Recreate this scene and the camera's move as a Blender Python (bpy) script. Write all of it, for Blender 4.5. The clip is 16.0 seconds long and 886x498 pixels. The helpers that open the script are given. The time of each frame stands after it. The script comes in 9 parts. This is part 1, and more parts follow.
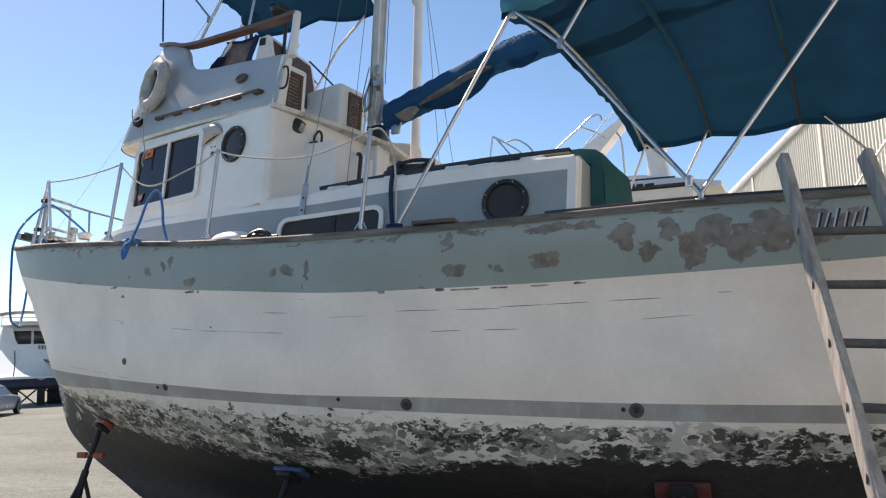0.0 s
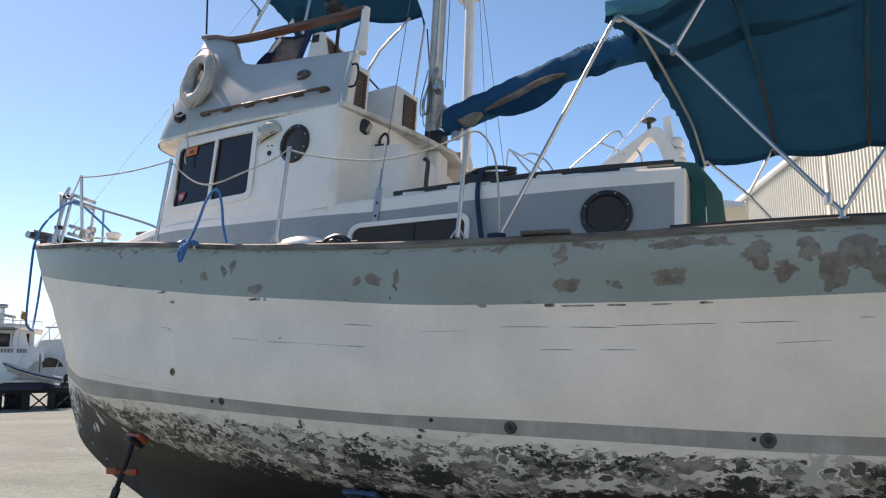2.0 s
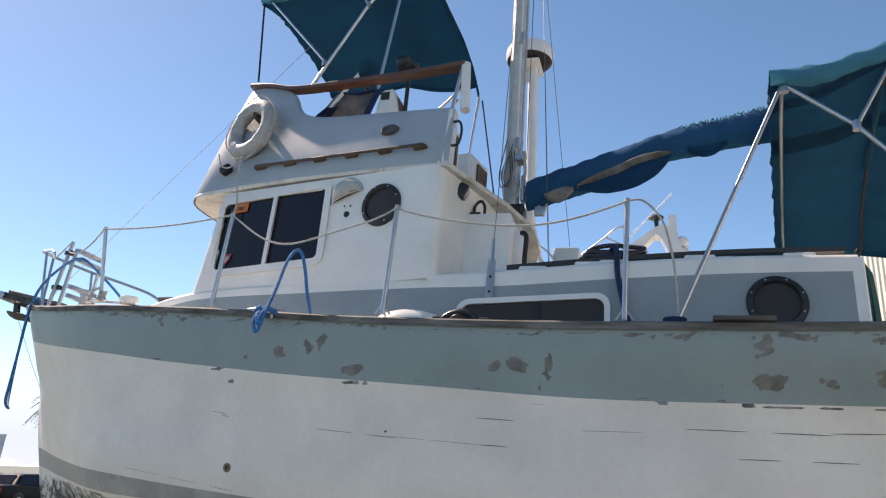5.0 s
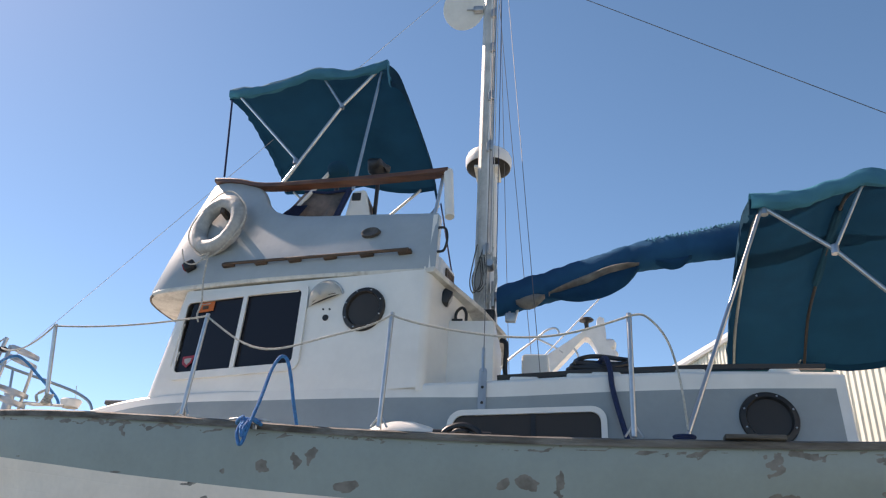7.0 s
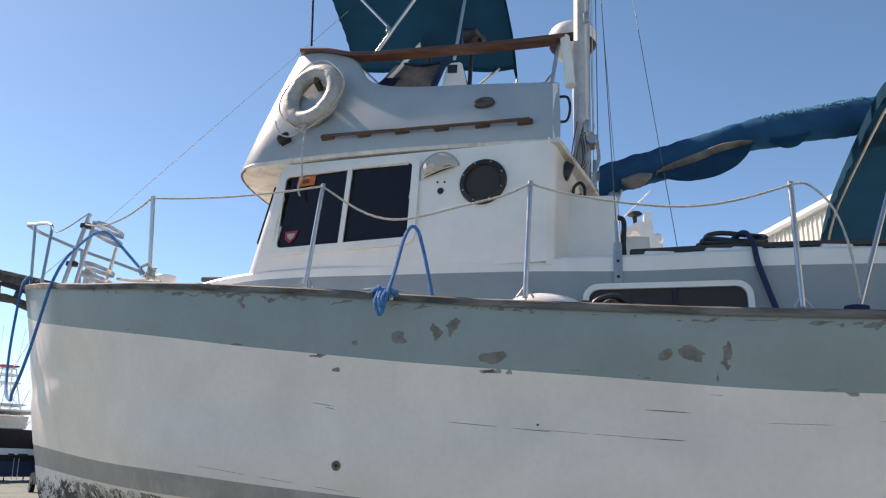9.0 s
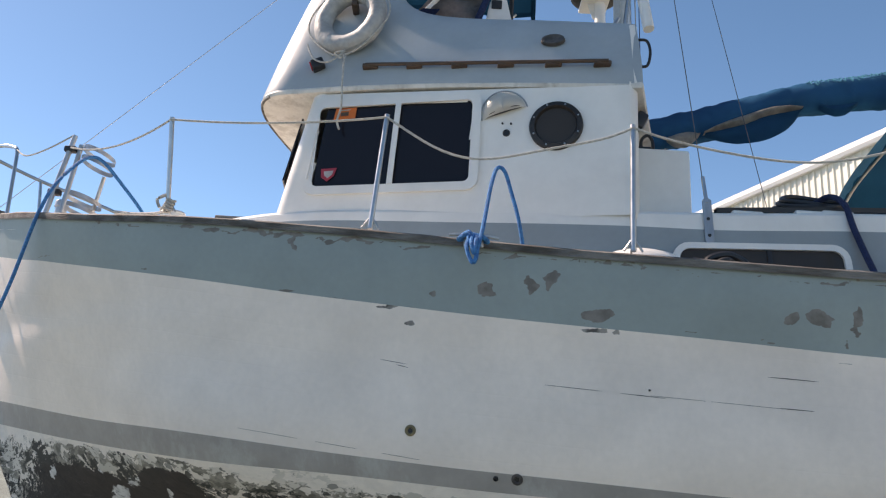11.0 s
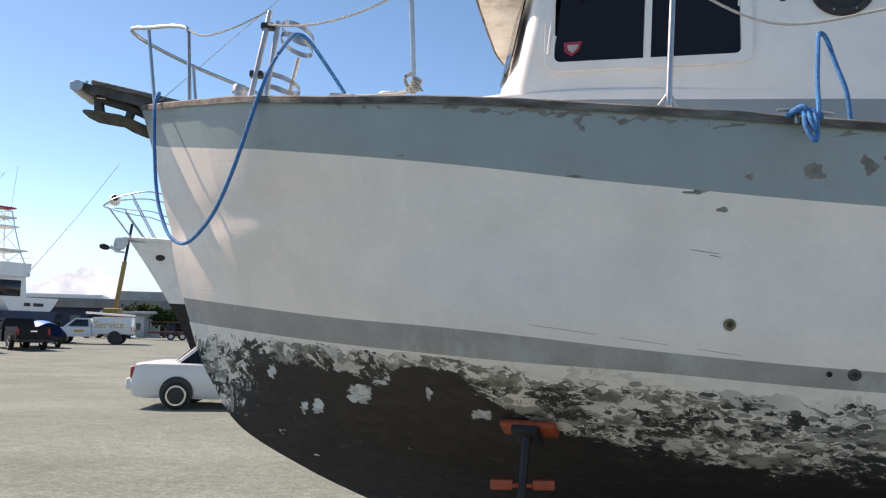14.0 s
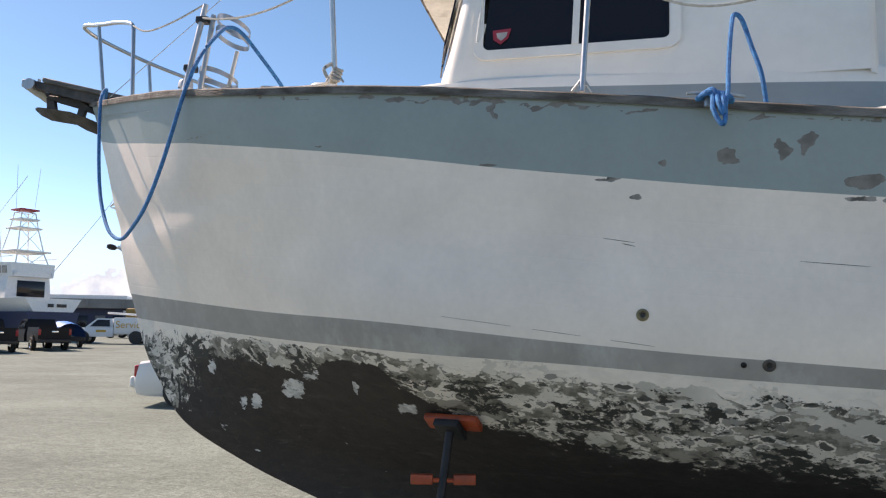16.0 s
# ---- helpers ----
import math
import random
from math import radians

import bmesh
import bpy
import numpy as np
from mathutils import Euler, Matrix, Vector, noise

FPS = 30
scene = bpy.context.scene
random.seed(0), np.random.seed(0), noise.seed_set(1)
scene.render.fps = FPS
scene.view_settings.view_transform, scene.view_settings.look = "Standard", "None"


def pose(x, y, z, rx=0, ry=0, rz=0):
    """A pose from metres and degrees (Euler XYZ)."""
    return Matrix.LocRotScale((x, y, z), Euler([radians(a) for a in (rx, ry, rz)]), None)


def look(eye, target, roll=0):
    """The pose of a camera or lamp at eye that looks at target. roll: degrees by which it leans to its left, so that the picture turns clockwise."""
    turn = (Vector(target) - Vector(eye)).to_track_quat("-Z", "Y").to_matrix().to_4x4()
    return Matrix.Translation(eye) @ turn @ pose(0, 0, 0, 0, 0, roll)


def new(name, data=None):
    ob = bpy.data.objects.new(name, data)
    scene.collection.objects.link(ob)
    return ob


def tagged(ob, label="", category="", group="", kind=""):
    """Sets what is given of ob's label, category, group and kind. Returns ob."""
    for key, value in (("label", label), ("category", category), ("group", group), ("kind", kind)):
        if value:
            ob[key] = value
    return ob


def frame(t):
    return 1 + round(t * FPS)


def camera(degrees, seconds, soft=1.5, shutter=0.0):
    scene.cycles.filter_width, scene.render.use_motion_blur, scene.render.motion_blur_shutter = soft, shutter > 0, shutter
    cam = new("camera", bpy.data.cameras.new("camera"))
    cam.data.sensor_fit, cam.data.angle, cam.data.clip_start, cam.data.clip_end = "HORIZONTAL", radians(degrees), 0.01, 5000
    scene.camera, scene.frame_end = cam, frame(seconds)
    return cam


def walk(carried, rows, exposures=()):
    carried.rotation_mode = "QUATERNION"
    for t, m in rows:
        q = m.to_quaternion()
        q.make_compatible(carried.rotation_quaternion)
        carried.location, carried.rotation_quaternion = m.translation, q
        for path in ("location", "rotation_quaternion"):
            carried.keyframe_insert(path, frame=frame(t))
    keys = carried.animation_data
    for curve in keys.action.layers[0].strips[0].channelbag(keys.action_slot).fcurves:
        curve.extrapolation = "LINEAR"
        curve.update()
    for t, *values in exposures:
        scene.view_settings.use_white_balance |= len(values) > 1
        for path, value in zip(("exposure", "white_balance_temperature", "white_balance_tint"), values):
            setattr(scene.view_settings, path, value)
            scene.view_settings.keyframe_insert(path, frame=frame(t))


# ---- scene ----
cam = camera(58.5, 16.0, soft=1.2)
PATH = [
    (0, (3.521, -6.239, 1.709), (2.682, -4.445, 1.993), -2.16),
    (0.5, (3.279, -6.221, 1.696), (2.487, -4.417, 2.040), -1.33),
    (1, (3.021, -6.159, 1.722), (2.281, -4.336, 2.081), -1.63),
    (1.5, (2.792, -6.221, 1.746), (2.089, -4.381, 2.090), -1.47),
    (2, (2.608, -6.289, 1.761), (1.858, -4.462, 2.077), -0.71),
    (2.5, (2.462, -6.345, 1.757), (1.701, -4.522, 2.069), -1.42),
    (3, (2.293, -6.279, 1.728), (1.525, -4.468, 2.090), -1.15),
    (3.5, (2.086, -6.126, 1.754), (1.370, -4.320, 2.228), -2.35),
    (3.7, (1.970, -6.103, 1.755), (1.289, -4.284, 2.232), -1.54),
    (5.8, (0.699, -5.970, 1.886), (0.315, -4.115, 2.526), -0.17),
    (6, (0.639, -5.988, 1.907), (0.312, -4.130, 2.573), -0.50),
    (6.5, (0.559, -6.052, 1.893), (0.260, -4.222, 2.643), -0.14),
    (7, (0.516, -6.092, 1.906), (0.245, -4.267, 2.677), 0.36),
    (7.5, (0.460, -6.091, 1.878), (0.152, -4.248, 2.589), 1.51),
    (8, (0.288, -6.079, 1.842), (-0.080, -4.204, 2.432), 2.91),
    (8.5, (0.001, -5.988, 1.782), (-0.416, -4.127, 2.383), -0.20),
    (9, (-0.337, -5.905, 1.779), (-0.606, -4.000, 2.325), 0.74),
    (9.2, (-0.483, -5.883, 1.763), (-0.693, -3.962, 2.277), -0.19),
    (11.3, (-1.582, -5.448, 1.761), (-1.562, -3.501, 2.218), 1.38),
    (11.5, (-1.729, -5.439, 1.774), (-1.740, -3.487, 2.210), -0.22),
    (12, (-1.966, -5.391, 1.762), (-1.974, -3.433, 2.174), 2.45),
    (12.5, (-2.144, -5.250, 1.751), (-2.121, -3.303, 2.210), 0.12),
    (13, (-2.381, -5.164, 1.758), (-2.353, -3.210, 2.185), 0.57),
    (13.5, (-2.632, -5.114, 1.750), (-2.567, -3.134, 2.022), 0.74),
    (14, (-2.803, -5.122, 1.754), (-2.812, -3.133, 1.966), 0.93),
    (14.5, (-2.829, -5.145, 1.770), (-2.887, -3.159, 1.999), 0.32),
    (15, (-2.779, -5.123, 1.756), (-2.751, -3.132, 1.951), 0.50),
    (15.5, (-2.519, -5.105, 1.733), (-2.513, -3.117, 1.951), 1.49),
    (16, (-2.282, -5.053, 1.733), (-2.351, -3.065, 1.940), 0.56),
]
walk(cam, [(t, look(eye, target, roll)) for t, eye, target, roll in PATH],
     exposures=[(0.0, 0.95, 9200, 27), (16.0, 0.99, 9200, 27)])

# ---- world and sun ----
SUN_AZ, SUN_EL = 297.0, 46.0   # compass degrees clockwise from +y, degrees over the horizon
world = bpy.data.worlds.new("sky")
scene.world = world
world.use_nodes = True
wn = world.node_tree.nodes
wl = world.node_tree.links
wn.clear()
sky = wn.new("ShaderNodeTexSky")
sky.sky_type = "NISHITA"
sky.sun_disc = False
sky.sun_elevation = radians(SUN_EL)
sky.sun_rotation = radians(SUN_AZ)
sky.air_density, sky.dust_density, sky.ozone_density = 0.52, 0.1, 3.0
bg = wn.new("ShaderNodeBackground")
bg.inputs["Strength"].default_value = 0.144
wo = wn.new("ShaderNodeOutputWorld")
deep = wn.new("ShaderNodeHueSaturation")
deep.inputs["Hue"].default_value = 0.490
deep.inputs["Saturation"].default_value = 1.17
soft = wn.new("ShaderNodeGamma")
soft.inputs["Gamma"].default_value = 1.0
wl.new(sky.outputs[0], soft.inputs["Color"])
wl.new(soft.outputs[0], deep.inputs["Color"])
wl.new(deep.outputs[0], bg.inputs["Color"])
wl.new(bg.outputs[0], wo.inputs["Surface"])
sun_data = bpy.data.lights.new("sun", "SUN")
sun_data.energy, sun_data.angle, sun_data.color = 3.7, radians(0.53), (0.96, 0.98, 1.0)
sun = new("sun", sun_data)
_a, _e = radians(SUN_AZ), radians(SUN_EL)
SUN_DIR = Vector((math.sin(_a) * math.cos(_e), math.cos(_a) * math.cos(_e), math.sin(_e)))
sun.matrix_world = look(SUN_DIR * 60, (0, 0, 0))


# ---- materials ----
def mat(name, col, rough=0.5, metal=0.0, var=0.12, scale=6.0, bump=0.0, bump_scale=40.0, col2=None, stain=0.0, stain_col=(0.12, 0.10, 0.08), spec=0.5, streak=None):
    """A node material: base colour broken up by noise at two scales, optional stains and relief."""
    m = bpy.data.materials.new(name)
    m.use_nodes = True
    nt = m.node_tree
    n, l = nt.nodes, nt.links
    p = n["Principled BSDF"]
    tc = n.new("ShaderNodeTexCoord")
    mp = n.new("ShaderNodeMapping")
    l.new(tc.outputs["Object"], mp.inputs["Vector"])
    if streak:
        mp.inputs["Scale"].default_value = streak
    big = n.new("ShaderNodeTexNoise")
    big.inputs["Scale"].default_value = scale
    big.inputs["Detail"].default_value = 6
    l.new(mp.outputs[0], big.inputs["Vector"])
    fine = n.new("ShaderNodeTexNoise")
    fine.inputs["Scale"].default_value = bump_scale
    fine.inputs["Detail"].default_value = 4
    l.new(mp.outputs[0], fine.inputs["Vector"])
    ramp = n.new("ShaderNodeValToRGB")
    c2 = col2 or tuple(max(0, c * (1 - var)) for c in col)
    ramp.color_ramp.elements[0].position, ramp.color_ramp.elements[1].position = 0.35, 0.65
    ramp.color_ramp.elements[0].color = (*c2, 1)
    ramp.color_ramp.elements[1].color = (*col, 1)
    l.new(big.outputs["Fac"], ramp.inputs[0])
    out = ramp.outputs[0]
    mixf = n.new("ShaderNodeMix")
    mixf.data_type, mixf.blend_type = "RGBA", "MULTIPLY"
    mixf.inputs["Factor"].default_value = var
    l.new(out, mixf.inputs["A"])
    l.new(fine.outputs["Fac"], mixf.inputs["B"])
    out = mixf.outputs["Result"]
    if stain:
        sn = n.new("ShaderNodeTexNoise")
        sn.inputs["Scale"].default_value = scale * 0.7
        sn.inputs["Detail"].default_value = 8
        sn.inputs["Roughness"].default_value = 0.7
        sm = n.new("ShaderNodeMapping")
        sm.inputs["Location"].default_value = (3.7, 1.2, 8.1)
        sm.inputs["Scale"].default_value = (1, 1, 0.35)
        l.new(tc.outputs["Object"], sm.inputs["Vector"])
        l.new(sm.outputs[0], sn.inputs["Vector"])
        sr = n.new("ShaderNodeValToRGB")
        sr.color_ramp.elements[0].position, sr.color_ramp.elements[1].position = 0.52, 0.75
        sr.color_ramp.elements[0].color, sr.color_ramp.elements[1].color = (0, 0, 0, 1), (stain, stain, stain, 1)
        l.new(sn.outputs["Fac"], sr.inputs[0])
        mx = n.new("ShaderNodeMix")
        mx.data_type = "RGBA"
        l.new(sr.outputs[0], mx.inputs["Factor"])
        l.new(out, mx.inputs["A"])
        mx.inputs["B"].default_value = (*stain_col, 1)
        out = mx.outputs["Result"]
    l.new(out, p.inputs["Base Color"])
    rr = n.new("ShaderNodeMapRange")
    rr.inputs["To Min"].default_value, rr.inputs["To Max"].default_value = max(0.02, rough - 0.08), min(1, rough + 0.08)
    l.new(big.outputs["Fac"], rr.inputs["Value"])
    l.new(rr.outputs[0], p.inputs["Roughness"])
    p.inputs["Metallic"].default_value = metal
    p.inputs["Specular IOR Level"].default_value = spec
    if bump:
        b = n.new("ShaderNodeBump")
        b.inputs["Strength"].default_value = bump
        b.inputs["Distance"].default_value = 0.02
        l.new(fine.outputs["Fac"], b.inputs["Height"])
        l.new(b.outputs[0], p.inputs["Normal"])
    return m


def node_parts(m):
    return m.node_tree.nodes, m.node_tree.links, m.node_tree.nodes["Principled BSDF"]


HOUSE = mat("house_white_gelcoat", (0.84, 0.82, 0.765), 0.32, var=0.08, scale=3, bump=0.03, bump_scale=18, stain=0.12, stain_col=(0.5, 0.48, 0.43))
OVERHANG = mat("peeling_overhang_paint", (0.80, 0.77, 0.70), 0.6, var=0.2, scale=6, bump=0.3, bump_scale=40, stain=0.85, stain_col=(0.24, 0.20, 0.155))
FLYGREY = mat("pale_grey_blue_paint", (0.37, 0.43, 0.455), 0.45, var=0.10, scale=3, bump=0.04, bump_scale=25, stain=0.15, stain_col=(0.5, 0.52, 0.53))
TRUNKGREY = mat("grey_blue_deckhouse_paint", (0.295, 0.34, 0.345), 0.42, var=0.10, scale=3, bump=0.04, bump_scale=25, stain=0.12, stain_col=(0.36, 0.40, 0.42))
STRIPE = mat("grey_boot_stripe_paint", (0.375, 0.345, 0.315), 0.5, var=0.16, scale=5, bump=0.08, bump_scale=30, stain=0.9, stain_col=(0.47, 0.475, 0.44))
WOODCAP = mat("weathered_cap_rail_wood", (0.25, 0.235, 0.215), 0.75, var=0.5, scale=9, bump=0.5, bump_scale=60, col2=(0.08, 0.065, 0.052), streak=(0.25, 2, 2))
VARNISH = mat("varnished_mahogany", (0.20, 0.075, 0.035), 0.32, var=0.4, scale=8, bump=0.1, bump_scale=50, col2=(0.10, 0.035, 0.018), streak=(0.3, 3, 3))
TEAKDARK = mat("dark_teak", (0.13, 0.075, 0.045), 0.55, var=0.4, scale=9, bump=0.2, bump_scale=50, streak=(0.3, 3, 3))
STEEL = mat("stainless_steel", (0.60, 0.60, 0.585), 0.33, 1.0, var=0.12, scale=20, bump_scale=60)
GALV = mat("dull_aluminium", (0.62, 0.62, 0.61), 0.42, 0.85, var=0.25, scale=8, bump=0.08, bump_scale=60, streak=(2, 2, 0.3))
MASTAL = mat("white_oxidised_mast_paint", (0.68, 0.67, 0.63), 0.45, 0.1, var=0.25, scale=7, bump=0.12, bump_scale=40, stain=0.55, stain_col=(0.30, 0.28, 0.25))
BLACK = mat("black_plastic", (0.018, 0.018, 0.02), 0.45, var=0.3, scale=8, bump=0.05)
BRONZE = mat("dark_bronze_ring", (0.055, 0.048, 0.044), 0.42, 0.4, var=0.4, scale=14, bump=0.15, bump_scale=60)
RUBBER = mat("tyre_rubber", (0.02, 0.02, 0.021), 0.8, var=0.3, scale=20, bump=0.2)
ROPEW = mat("white_rope", (0.66, 0.64, 0.58), 0.85, var=0.3, scale=60, bump=0.5, bump_scale=180)
ROPEB = mat("blue_rope", (0.008, 0.30, 0.66), 0.75, var=0.4, scale=60, bump=0.5, bump_scale=180, col2=(0.012, 0.16, 0.42))
ROPEN = mat("navy_rope", (0.01, 0.035, 0.12), 0.8, var=0.4, scale=60, bump=0.5, bump_scale=180)
DOMEW = mat("white_plastic", (0.80, 0.80, 0.78), 0.4, var=0.08, scale=6, stain=0.1)
RINGW = mat("scuffed_life_ring_vinyl", (0.60, 0.59, 0.56), 0.55, var=0.35, scale=9, bump=0.2, bump_scale=50, stain=0.75, stain_col=(0.30, 0.28, 0.25))
STANDRED = mat("dark_red_jackstand_paint", (0.16, 0.035, 0.03), 0.6, var=0.3, scale=14, bump=0.15, stain=0.4, stain_col=(0.05, 0.03, 0.025))
WIRE = mat("dull_rigging_wire", (0.16, 0.16, 0.16), 0.6, 0.2, var=0.2)
ORANGE = mat("orange_jackstand_paint", (0.50, 0.07, 0.02), 0.5, var=0.3, scale=14, bump=0.15, stain=0.4, stain_col=(0.09, 0.035, 0.02))
STANDBLUE = mat("blue_jackstand_paint", (0.03, 0.09, 0.2), 0.5, var=0.35, scale=12, bump=0.15, stain=0.4, stain_col=(0.08, 0.04, 0.03))
STANDBLK = mat("dark_jackstand_steel", (0.03, 0.028, 0.03), 0.6, 0.3, var=0.4, scale=12, bump=0.15)
LADDERW = mat("bare_grey_ladder_wood", (0.44, 0.42, 0.39), 0.8, var=0.4, scale=12, bump=0.4, bump_scale=70, col2=(0.27, 0.255, 0.235), streak=(2, 2, 0.25))
RUNGW = mat("dirty_rung_wood", (0.16, 0.14, 0.12), 0.8, var=0.4, scale=12, bump=0.3, bump_scale=70)
GALVDARK = mat("rusty_galvanised_anchor", (0.16, 0.145, 0.135), 0.65, 0.5, var=0.5, scale=14, bump=0.3, bump_scale=50, stain=0.5, stain_col=(0.12, 0.07, 0.045))
REDLENS = mat("red_lens", (0.45, 0.02, 0.02), 0.25, var=0.1)
ORANGESIGN = mat("orange_sticker", (0.80, 0.16, 0.02), 0.5, var=0.08)
CRIMSON = mat("crimson_sticker", (0.42, 0.03, 0.05), 0.45, var=0.1)
YELLOW = mat("yellow_paint", (0.42, 0.25, 0.07), 0.6, var=0.2, scale=3)
BRASSTAN = mat("tarnished_brass_ring", (0.34, 0.27, 0.15), 0.6, 0.3, var=0.4, scale=30)
SIGNAMBER = mat("amber_letter_paint", (0.62, 0.33, 0.03), 0.5, var=0.05)
CARWHITE = mat("white_car_paint", (0.70, 0.70, 0.69), 0.18, var=0.04, scale=1.0)
CARBLACK = mat("black_car_paint", (0.014, 0.014, 0.016), 0.4, var=0.1, scale=1.0, spec=0.15)
CARGREY = mat("silver_car_paint", (0.42, 0.45, 0.48), 0.25, 0.3, var=0.05, scale=1.0)
TARPBLUE = mat("blue_tarp", (0.03, 0.27, 0.80), 0.45, var=0.25, scale=5, bump=0.3, bump_scale=12)
BLOCKW = mat("timber_blocking", (0.24, 0.17, 0.11), 0.85, var=0.4, scale=10, bump=0.3, bump_scale=50)
INTERIOR = mat("shade_coloured_cabin_lining", (0.09, 0.08, 0.07), 0.8, var=0.3, scale=4)
CHROME = mat("chrome", (0.8, 0.8, 0.8), 0.08, 1.0, var=0.03)
NAVYHULL = mat("navy_bottom_paint", (0.02, 0.04, 0.11), 0.55, var=0.3, scale=2)
SHEDROOF = mat("white_roof_sheet", (0.62, 0.62, 0.60), 0.5, var=0.15, scale=0.6)
LEAF = mat("dull_green_leaves", (0.055, 0.085, 0.03), 0.95, var=0.5, scale=1.5, col2=(0.025, 0.045, 0.016), spec=0.05)
BARK = mat("grey_bark", (0.16, 0.13, 0.10), 0.9, var=0.4, scale=4, bump=0.4)
BROWNCANVAS = mat("dark_brown_canvas", (0.035, 0.022, 0.020), 0.85, var=0.3, scale=2, bump=0.2, bump_scale=12)
FASCIA = mat("grey_tan_fascia", (0.26, 0.24, 0.22), 0.7, var=0.2, scale=0.6)
BLDGNAVY = mat("navy_shop_front", (0.025, 0.035, 0.09), 0.5, var=0.2, scale=0.6)
BLDGWALL = mat("grey_block_wall", (0.40, 0.40, 0.38), 0.85, var=0.2, scale=0.8, bump=0.2, bump_scale=8)
TRIMWHITE = mat("white_eave_flashing", (0.80, 0.80, 0.78), 0.45, var=0.08, scale=0.8)


def glass_dark(name, col):
    m = bpy.data.materials.new(name)
    m.use_nodes = True
    n, l, p = node_parts(m)
    p.inputs["Base Color"].default_value = (*col, 1)
    p.inputs["Roughness"].default_value = 0.05
    p.inputs["Specular IOR Level"].default_value = 0.3
    tc = n.new("ShaderNodeTexCoord")
    no = n.new("ShaderNodeTexNoise")
    no.inputs["Scale"].default_value = 3
    b = n.new("ShaderNodeBump")
    b.inputs["Strength"].default_value = 0.03
    l.new(tc.outputs["Object"], no.inputs["Vector"])
    l.new(no.outputs["Fac"], b.inputs["Height"])
    l.new(b.outputs[0], p.inputs["Normal"])
    r = n.new("ShaderNodeMapRange")
    r.inputs["To Min"].default_value, r.inputs["To Max"].default_value = 0.03, 0.16
    l.new(no.outputs["Fac"], r.inputs["Value"])
    l.new(r.outputs[0], p.inputs["Roughness"])
    return m


TINT = glass_dark("tinted_window_glass", (0.012, 0.011, 0.014))
SMOKE = glass_dark("dusty_dark_glass", (0.05, 0.042, 0.036))
PLASTIC = mat("scratched_clear_plastic_sheet", (0.38, 0.33, 0.30), 0.22, var=0.6, scale=7, bump=0.5, bump_scale=9, stain=0.6, stain_col=(0.42, 0.38, 0.35))


def canvas(name, col, col2, trans):
    """Woven acrylic cloth, which lets some of the sun through."""
    m = mat(name, col, 0.85, var=0.25, scale=3.5, bump=0.25, bump_scale=240, col2=col2, spec=0.2)
    n, l, p = node_parts(m)
    t = n.new("ShaderNodeBsdfTranslucent")
    t.inputs["Color"].default_value = (*trans, 1)
    mx = n.new("ShaderNodeMixShader")
    mx.inputs[0].default_value = 0.3
    o = n["Material Output"]
    l.new(p.outputs[0], mx.inputs[1])
    l.new(t.outputs[0], mx.inputs[2])
    l.new(mx.outputs[0], o.inputs["Surface"])
    return m


TEAL = canvas("teal_acrylic_canvas", (0.006, 0.112, 0.195), (0.005, 0.086, 0.152), (0.002, 0.040, 0.08))
TEALFADED = canvas("sun_bleached_teal_canvas", (0.05, 0.34, 0.47), (0.035, 0.25, 0.37), (0.01, 0.10, 0.15))
TEALGREEN = canvas("faded_green_teal_canvas", (0.035, 0.20, 0.205), (0.025, 0.15, 0.155), (0.005, 0.04, 0.045))
SAILBLUE = canvas("faded_blue_sail_cover", (0.007, 0.152, 0.31), (0.005, 0.11, 0.23), (0.004, 0.042, 0.09))
SAILCLOTH = mat("grey_sailcloth", (0.56, 0.53, 0.48), 0.85, var=0.4, scale=10, bump=0.3, bump_scale=30, stain=0.5)


def worn_band(name, paint, primer, bare):
    """Paint with scraped patches: the mesh attribute 'wear' says where the paint is gone."""
    m = mat(name, paint, 0.5, var=0.12, scale=2.2, bump=0.05, bump_scale=30, stain=0.2, stain_col=tuple(c * 1.25 for c in paint))
    n, l, p = node_parts(m)
    src = p.inputs["Base Color"].links[0].from_socket
    at = n.new("ShaderNodeAttribute")
    at.attribute_name = "wear"
    tc = n.new("ShaderNodeTexCoord")
    no = n.new("ShaderNodeTexNoise")
    no.inputs["Scale"].default_value = 28
    no.inputs["Detail"].default_value = 6
    no.inputs["Roughness"].default_value = 0.65
    l.new(tc.outputs["Object"], no.inputs["Vector"])
    ad = n.new("ShaderNodeMath")
    ad.operation = "MULTIPLY_ADD"
    ad.inputs[1].default_value = 0.5
    l.new(no.outputs["Fac"], ad.inputs[0])
    l.new(at.outputs["Fac"], ad.inputs[2])
    r1 = n.new("ShaderNodeMapRange")
    r1.inputs["From Min"].default_value, r1.inputs["From Max"].default_value = 0.68, 0.71
    l.new(ad.outputs[0], r1.inputs["Value"])
    sp = n.new("ShaderNodeTexNoise")
    sp.inputs["Scale"].default_value = 16
    sp.inputs["Detail"].default_value = 5
    l.new(tc.outputs["Object"], sp.inputs["Vector"])
    rp = n.new("ShaderNodeValToRGB")
    rp.color_ramp.elements[0].position, rp.color_ramp.elements[1].position = 0.42, 0.62
    rp.color_ramp.elements[0].color, rp.color_ramp.elements[1].color = (*primer, 1), (*bare, 1)
    l.new(sp.outputs["Fac"], rp.inputs[0])
    mx = n.new("ShaderNodeMix")
    mx.data_type = "RGBA"
    l.new(r1.outputs[0], mx.inputs["Factor"])
    l.new(src, mx.inputs["A"])
    l.new(rp.outputs[0], mx.inputs["B"])
    l.new(mx.outputs["Result"], p.inputs["Base Color"])
    return m


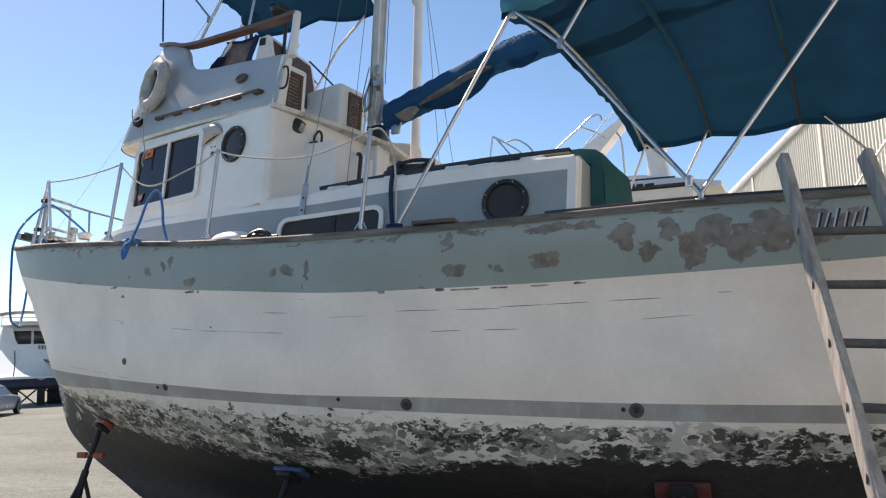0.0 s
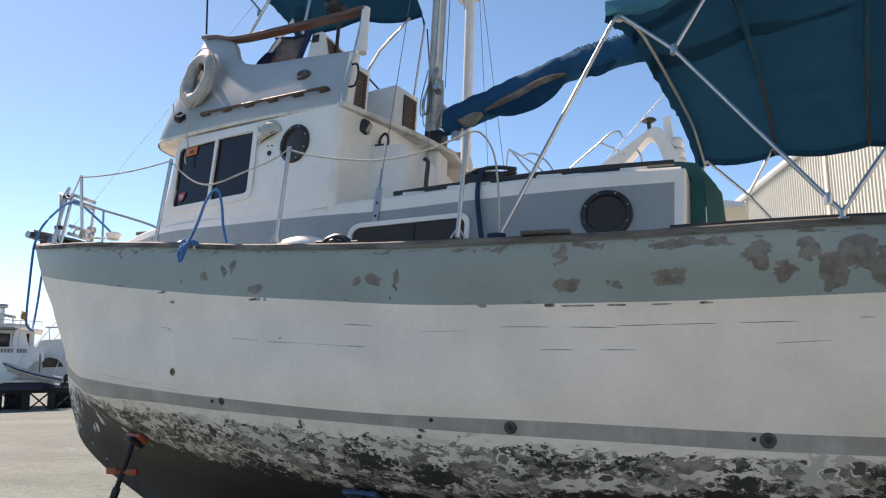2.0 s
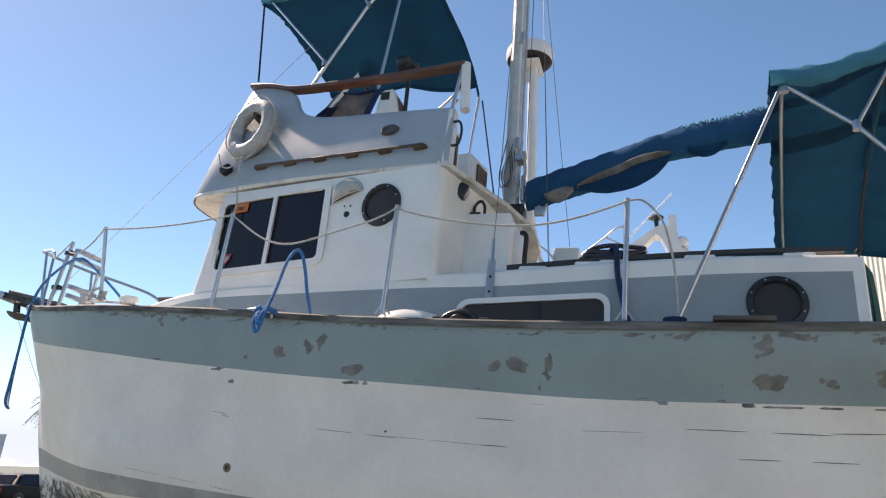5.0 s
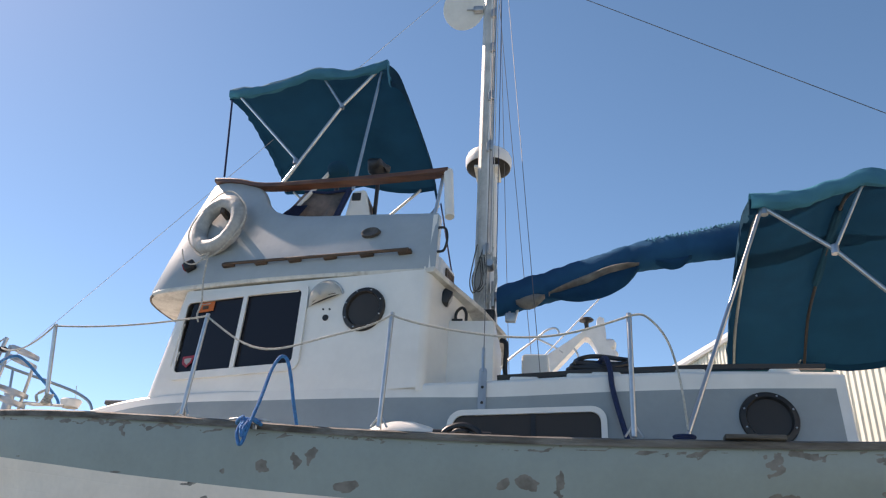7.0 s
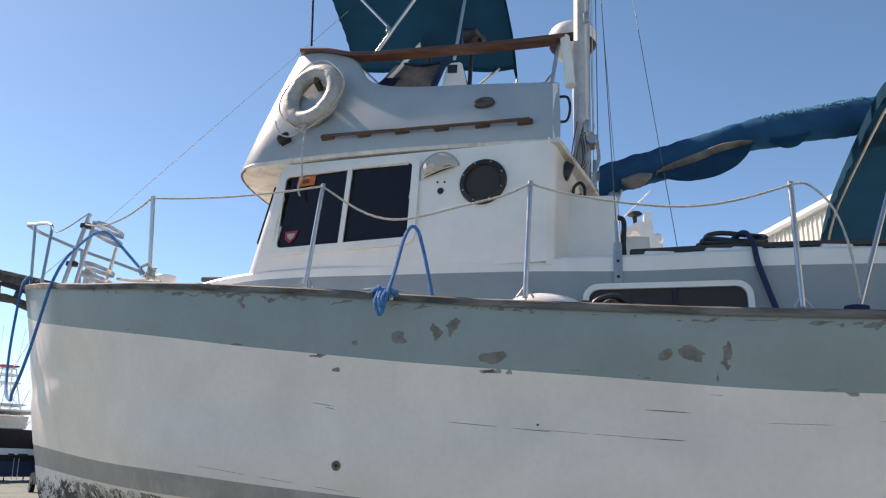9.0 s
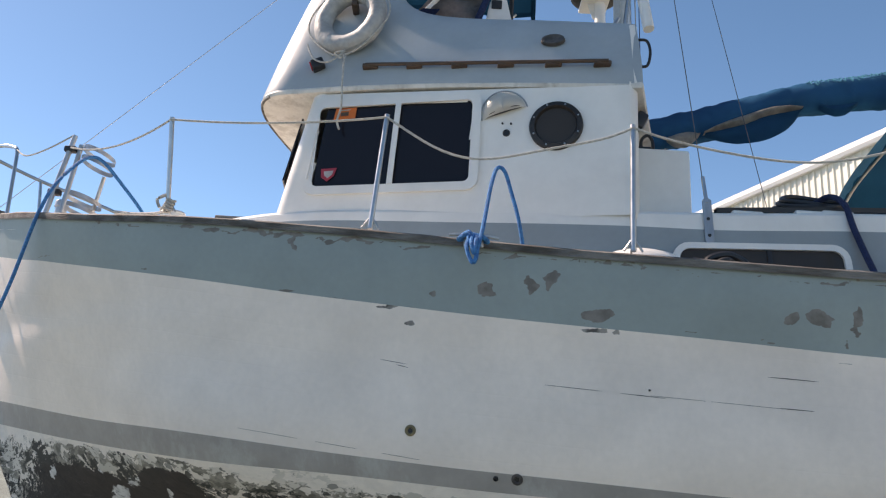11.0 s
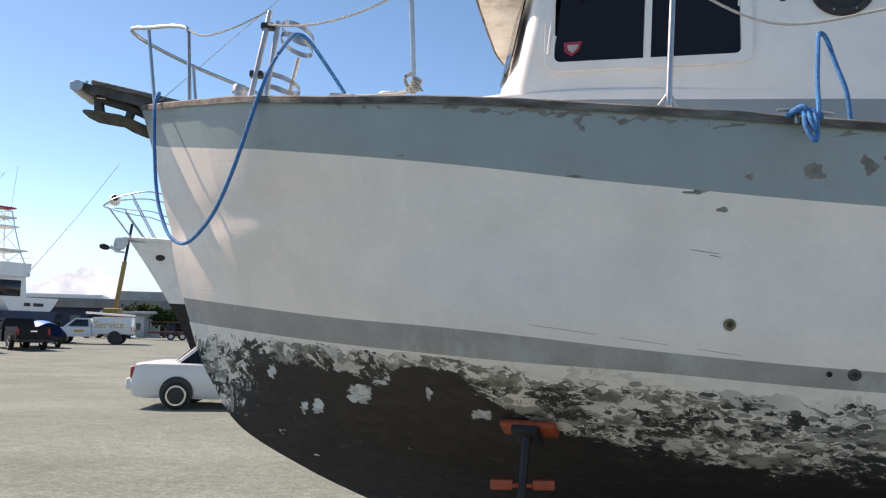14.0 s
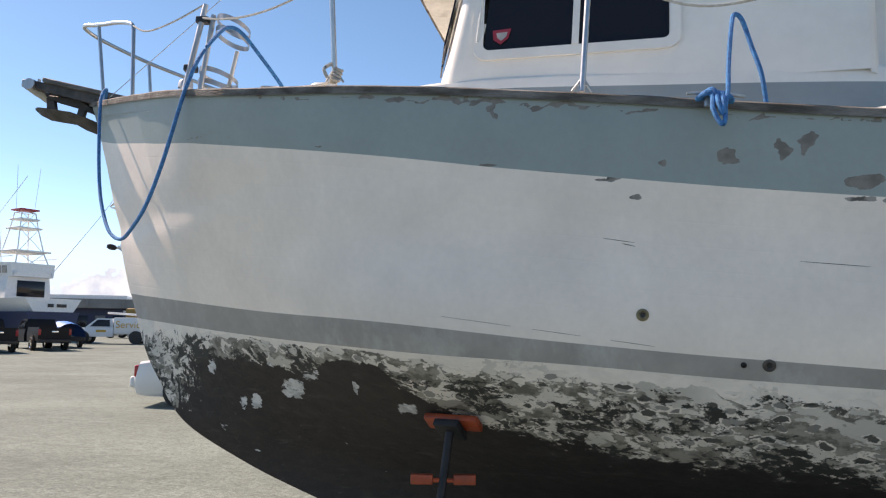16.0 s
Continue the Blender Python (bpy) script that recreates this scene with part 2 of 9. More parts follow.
HULLTEAL = worn_band("worn_grey_green_hull_paint", (0.28, 0.345, 0.335), (0.205, 0.188, 0.17), (0.135, 0.122, 0.108))
def plank_seams(m, count):
    """Faint filled seams between the hull planks, along the mesh attribute 'run'."""
    n, l, p = node_parts(m)
    at = n.new("ShaderNodeAttribute")
    at.attribute_name = "run"

    def op(kind, a, b):
        q = n.new("ShaderNodeMath")
        q.operation = kind
        for k, v in enumerate((a, b)):
            if isinstance(v, (int, float)):
                q.inputs[k].default_value = v
            else:
                l.new(v, q.inputs[k])
        return q.outputs[0]
    tc = n.new("ShaderNodeTexCoord")
    no = n.new("ShaderNodeTexNoise")
    no.inputs["Scale"].default_value = 1.7
    l.new(tc.outputs["Object"], no.inputs["Vector"])
    wander = op("ADD", op("MULTIPLY", at.outputs["Fac"], count), op("MULTIPLY", no.outputs["Fac"], 0.12))
    off = op("ABSOLUTE", op("SUBTRACT", op("FRACT", wander, 0), 0.5), 0)
    r = n.new("ShaderNodeMapRange")
    r.inputs["From Min"].default_value, r.inputs["From Max"].default_value = 0.0, 0.05
    l.new(off, r.inputs["Value"])
    b = n.new("ShaderNodeBump")
    b.inputs["Strength"].default_value, b.inputs["Distance"].default_value = 0.1, 0.004
    l.new(r.outputs[0], b.inputs["Height"])
    if p.inputs["Normal"].links:
        l.new(p.inputs["Normal"].links[0].from_socket, b.inputs["Normal"])
    l.new(b.outputs[0], p.inputs["Normal"])


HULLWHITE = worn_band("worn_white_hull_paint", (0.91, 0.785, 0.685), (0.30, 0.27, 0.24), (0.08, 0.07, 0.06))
plank_seams(HULLWHITE, 7)


def bottom_paint():
    """Old antifouling: 'fade' is 1 at the boot stripe and 0 where the dark paint is whole."""
    m = bpy.data.materials.new("patchy_scraped_bottom_paint")
    m.use_nodes = True
    n, l, p = node_parts(m)
    tc = n.new("ShaderNodeTexCoord")
    at = n.new("ShaderNodeAttribute")
    at.attribute_name = "fade"
    warp = n.new("ShaderNodeTexNoise")
    warp.inputs["Scale"].default_value = 5
    warp.inputs["Detail"].default_value = 3
    l.new(tc.outputs["Object"], warp.inputs["Vector"])
    wm = n.new("ShaderNodeVectorMath")
    wm.operation = "MULTIPLY_ADD"
    wm.inputs[1].default_value = (0.09, 0.09, 0.09)
    l.new(warp.outputs["Color"], wm.inputs[0])
    l.new(tc.outputs["Object"], wm.inputs[2])
    mp = n.new("ShaderNodeMapping")
    mp.inputs["Scale"].default_value = (0.75, 1, 1.5)
    l.new(wm.outputs[0], mp.inputs["Vector"])
    vo = n.new("ShaderNodeTexVoronoi")
    vo.inputs["Scale"].default_value = 12
    l.new(mp.outputs[0], vo.inputs["Vector"])
    no = n.new("ShaderNodeTexNoise")
    no.inputs["Scale"].default_value = 12
    no.inputs["Detail"].default_value = 9
    no.inputs["Roughness"].default_value = 0.68
    l.new(mp.outputs[0], no.inputs["Vector"])
    big = n.new("ShaderNodeTexNoise")
    big.inputs["Scale"].default_value = 2.6
    big.inputs["Detail"].default_value = 4
    l.new(tc.outputs["Object"], big.inputs["Vector"])

    def math_node(op, a, b):
        q = n.new("ShaderNodeMath")
        q.operation = op
        for k, s in enumerate((a, b)):
            if isinstance(s, (int, float)):
                q.inputs[k].default_value = s
            else:
                l.new(s, q.inputs[k])
        return q.outputs[0]

    def step(v, lo, hi):
        q = n.new("ShaderNodeMapRange")
        q.inputs["From Min"].default_value, q.inputs["From Max"].default_value = lo, hi
        l.new(v, q.inputs["Value"])
        return q.outputs[0]

    def blend(f, a, b):
        q = n.new("ShaderNodeMix")
        q.data_type = "RGBA"
        l.new(f, q.inputs["Factor"])
        for k, s in (("A", a), ("B", b)):
            if isinstance(s, tuple):
                q.inputs[k].default_value = (*s, 1)
            else:
                l.new(s, q.inputs[k])
        return q.outputs["Result"]

    fade = at.outputs["Fac"]

    def attr(name):
        q = n.new("ShaderNodeAttribute")
        q.attribute_name = name
        return q.outputs["Fac"]

    def tex(scale, detail, rough, vec):
        q = n.new("ShaderNodeTexNoise")
        q.inputs["Scale"].default_value, q.inputs["Detail"].default_value, q.inputs["Roughness"].default_value = scale, detail, rough
        l.new(vec, q.inputs["Vector"])
        return q.outputs["Fac"]

    def mapped(scale):
        q = n.new("ShaderNodeMapping")
        q.inputs["Scale"].default_value = scale
        l.new(tc.outputs["Object"], q.inputs["Vector"])
        return q.outputs[0]

    fine = no.outputs["Fac"]
    wide = big.outputs["Fac"]
    wob = math_node("MULTIPLY", math_node("SUBTRACT", fine, 0.5), 1.15)
    cell = math_node("ADD", vo.outputs["Distance"], wob)
    pick = n.new("ShaderNodeSeparateColor")
    l.new(vo.outputs["Color"], pick.inputs[0])
    # scraped grey primer and white undercoat in torn patches
    slab = tex(7.5, 5, 0.6, mp.outputs[0])
    grey = blend(step(fine, 0.44, 0.56), (0.132, 0.12, 0.098), (0.30, 0.27, 0.225))
    light = blend(step(wide, 0.40, 0.62), (0.70, 0.625, 0.545), (0.49, 0.45, 0.39))
    undercoat = blend(step(slab, 0.465, 0.49), light, grey)
    # blisters: a dull middle with a pale torn rim
    torn = step(tex(9, 6, 0.7, mp.outputs[0]), 0.47, 0.50)
    rim = math_node("MULTIPLY", math_node("MULTIPLY", step(cell, 0.46, 0.42), step(pick.outputs[0], 0.26, 0.28)), torn)
    undercoat = blend(rim, undercoat, (0.72, 0.64, 0.555))
    middle = math_node("MULTIPLY", step(cell, 0.34, 0.30), step(pick.outputs[0], 0.26, 0.28))
    undercoat = blend(middle, undercoat, blend(step(pick.outputs[2], 0.4, 0.6), (0.08, 0.075, 0.063), (0.27, 0.25, 0.22)))
    # dark paint left in specks and clusters, more of it lower down
    speck = tex(26, 8, 0.72, mp.outputs[0])
    cluster = tex(3.4, 4, 0.6, mp.outputs[0])
    left_on = math_node("SUBTRACT", math_node("ADD", speck, math_node("MULTIPLY", cluster, 1.15)), math_node("MULTIPLY", fade, 0.10))
    worn = blend(step(left_on, 1.075, 1.105), undercoat, (0.030, 0.028, 0.023))
    streaky = tex(1.0, 6, 0.7, mapped((5, 5, 26)))
    dark = blend(step(fine, 0.42, 0.7), (0.018, 0.012, 0.010), (0.034, 0.024, 0.020))
    dark = blend(math_node("MULTIPLY", step(streaky, 0.58, 0.72), 0.22), dark, (0.13, 0.12, 0.11))
    dark = blend(math_node("MULTIPLY", step(speck, 0.62, 0.70), 0.45), dark, (0.14, 0.135, 0.125))
    chip = math_node("ADD", attr("chip"), math_node("MULTIPLY", math_node("SUBTRACT", speck, 0.5), 1.0))
    dark = blend(step(chip, 0.47, 0.52), dark, blend(step(fine, 0.45, 0.6), (0.60, 0.59, 0.57), (0.36, 0.36, 0.35)))
    # brushed strokes round the stem
    strokes = tex(1.0, 5, 0.65, mapped((34, 34, 5)))
    brush = math_node("MULTIPLY", math_node("SUBTRACT", strokes, 0.40), math_node("MULTIPLY", attr("brush"), 2.6))
    edge = math_node("ADD", math_node("ADD", fade, math_node("MULTIPLY", math_node("SUBTRACT", fine, 0.5), 0.8)), brush)
    col = blend(step(edge, 0.17, 0.20), dark, worn)
    clean = math_node("ADD", math_node("ADD", fade, math_node("MULTIPLY", math_node("SUBTRACT", slab, 0.5), 0.9)), math_node("MULTIPLY", brush, 0.5))
    col = blend(step(clean, 0.84, 0.86), col, blend(step(fine, 0.4, 0.6), (0.72, 0.64, 0.56), (0.80, 0.71, 0.62)))
    l.new(col, p.inputs["Base Color"])
    p.inputs["Roughness"].default_value = 0.7
    b = n.new("ShaderNodeBump")
    b.inputs["Strength"].default_value = 0.5
    b.inputs["Distance"].default_value = 0.01
    l.new(math_node("ADD", no.outputs["Fac"], rim), b.inputs["Height"])
    l.new(b.outputs[0], p.inputs["Normal"])
    return m


BOTTOM = bottom_paint()


def ground_mat():
    """Sun-bleached gravelly asphalt with worn lanes and cracks."""
    m = bpy.data.materials.new("bleached_yard_asphalt")
    m.use_nodes = True
    n, l, p = node_parts(m)
    tc = n.new("ShaderNodeTexCoord")
    def noise_tex(scale, detail, stretch=None):
        q = n.new("ShaderNodeTexNoise")
        q.inputs["Scale"].default_value, q.inputs["Detail"].default_value = scale, detail
        q.inputs["Roughness"].default_value = 0.65
        if stretch:
            mm = n.new("ShaderNodeMapping")
            mm.inputs["Scale"].default_value = stretch
            mm.inputs["Rotation"].default_value = (0, 0, 0.35)
            l.new(tc.outputs["Object"], mm.inputs["Vector"])
            l.new(mm.outputs[0], q.inputs["Vector"])
        else:
            l.new(tc.outputs["Object"], q.inputs["Vector"])
        return q.outputs["Fac"]
    wide = noise_tex(0.3, 6, (0.8, 1.2, 1))
    mid = noise_tex(4.5, 8, (0.9, 1.1, 1))
    grit = noise_tex(55, 3)
    r = n.new("ShaderNodeValToRGB")
    e = r.color_ramp.elements
    e[0].position, e[0].color = 0.30, (0.120, 0.148, 0.142, 1)
    e[1].position, e[1].color = 0.68, (0.208, 0.255, 0.244, 1)
    l.new(wide, r.inputs[0])
    r2 = n.new("ShaderNodeValToRGB")
    r2.color_ramp.elements[0].position, r2.color_ramp.elements[0].color = 0.35, (0.80, 0.80, 0.77, 1)
    r2.color_ramp.elements[1].position, r2.color_ramp.elements[1].color = 0.65, (1.12, 1.12, 1.08, 1)
    l.new(mid, r2.inputs[0])
    r3 = n.new("ShaderNodeValToRGB")
    r3.color_ramp.elements[0].position, r3.color_ramp.elements[0].color = 0.35, (0.5, 0.5, 0.49, 1)
    r3.color_ramp.elements[1].position, r3.color_ramp.elements[1].color = 0.62, (1.28, 1.27, 1.24, 1)
    l.new(grit, r3.inputs[0])
    a = n.new("ShaderNodeMix")
    a.data_type, a.blend_type = "RGBA", "MULTIPLY"
    a.inputs["Factor"].default_value = 1
    l.new(r.outputs[0], a.inputs["A"])
    l.new(r2.outputs[0], a.inputs["B"])
    b2 = n.new("ShaderNodeMix")
    b2.data_type, b2.blend_type = "RGBA", "MULTIPLY"
    b2.inputs["Factor"].default_value = 0.8
    l.new(a.outputs["Result"], b2.inputs["A"])
    l.new(r3.outputs[0], b2.inputs["B"])
    pebble = noise_tex(17, 7)
    r4 = n.new("ShaderNodeValToRGB")
    r4.color_ramp.elements[0].position, r4.color_ramp.elements[0].color = 0.38, (0.66, 0.67, 0.64, 1)
    r4.color_ramp.elements[1].position, r4.color_ramp.elements[1].color = 0.62, (1.22, 1.22, 1.18, 1)
    l.new(pebble, r4.inputs[0])
    b3 = n.new("ShaderNodeMix")
    b3.data_type, b3.blend_type = "RGBA", "MULTIPLY"
    b3.inputs["Factor"].default_value = 0.9
    l.new(b2.outputs["Result"], b3.inputs["A"])
    l.new(r4.outputs[0], b3.inputs["B"])
    l.new(b3.outputs["Result"], p.inputs["Base Color"])
    p.inputs["Roughness"].default_value = 0.9
    bu = n.new("ShaderNodeBump")
    bu.inputs["Strength"].default_value = 0.6
    bu.inputs["Distance"].default_value = 0.02
    l.new(grit, bu.inputs["Height"])
    l.new(bu.outputs[0], p.inputs["Normal"])
    return m


GROUND = ground_mat()

# ---- mesh helpers ----
def part(name, bm, material, parent=None, label="", smooth=True, matrix=None):
    """Links a bmesh as one mesh object under a thing or a part."""
    me = bpy.data.meshes.new(name)
    bmesh.ops.recalc_face_normals(bm, faces=bm.faces)
    bm.to_mesh(me)
    bm.free()
    me.materials.append(material)
    if smooth:
        me.shade_smooth()
        me.set_sharp_from_angle(angle=radians(38))
    ob = new(name, me)
    if parent is not None:
        ob.parent = parent
    if matrix is not None:
        ob.matrix_basis = matrix
    if label:
        tagged(ob, label)
    return ob


def thing(name, matrix, label, category, group="", kind=""):
    """An empty at the base of a thing, which carries its parts."""
    ob = new(name)
    ob.empty_display_size = 0.1
    ob.matrix_basis = matrix
    return tagged(ob, label, category, group, kind)


def box(bm, lo, hi, bevel=0.0, seg=2, m=None):
    c = [(a + b) / 2 for a, b in zip(lo, hi)]
    s = [abs(b - a) for a, b in zip(lo, hi)]
    t = Matrix.Translation(c) @ Matrix.Diagonal((*s, 1))
    if m is not None:
        t = m @ t
    r = bmesh.ops.create_cube(bm, size=1, matrix=t)
    if bevel:
        edges = {e for v in r["verts"] for e in v.link_edges}
        bmesh.ops.bevel(bm, geom=list(edges), offset=bevel, segments=seg, profile=0.5, affect="EDGES")
    return bm


def B():
    return bmesh.new()


def tube(bm, pts, r, seg=8, closed=False, taper=None):
    """A round bar along a line of points."""
    pts = [Vector(p) for p in pts]
    n = len(pts)
    rings = []
    ref = Vector((0.13, 0.31, 0.94))
    for i, p in enumerate(pts):
        a = pts[(i - 1) % n] if closed or i else pts[0]
        b = pts[(i + 1) % n] if closed or i < n - 1 else pts[-1]
        d = (b - a).normalized()
        if abs(d.dot(ref)) > 0.98:
            ref = Vector((0.94, 0.2, 0.1))
        u = d.cross(ref).normalized()
        v = d.cross(u)
        ref = u.cross(d) if False else ref
        rr = r if taper is None else r * taper(i / max(1, n - 1))
        rings.append([bm.verts.new(p + rr * (math.cos(2 * math.pi * k / seg) * u + math.sin(2 * math.pi * k / seg) * v)) for k in range(seg)])
    for i in range(n if closed else n - 1):
        a, b = rings[i], rings[(i + 1) % n]
        for k in range(seg):
            bm.faces.new((a[k], a[(k + 1) % seg], b[(k + 1) % seg], b[k]))
    if not closed:
        bm.faces.new(rings[0][::-1])
        bm.faces.new(rings[-1])
    return bm


def curve_pts(ctrl, n=8, closed=False):
    """A smooth line through control points."""
    c = [Vector(p) for p in ctrl]
    out = []
    m = len(c)
    for i in range(m if closed else m - 1):
        p0 = c[(i - 1) % m] if closed or i > 0 else c[0]
        p1, p2 = c[i], c[(i + 1) % m]
        p3 = c[(i + 2) % m] if closed or i + 2 < m else c[-1]
        for k in range(n):
            t = k / n
            out.append(0.5 * (2 * p1 + (p2 - p0) * t + (2 * p0 - 5 * p1 + 4 * p2 - p3) * t * t + (3 * p1 - p0 - 3 * p2 + p3) * t ** 3))
    if not closed:
        out.append(c[-1])
    return out


def sag(a, b, drop, n=14, skew=0.0):
    """A slack line; skew moves its lowest point along."""
    a, b = Vector(a), Vector(b)
    hang = lambda t: 4 * t * (1 - t) * (1 + skew * math.sin(2 * math.pi * (t - 0.5)))
    return [a.lerp(b, i / n) - Vector((0, 0, drop * hang(i / n))) for i in range(n + 1)]


def grid(bm, rows, close_u=False):
    """A skin over rows of points. Returns the rows of vertices."""
    vs = [[bm.verts.new(p) for p in row] for row in rows]
    for a, b in zip(vs, vs[1:]):
        k = len(a)
        for i in range(k if close_u else k - 1):
            j = (i + 1) % k
            bm.faces.new((a[i], a[j], b[j], b[i]))
    return vs


def prism(bm, outline, offset):
    """A flat outline given thickness by an offset vector."""
    o = Vector(offset)
    a = [bm.verts.new(Vector(p)) for p in outline]
    b = [bm.verts.new(Vector(p) + o) for p in outline]
    bm.faces.new(a)
    bm.faces.new(b[::-1])
    for i in range(len(a)):
        j = (i + 1) % len(a)
        bm.faces.new((a[i], a[j], b[j], b[i]))
    return bm


def frame_ring(bm, outer, inner, offset):
    """A frame between two outlines of equal count, given thickness."""
    o = Vector(offset)
    rows = [[Vector(p) for p in outer], [Vector(p) + o for p in outer], [Vector(p) + o for p in inner], [Vector(p) for p in inner]]
    vs = grid(bm, rows, close_u=True)
    for i in range(len(outer)):
        j = (i + 1) % len(outer)
        bm.faces.new((vs[3][i], vs[3][j], vs[0][j], vs[0][i]))
    return bm


def lathe(bm, profile, m=None, seg=24, arc=2 * math.pi):
    """Turns (radius, height) pairs round the z axis of m."""
    m = m or Matrix()
    full = abs(arc - 2 * math.pi) < 1e-6
    rows = []
    for k in range(seg if full else seg + 1):
        a = arc * k / seg
        rows.append([m @ Vector((r * math.cos(a), r * math.sin(a), h)) for r, h in profile])
    vs = [[bm.verts.new(p) for p in row] for row in rows]
    for k in range(len(vs) - (0 if full else 1)):
        a, b = vs[k], vs[(k + 1) % len(vs)]
        for i in range(len(profile) - 1):
            bm.faces.new((a[i], a[i + 1], b[i + 1], b[i]))
    bmesh.ops.remove_doubles(bm, verts=bm.verts, dist=1e-5)
    return bm


def round_rect(w, h, r, n=5):
    """An outline of w by h round the origin, in (a, b) pairs."""
    out = []
    for cx, cy, a0 in ((w / 2 - r, h / 2 - r, 0), (-w / 2 + r, h / 2 - r, 90), (-w / 2 + r, -h / 2 + r, 180), (w / 2 - r, -h / 2 + r, 270)):
        for k in range(n + 1):
            a = radians(a0 + 90 * k / n)
            out.append((cx + r * math.cos(a), cy + r * math.sin(a)))
    return out


def crv(x, pts):
    """A smooth curve through (x, y) pairs."""
    xs, ys = [p[0] for p in pts], [p[1] for p in pts]
    if x <= xs[0]:
        return ys[0]
    if x >= xs[-1]:
        return ys[-1]
    i = max(k for k in range(len(xs) - 1) if xs[k] <= x)

    def m(k):
        a, b = max(0, k - 1), min(len(xs) - 1, k + 1)
        return (ys[b] - ys[a]) / (xs[b] - xs[a])
    h = xs[i + 1] - xs[i]
    t = (x - xs[i]) / h
    return (2 * t ** 3 - 3 * t * t + 1) * ys[i] + (t ** 3 - 2 * t * t + t) * h * m(i) + (3 * t * t - 2 * t ** 3) * ys[i + 1] + (t ** 3 - t * t) * h * m(i + 1)


# ---- ground ----
def ground_z(x, y):
    """The yard rises a little away from the boat."""
    t = min(1.0, max(0.0, (math.hypot(x + 3, y + 5) - 22) / 70)) if y > 5 else 0.0
    turn = min(1.0, max(0.0, (math.degrees(math.atan2(x + 3, y + 5)) + 44) / 8))
    return 0.8 * t * t * (3 - 2 * t) * turn * turn * (3 - 2 * turn)


def build_ground():
    bm = B()
    n = 60
    ext = [(-1 if k < 0 else 1) * (abs(k) / 60) ** 3 * 2500 for k in range(-60, 61)]
    rows = [[Vector((x, y + 20, ground_z(x, y + 20))) for x in ext] for y in ext]
    grid(bm, rows)
    return tagged(part("ground", bm, GROUND), "sun-bleached grey asphalt boatyard ground with gravel", "ground", kind="structure")


build_ground()

# ---- the boat's own frame: bow towards -x, port side towards -y, heeled a little on its stands ----
BOAT = Matrix(((0.99932, 0.0, 0.03681, 0), (-0.00341, 0.9957, 0.09262, 0), (-0.03665, -0.09269, 0.99502, 0), (0, 0, 0, 1))) @ Matrix.Translation((0, -0.33, 0))
STEM = [(0.2, -2.1), (0.35, -2.6), (0.57, -3.2), (0.74, -3.665), (0.98, -4.16), (1.28, -4.41), (1.43, -4.505), (1.6, -4.58), (1.84, -4.68), (2.13, -4.78), (2.26, -4.805), (2.42, -4.87), (2.63, -4.94), (2.83, -5.01), (3.07, -5.10), (3.2, -5.155)]
SHEER = [(-5.16, 3.175), (-4.89, 3.085), (-4.68, 3.01), (-4.44, 2.925), (-4.185, 2.845), (-3.98, 2.79), (-3.75, 2.745), (-3.45, 2.70), (-3.1, 2.667), (-2.47, 2.612), (-1.86, 2.557), (-0.8, 2.445), (0.16, 2.385), (1, 2.37), (1.8, 2.385), (2.9, 2.45), (3.74, 2.47), (4.9, 2.52)]
TEALLOW = [(-5.03, 2.90), (-4.75, 2.795), (-4.1, 2.58), (-3.4, 2.43), (-2.44, 2.29), (-1.78, 2.215), (-1.12, 2.145), (-0.26, 2.075), (0.68, 2.02), (1.82, 2.04), (2.62, 2.08), (3.77, 2.15), (4.9, 2.24)]
STRIPEHI = [(-4.7, 1.82), (-3.65, 1.655), (-3.0, 1.575), (-2.16, 1.497), (-1.46, 1.447), (-1.1, 1.428), (0.19, 1.37), (1.46, 1.37), (2.5, 1.37), (3.5, 1.39), (4.9, 1.43)]
STRIPELO = [(-4.7, 1.665), (-3.65, 1.518), (-2.69, 1.417), (-1.91, 1.383), (-1.1, 1.341), (0.66, 1.29), (1.8, 1.28), (2.73, 1.28), (3.6, 1.3), (4.9, 1.34)]
ROUGHLO = [(-4.7, 1.30), (-4.3, 1.33), (-4.07, 1.40), (-3.9, 1.395), (-3.7, 1.39), (-3.43, 1.35), (-3.2, 1.31), (-3.1, 1.37), (-2.82, 1.36), (-2.72, 1.28), (-2.47, 1.17), (-2.2, 1.08), (-1.85, 1.03), (-1.56, 0.985), (-0.77, 0.945), (-0.24, 0.91), (0.45, 0.88), (1.0, 0.92), (1.7, 1.0), (2.66, 1.06), (4.9, 1.1)]
TOPB = [(0, 0.03), (0.08, 0.088), (0.2, 0.195), (0.5, 0.485), (1.0, 0.99), (1.86, 1.37), (3.08, 1.577), (4.38, 1.76), (5.4, 1.80), (6.4, 1.73), (7.9, 1.44), (9.8, 1.05)]
WLB = [(0, 0.02), (0.15, 0.045), (0.5, 0.21), (1.0, 0.57), (1.75, 1.15), (2.6, 1.36), (3.3, 1.48), (4.4, 1.65), (5.6, 1.66), (7.0, 1.36), (9.4, 0.85)]
BILB = [(0, 0.02), (0.5, 0.12), (1.2, 0.3), (2.2, 0.75), (3.2, 1.1), (4.4, 1.3), (5.6, 1.32), (7.0, 1.05), (9, 0.5)]
STERN = 4.9


def yc(x):
    """The centreline, swung a little to starboard at the bow."""
    t = min(1.0, max(0.0, (-3.2 - x) / 1.8))
    return -0.0625 * x + 0.17 * t * t * (3 - 2 * t)


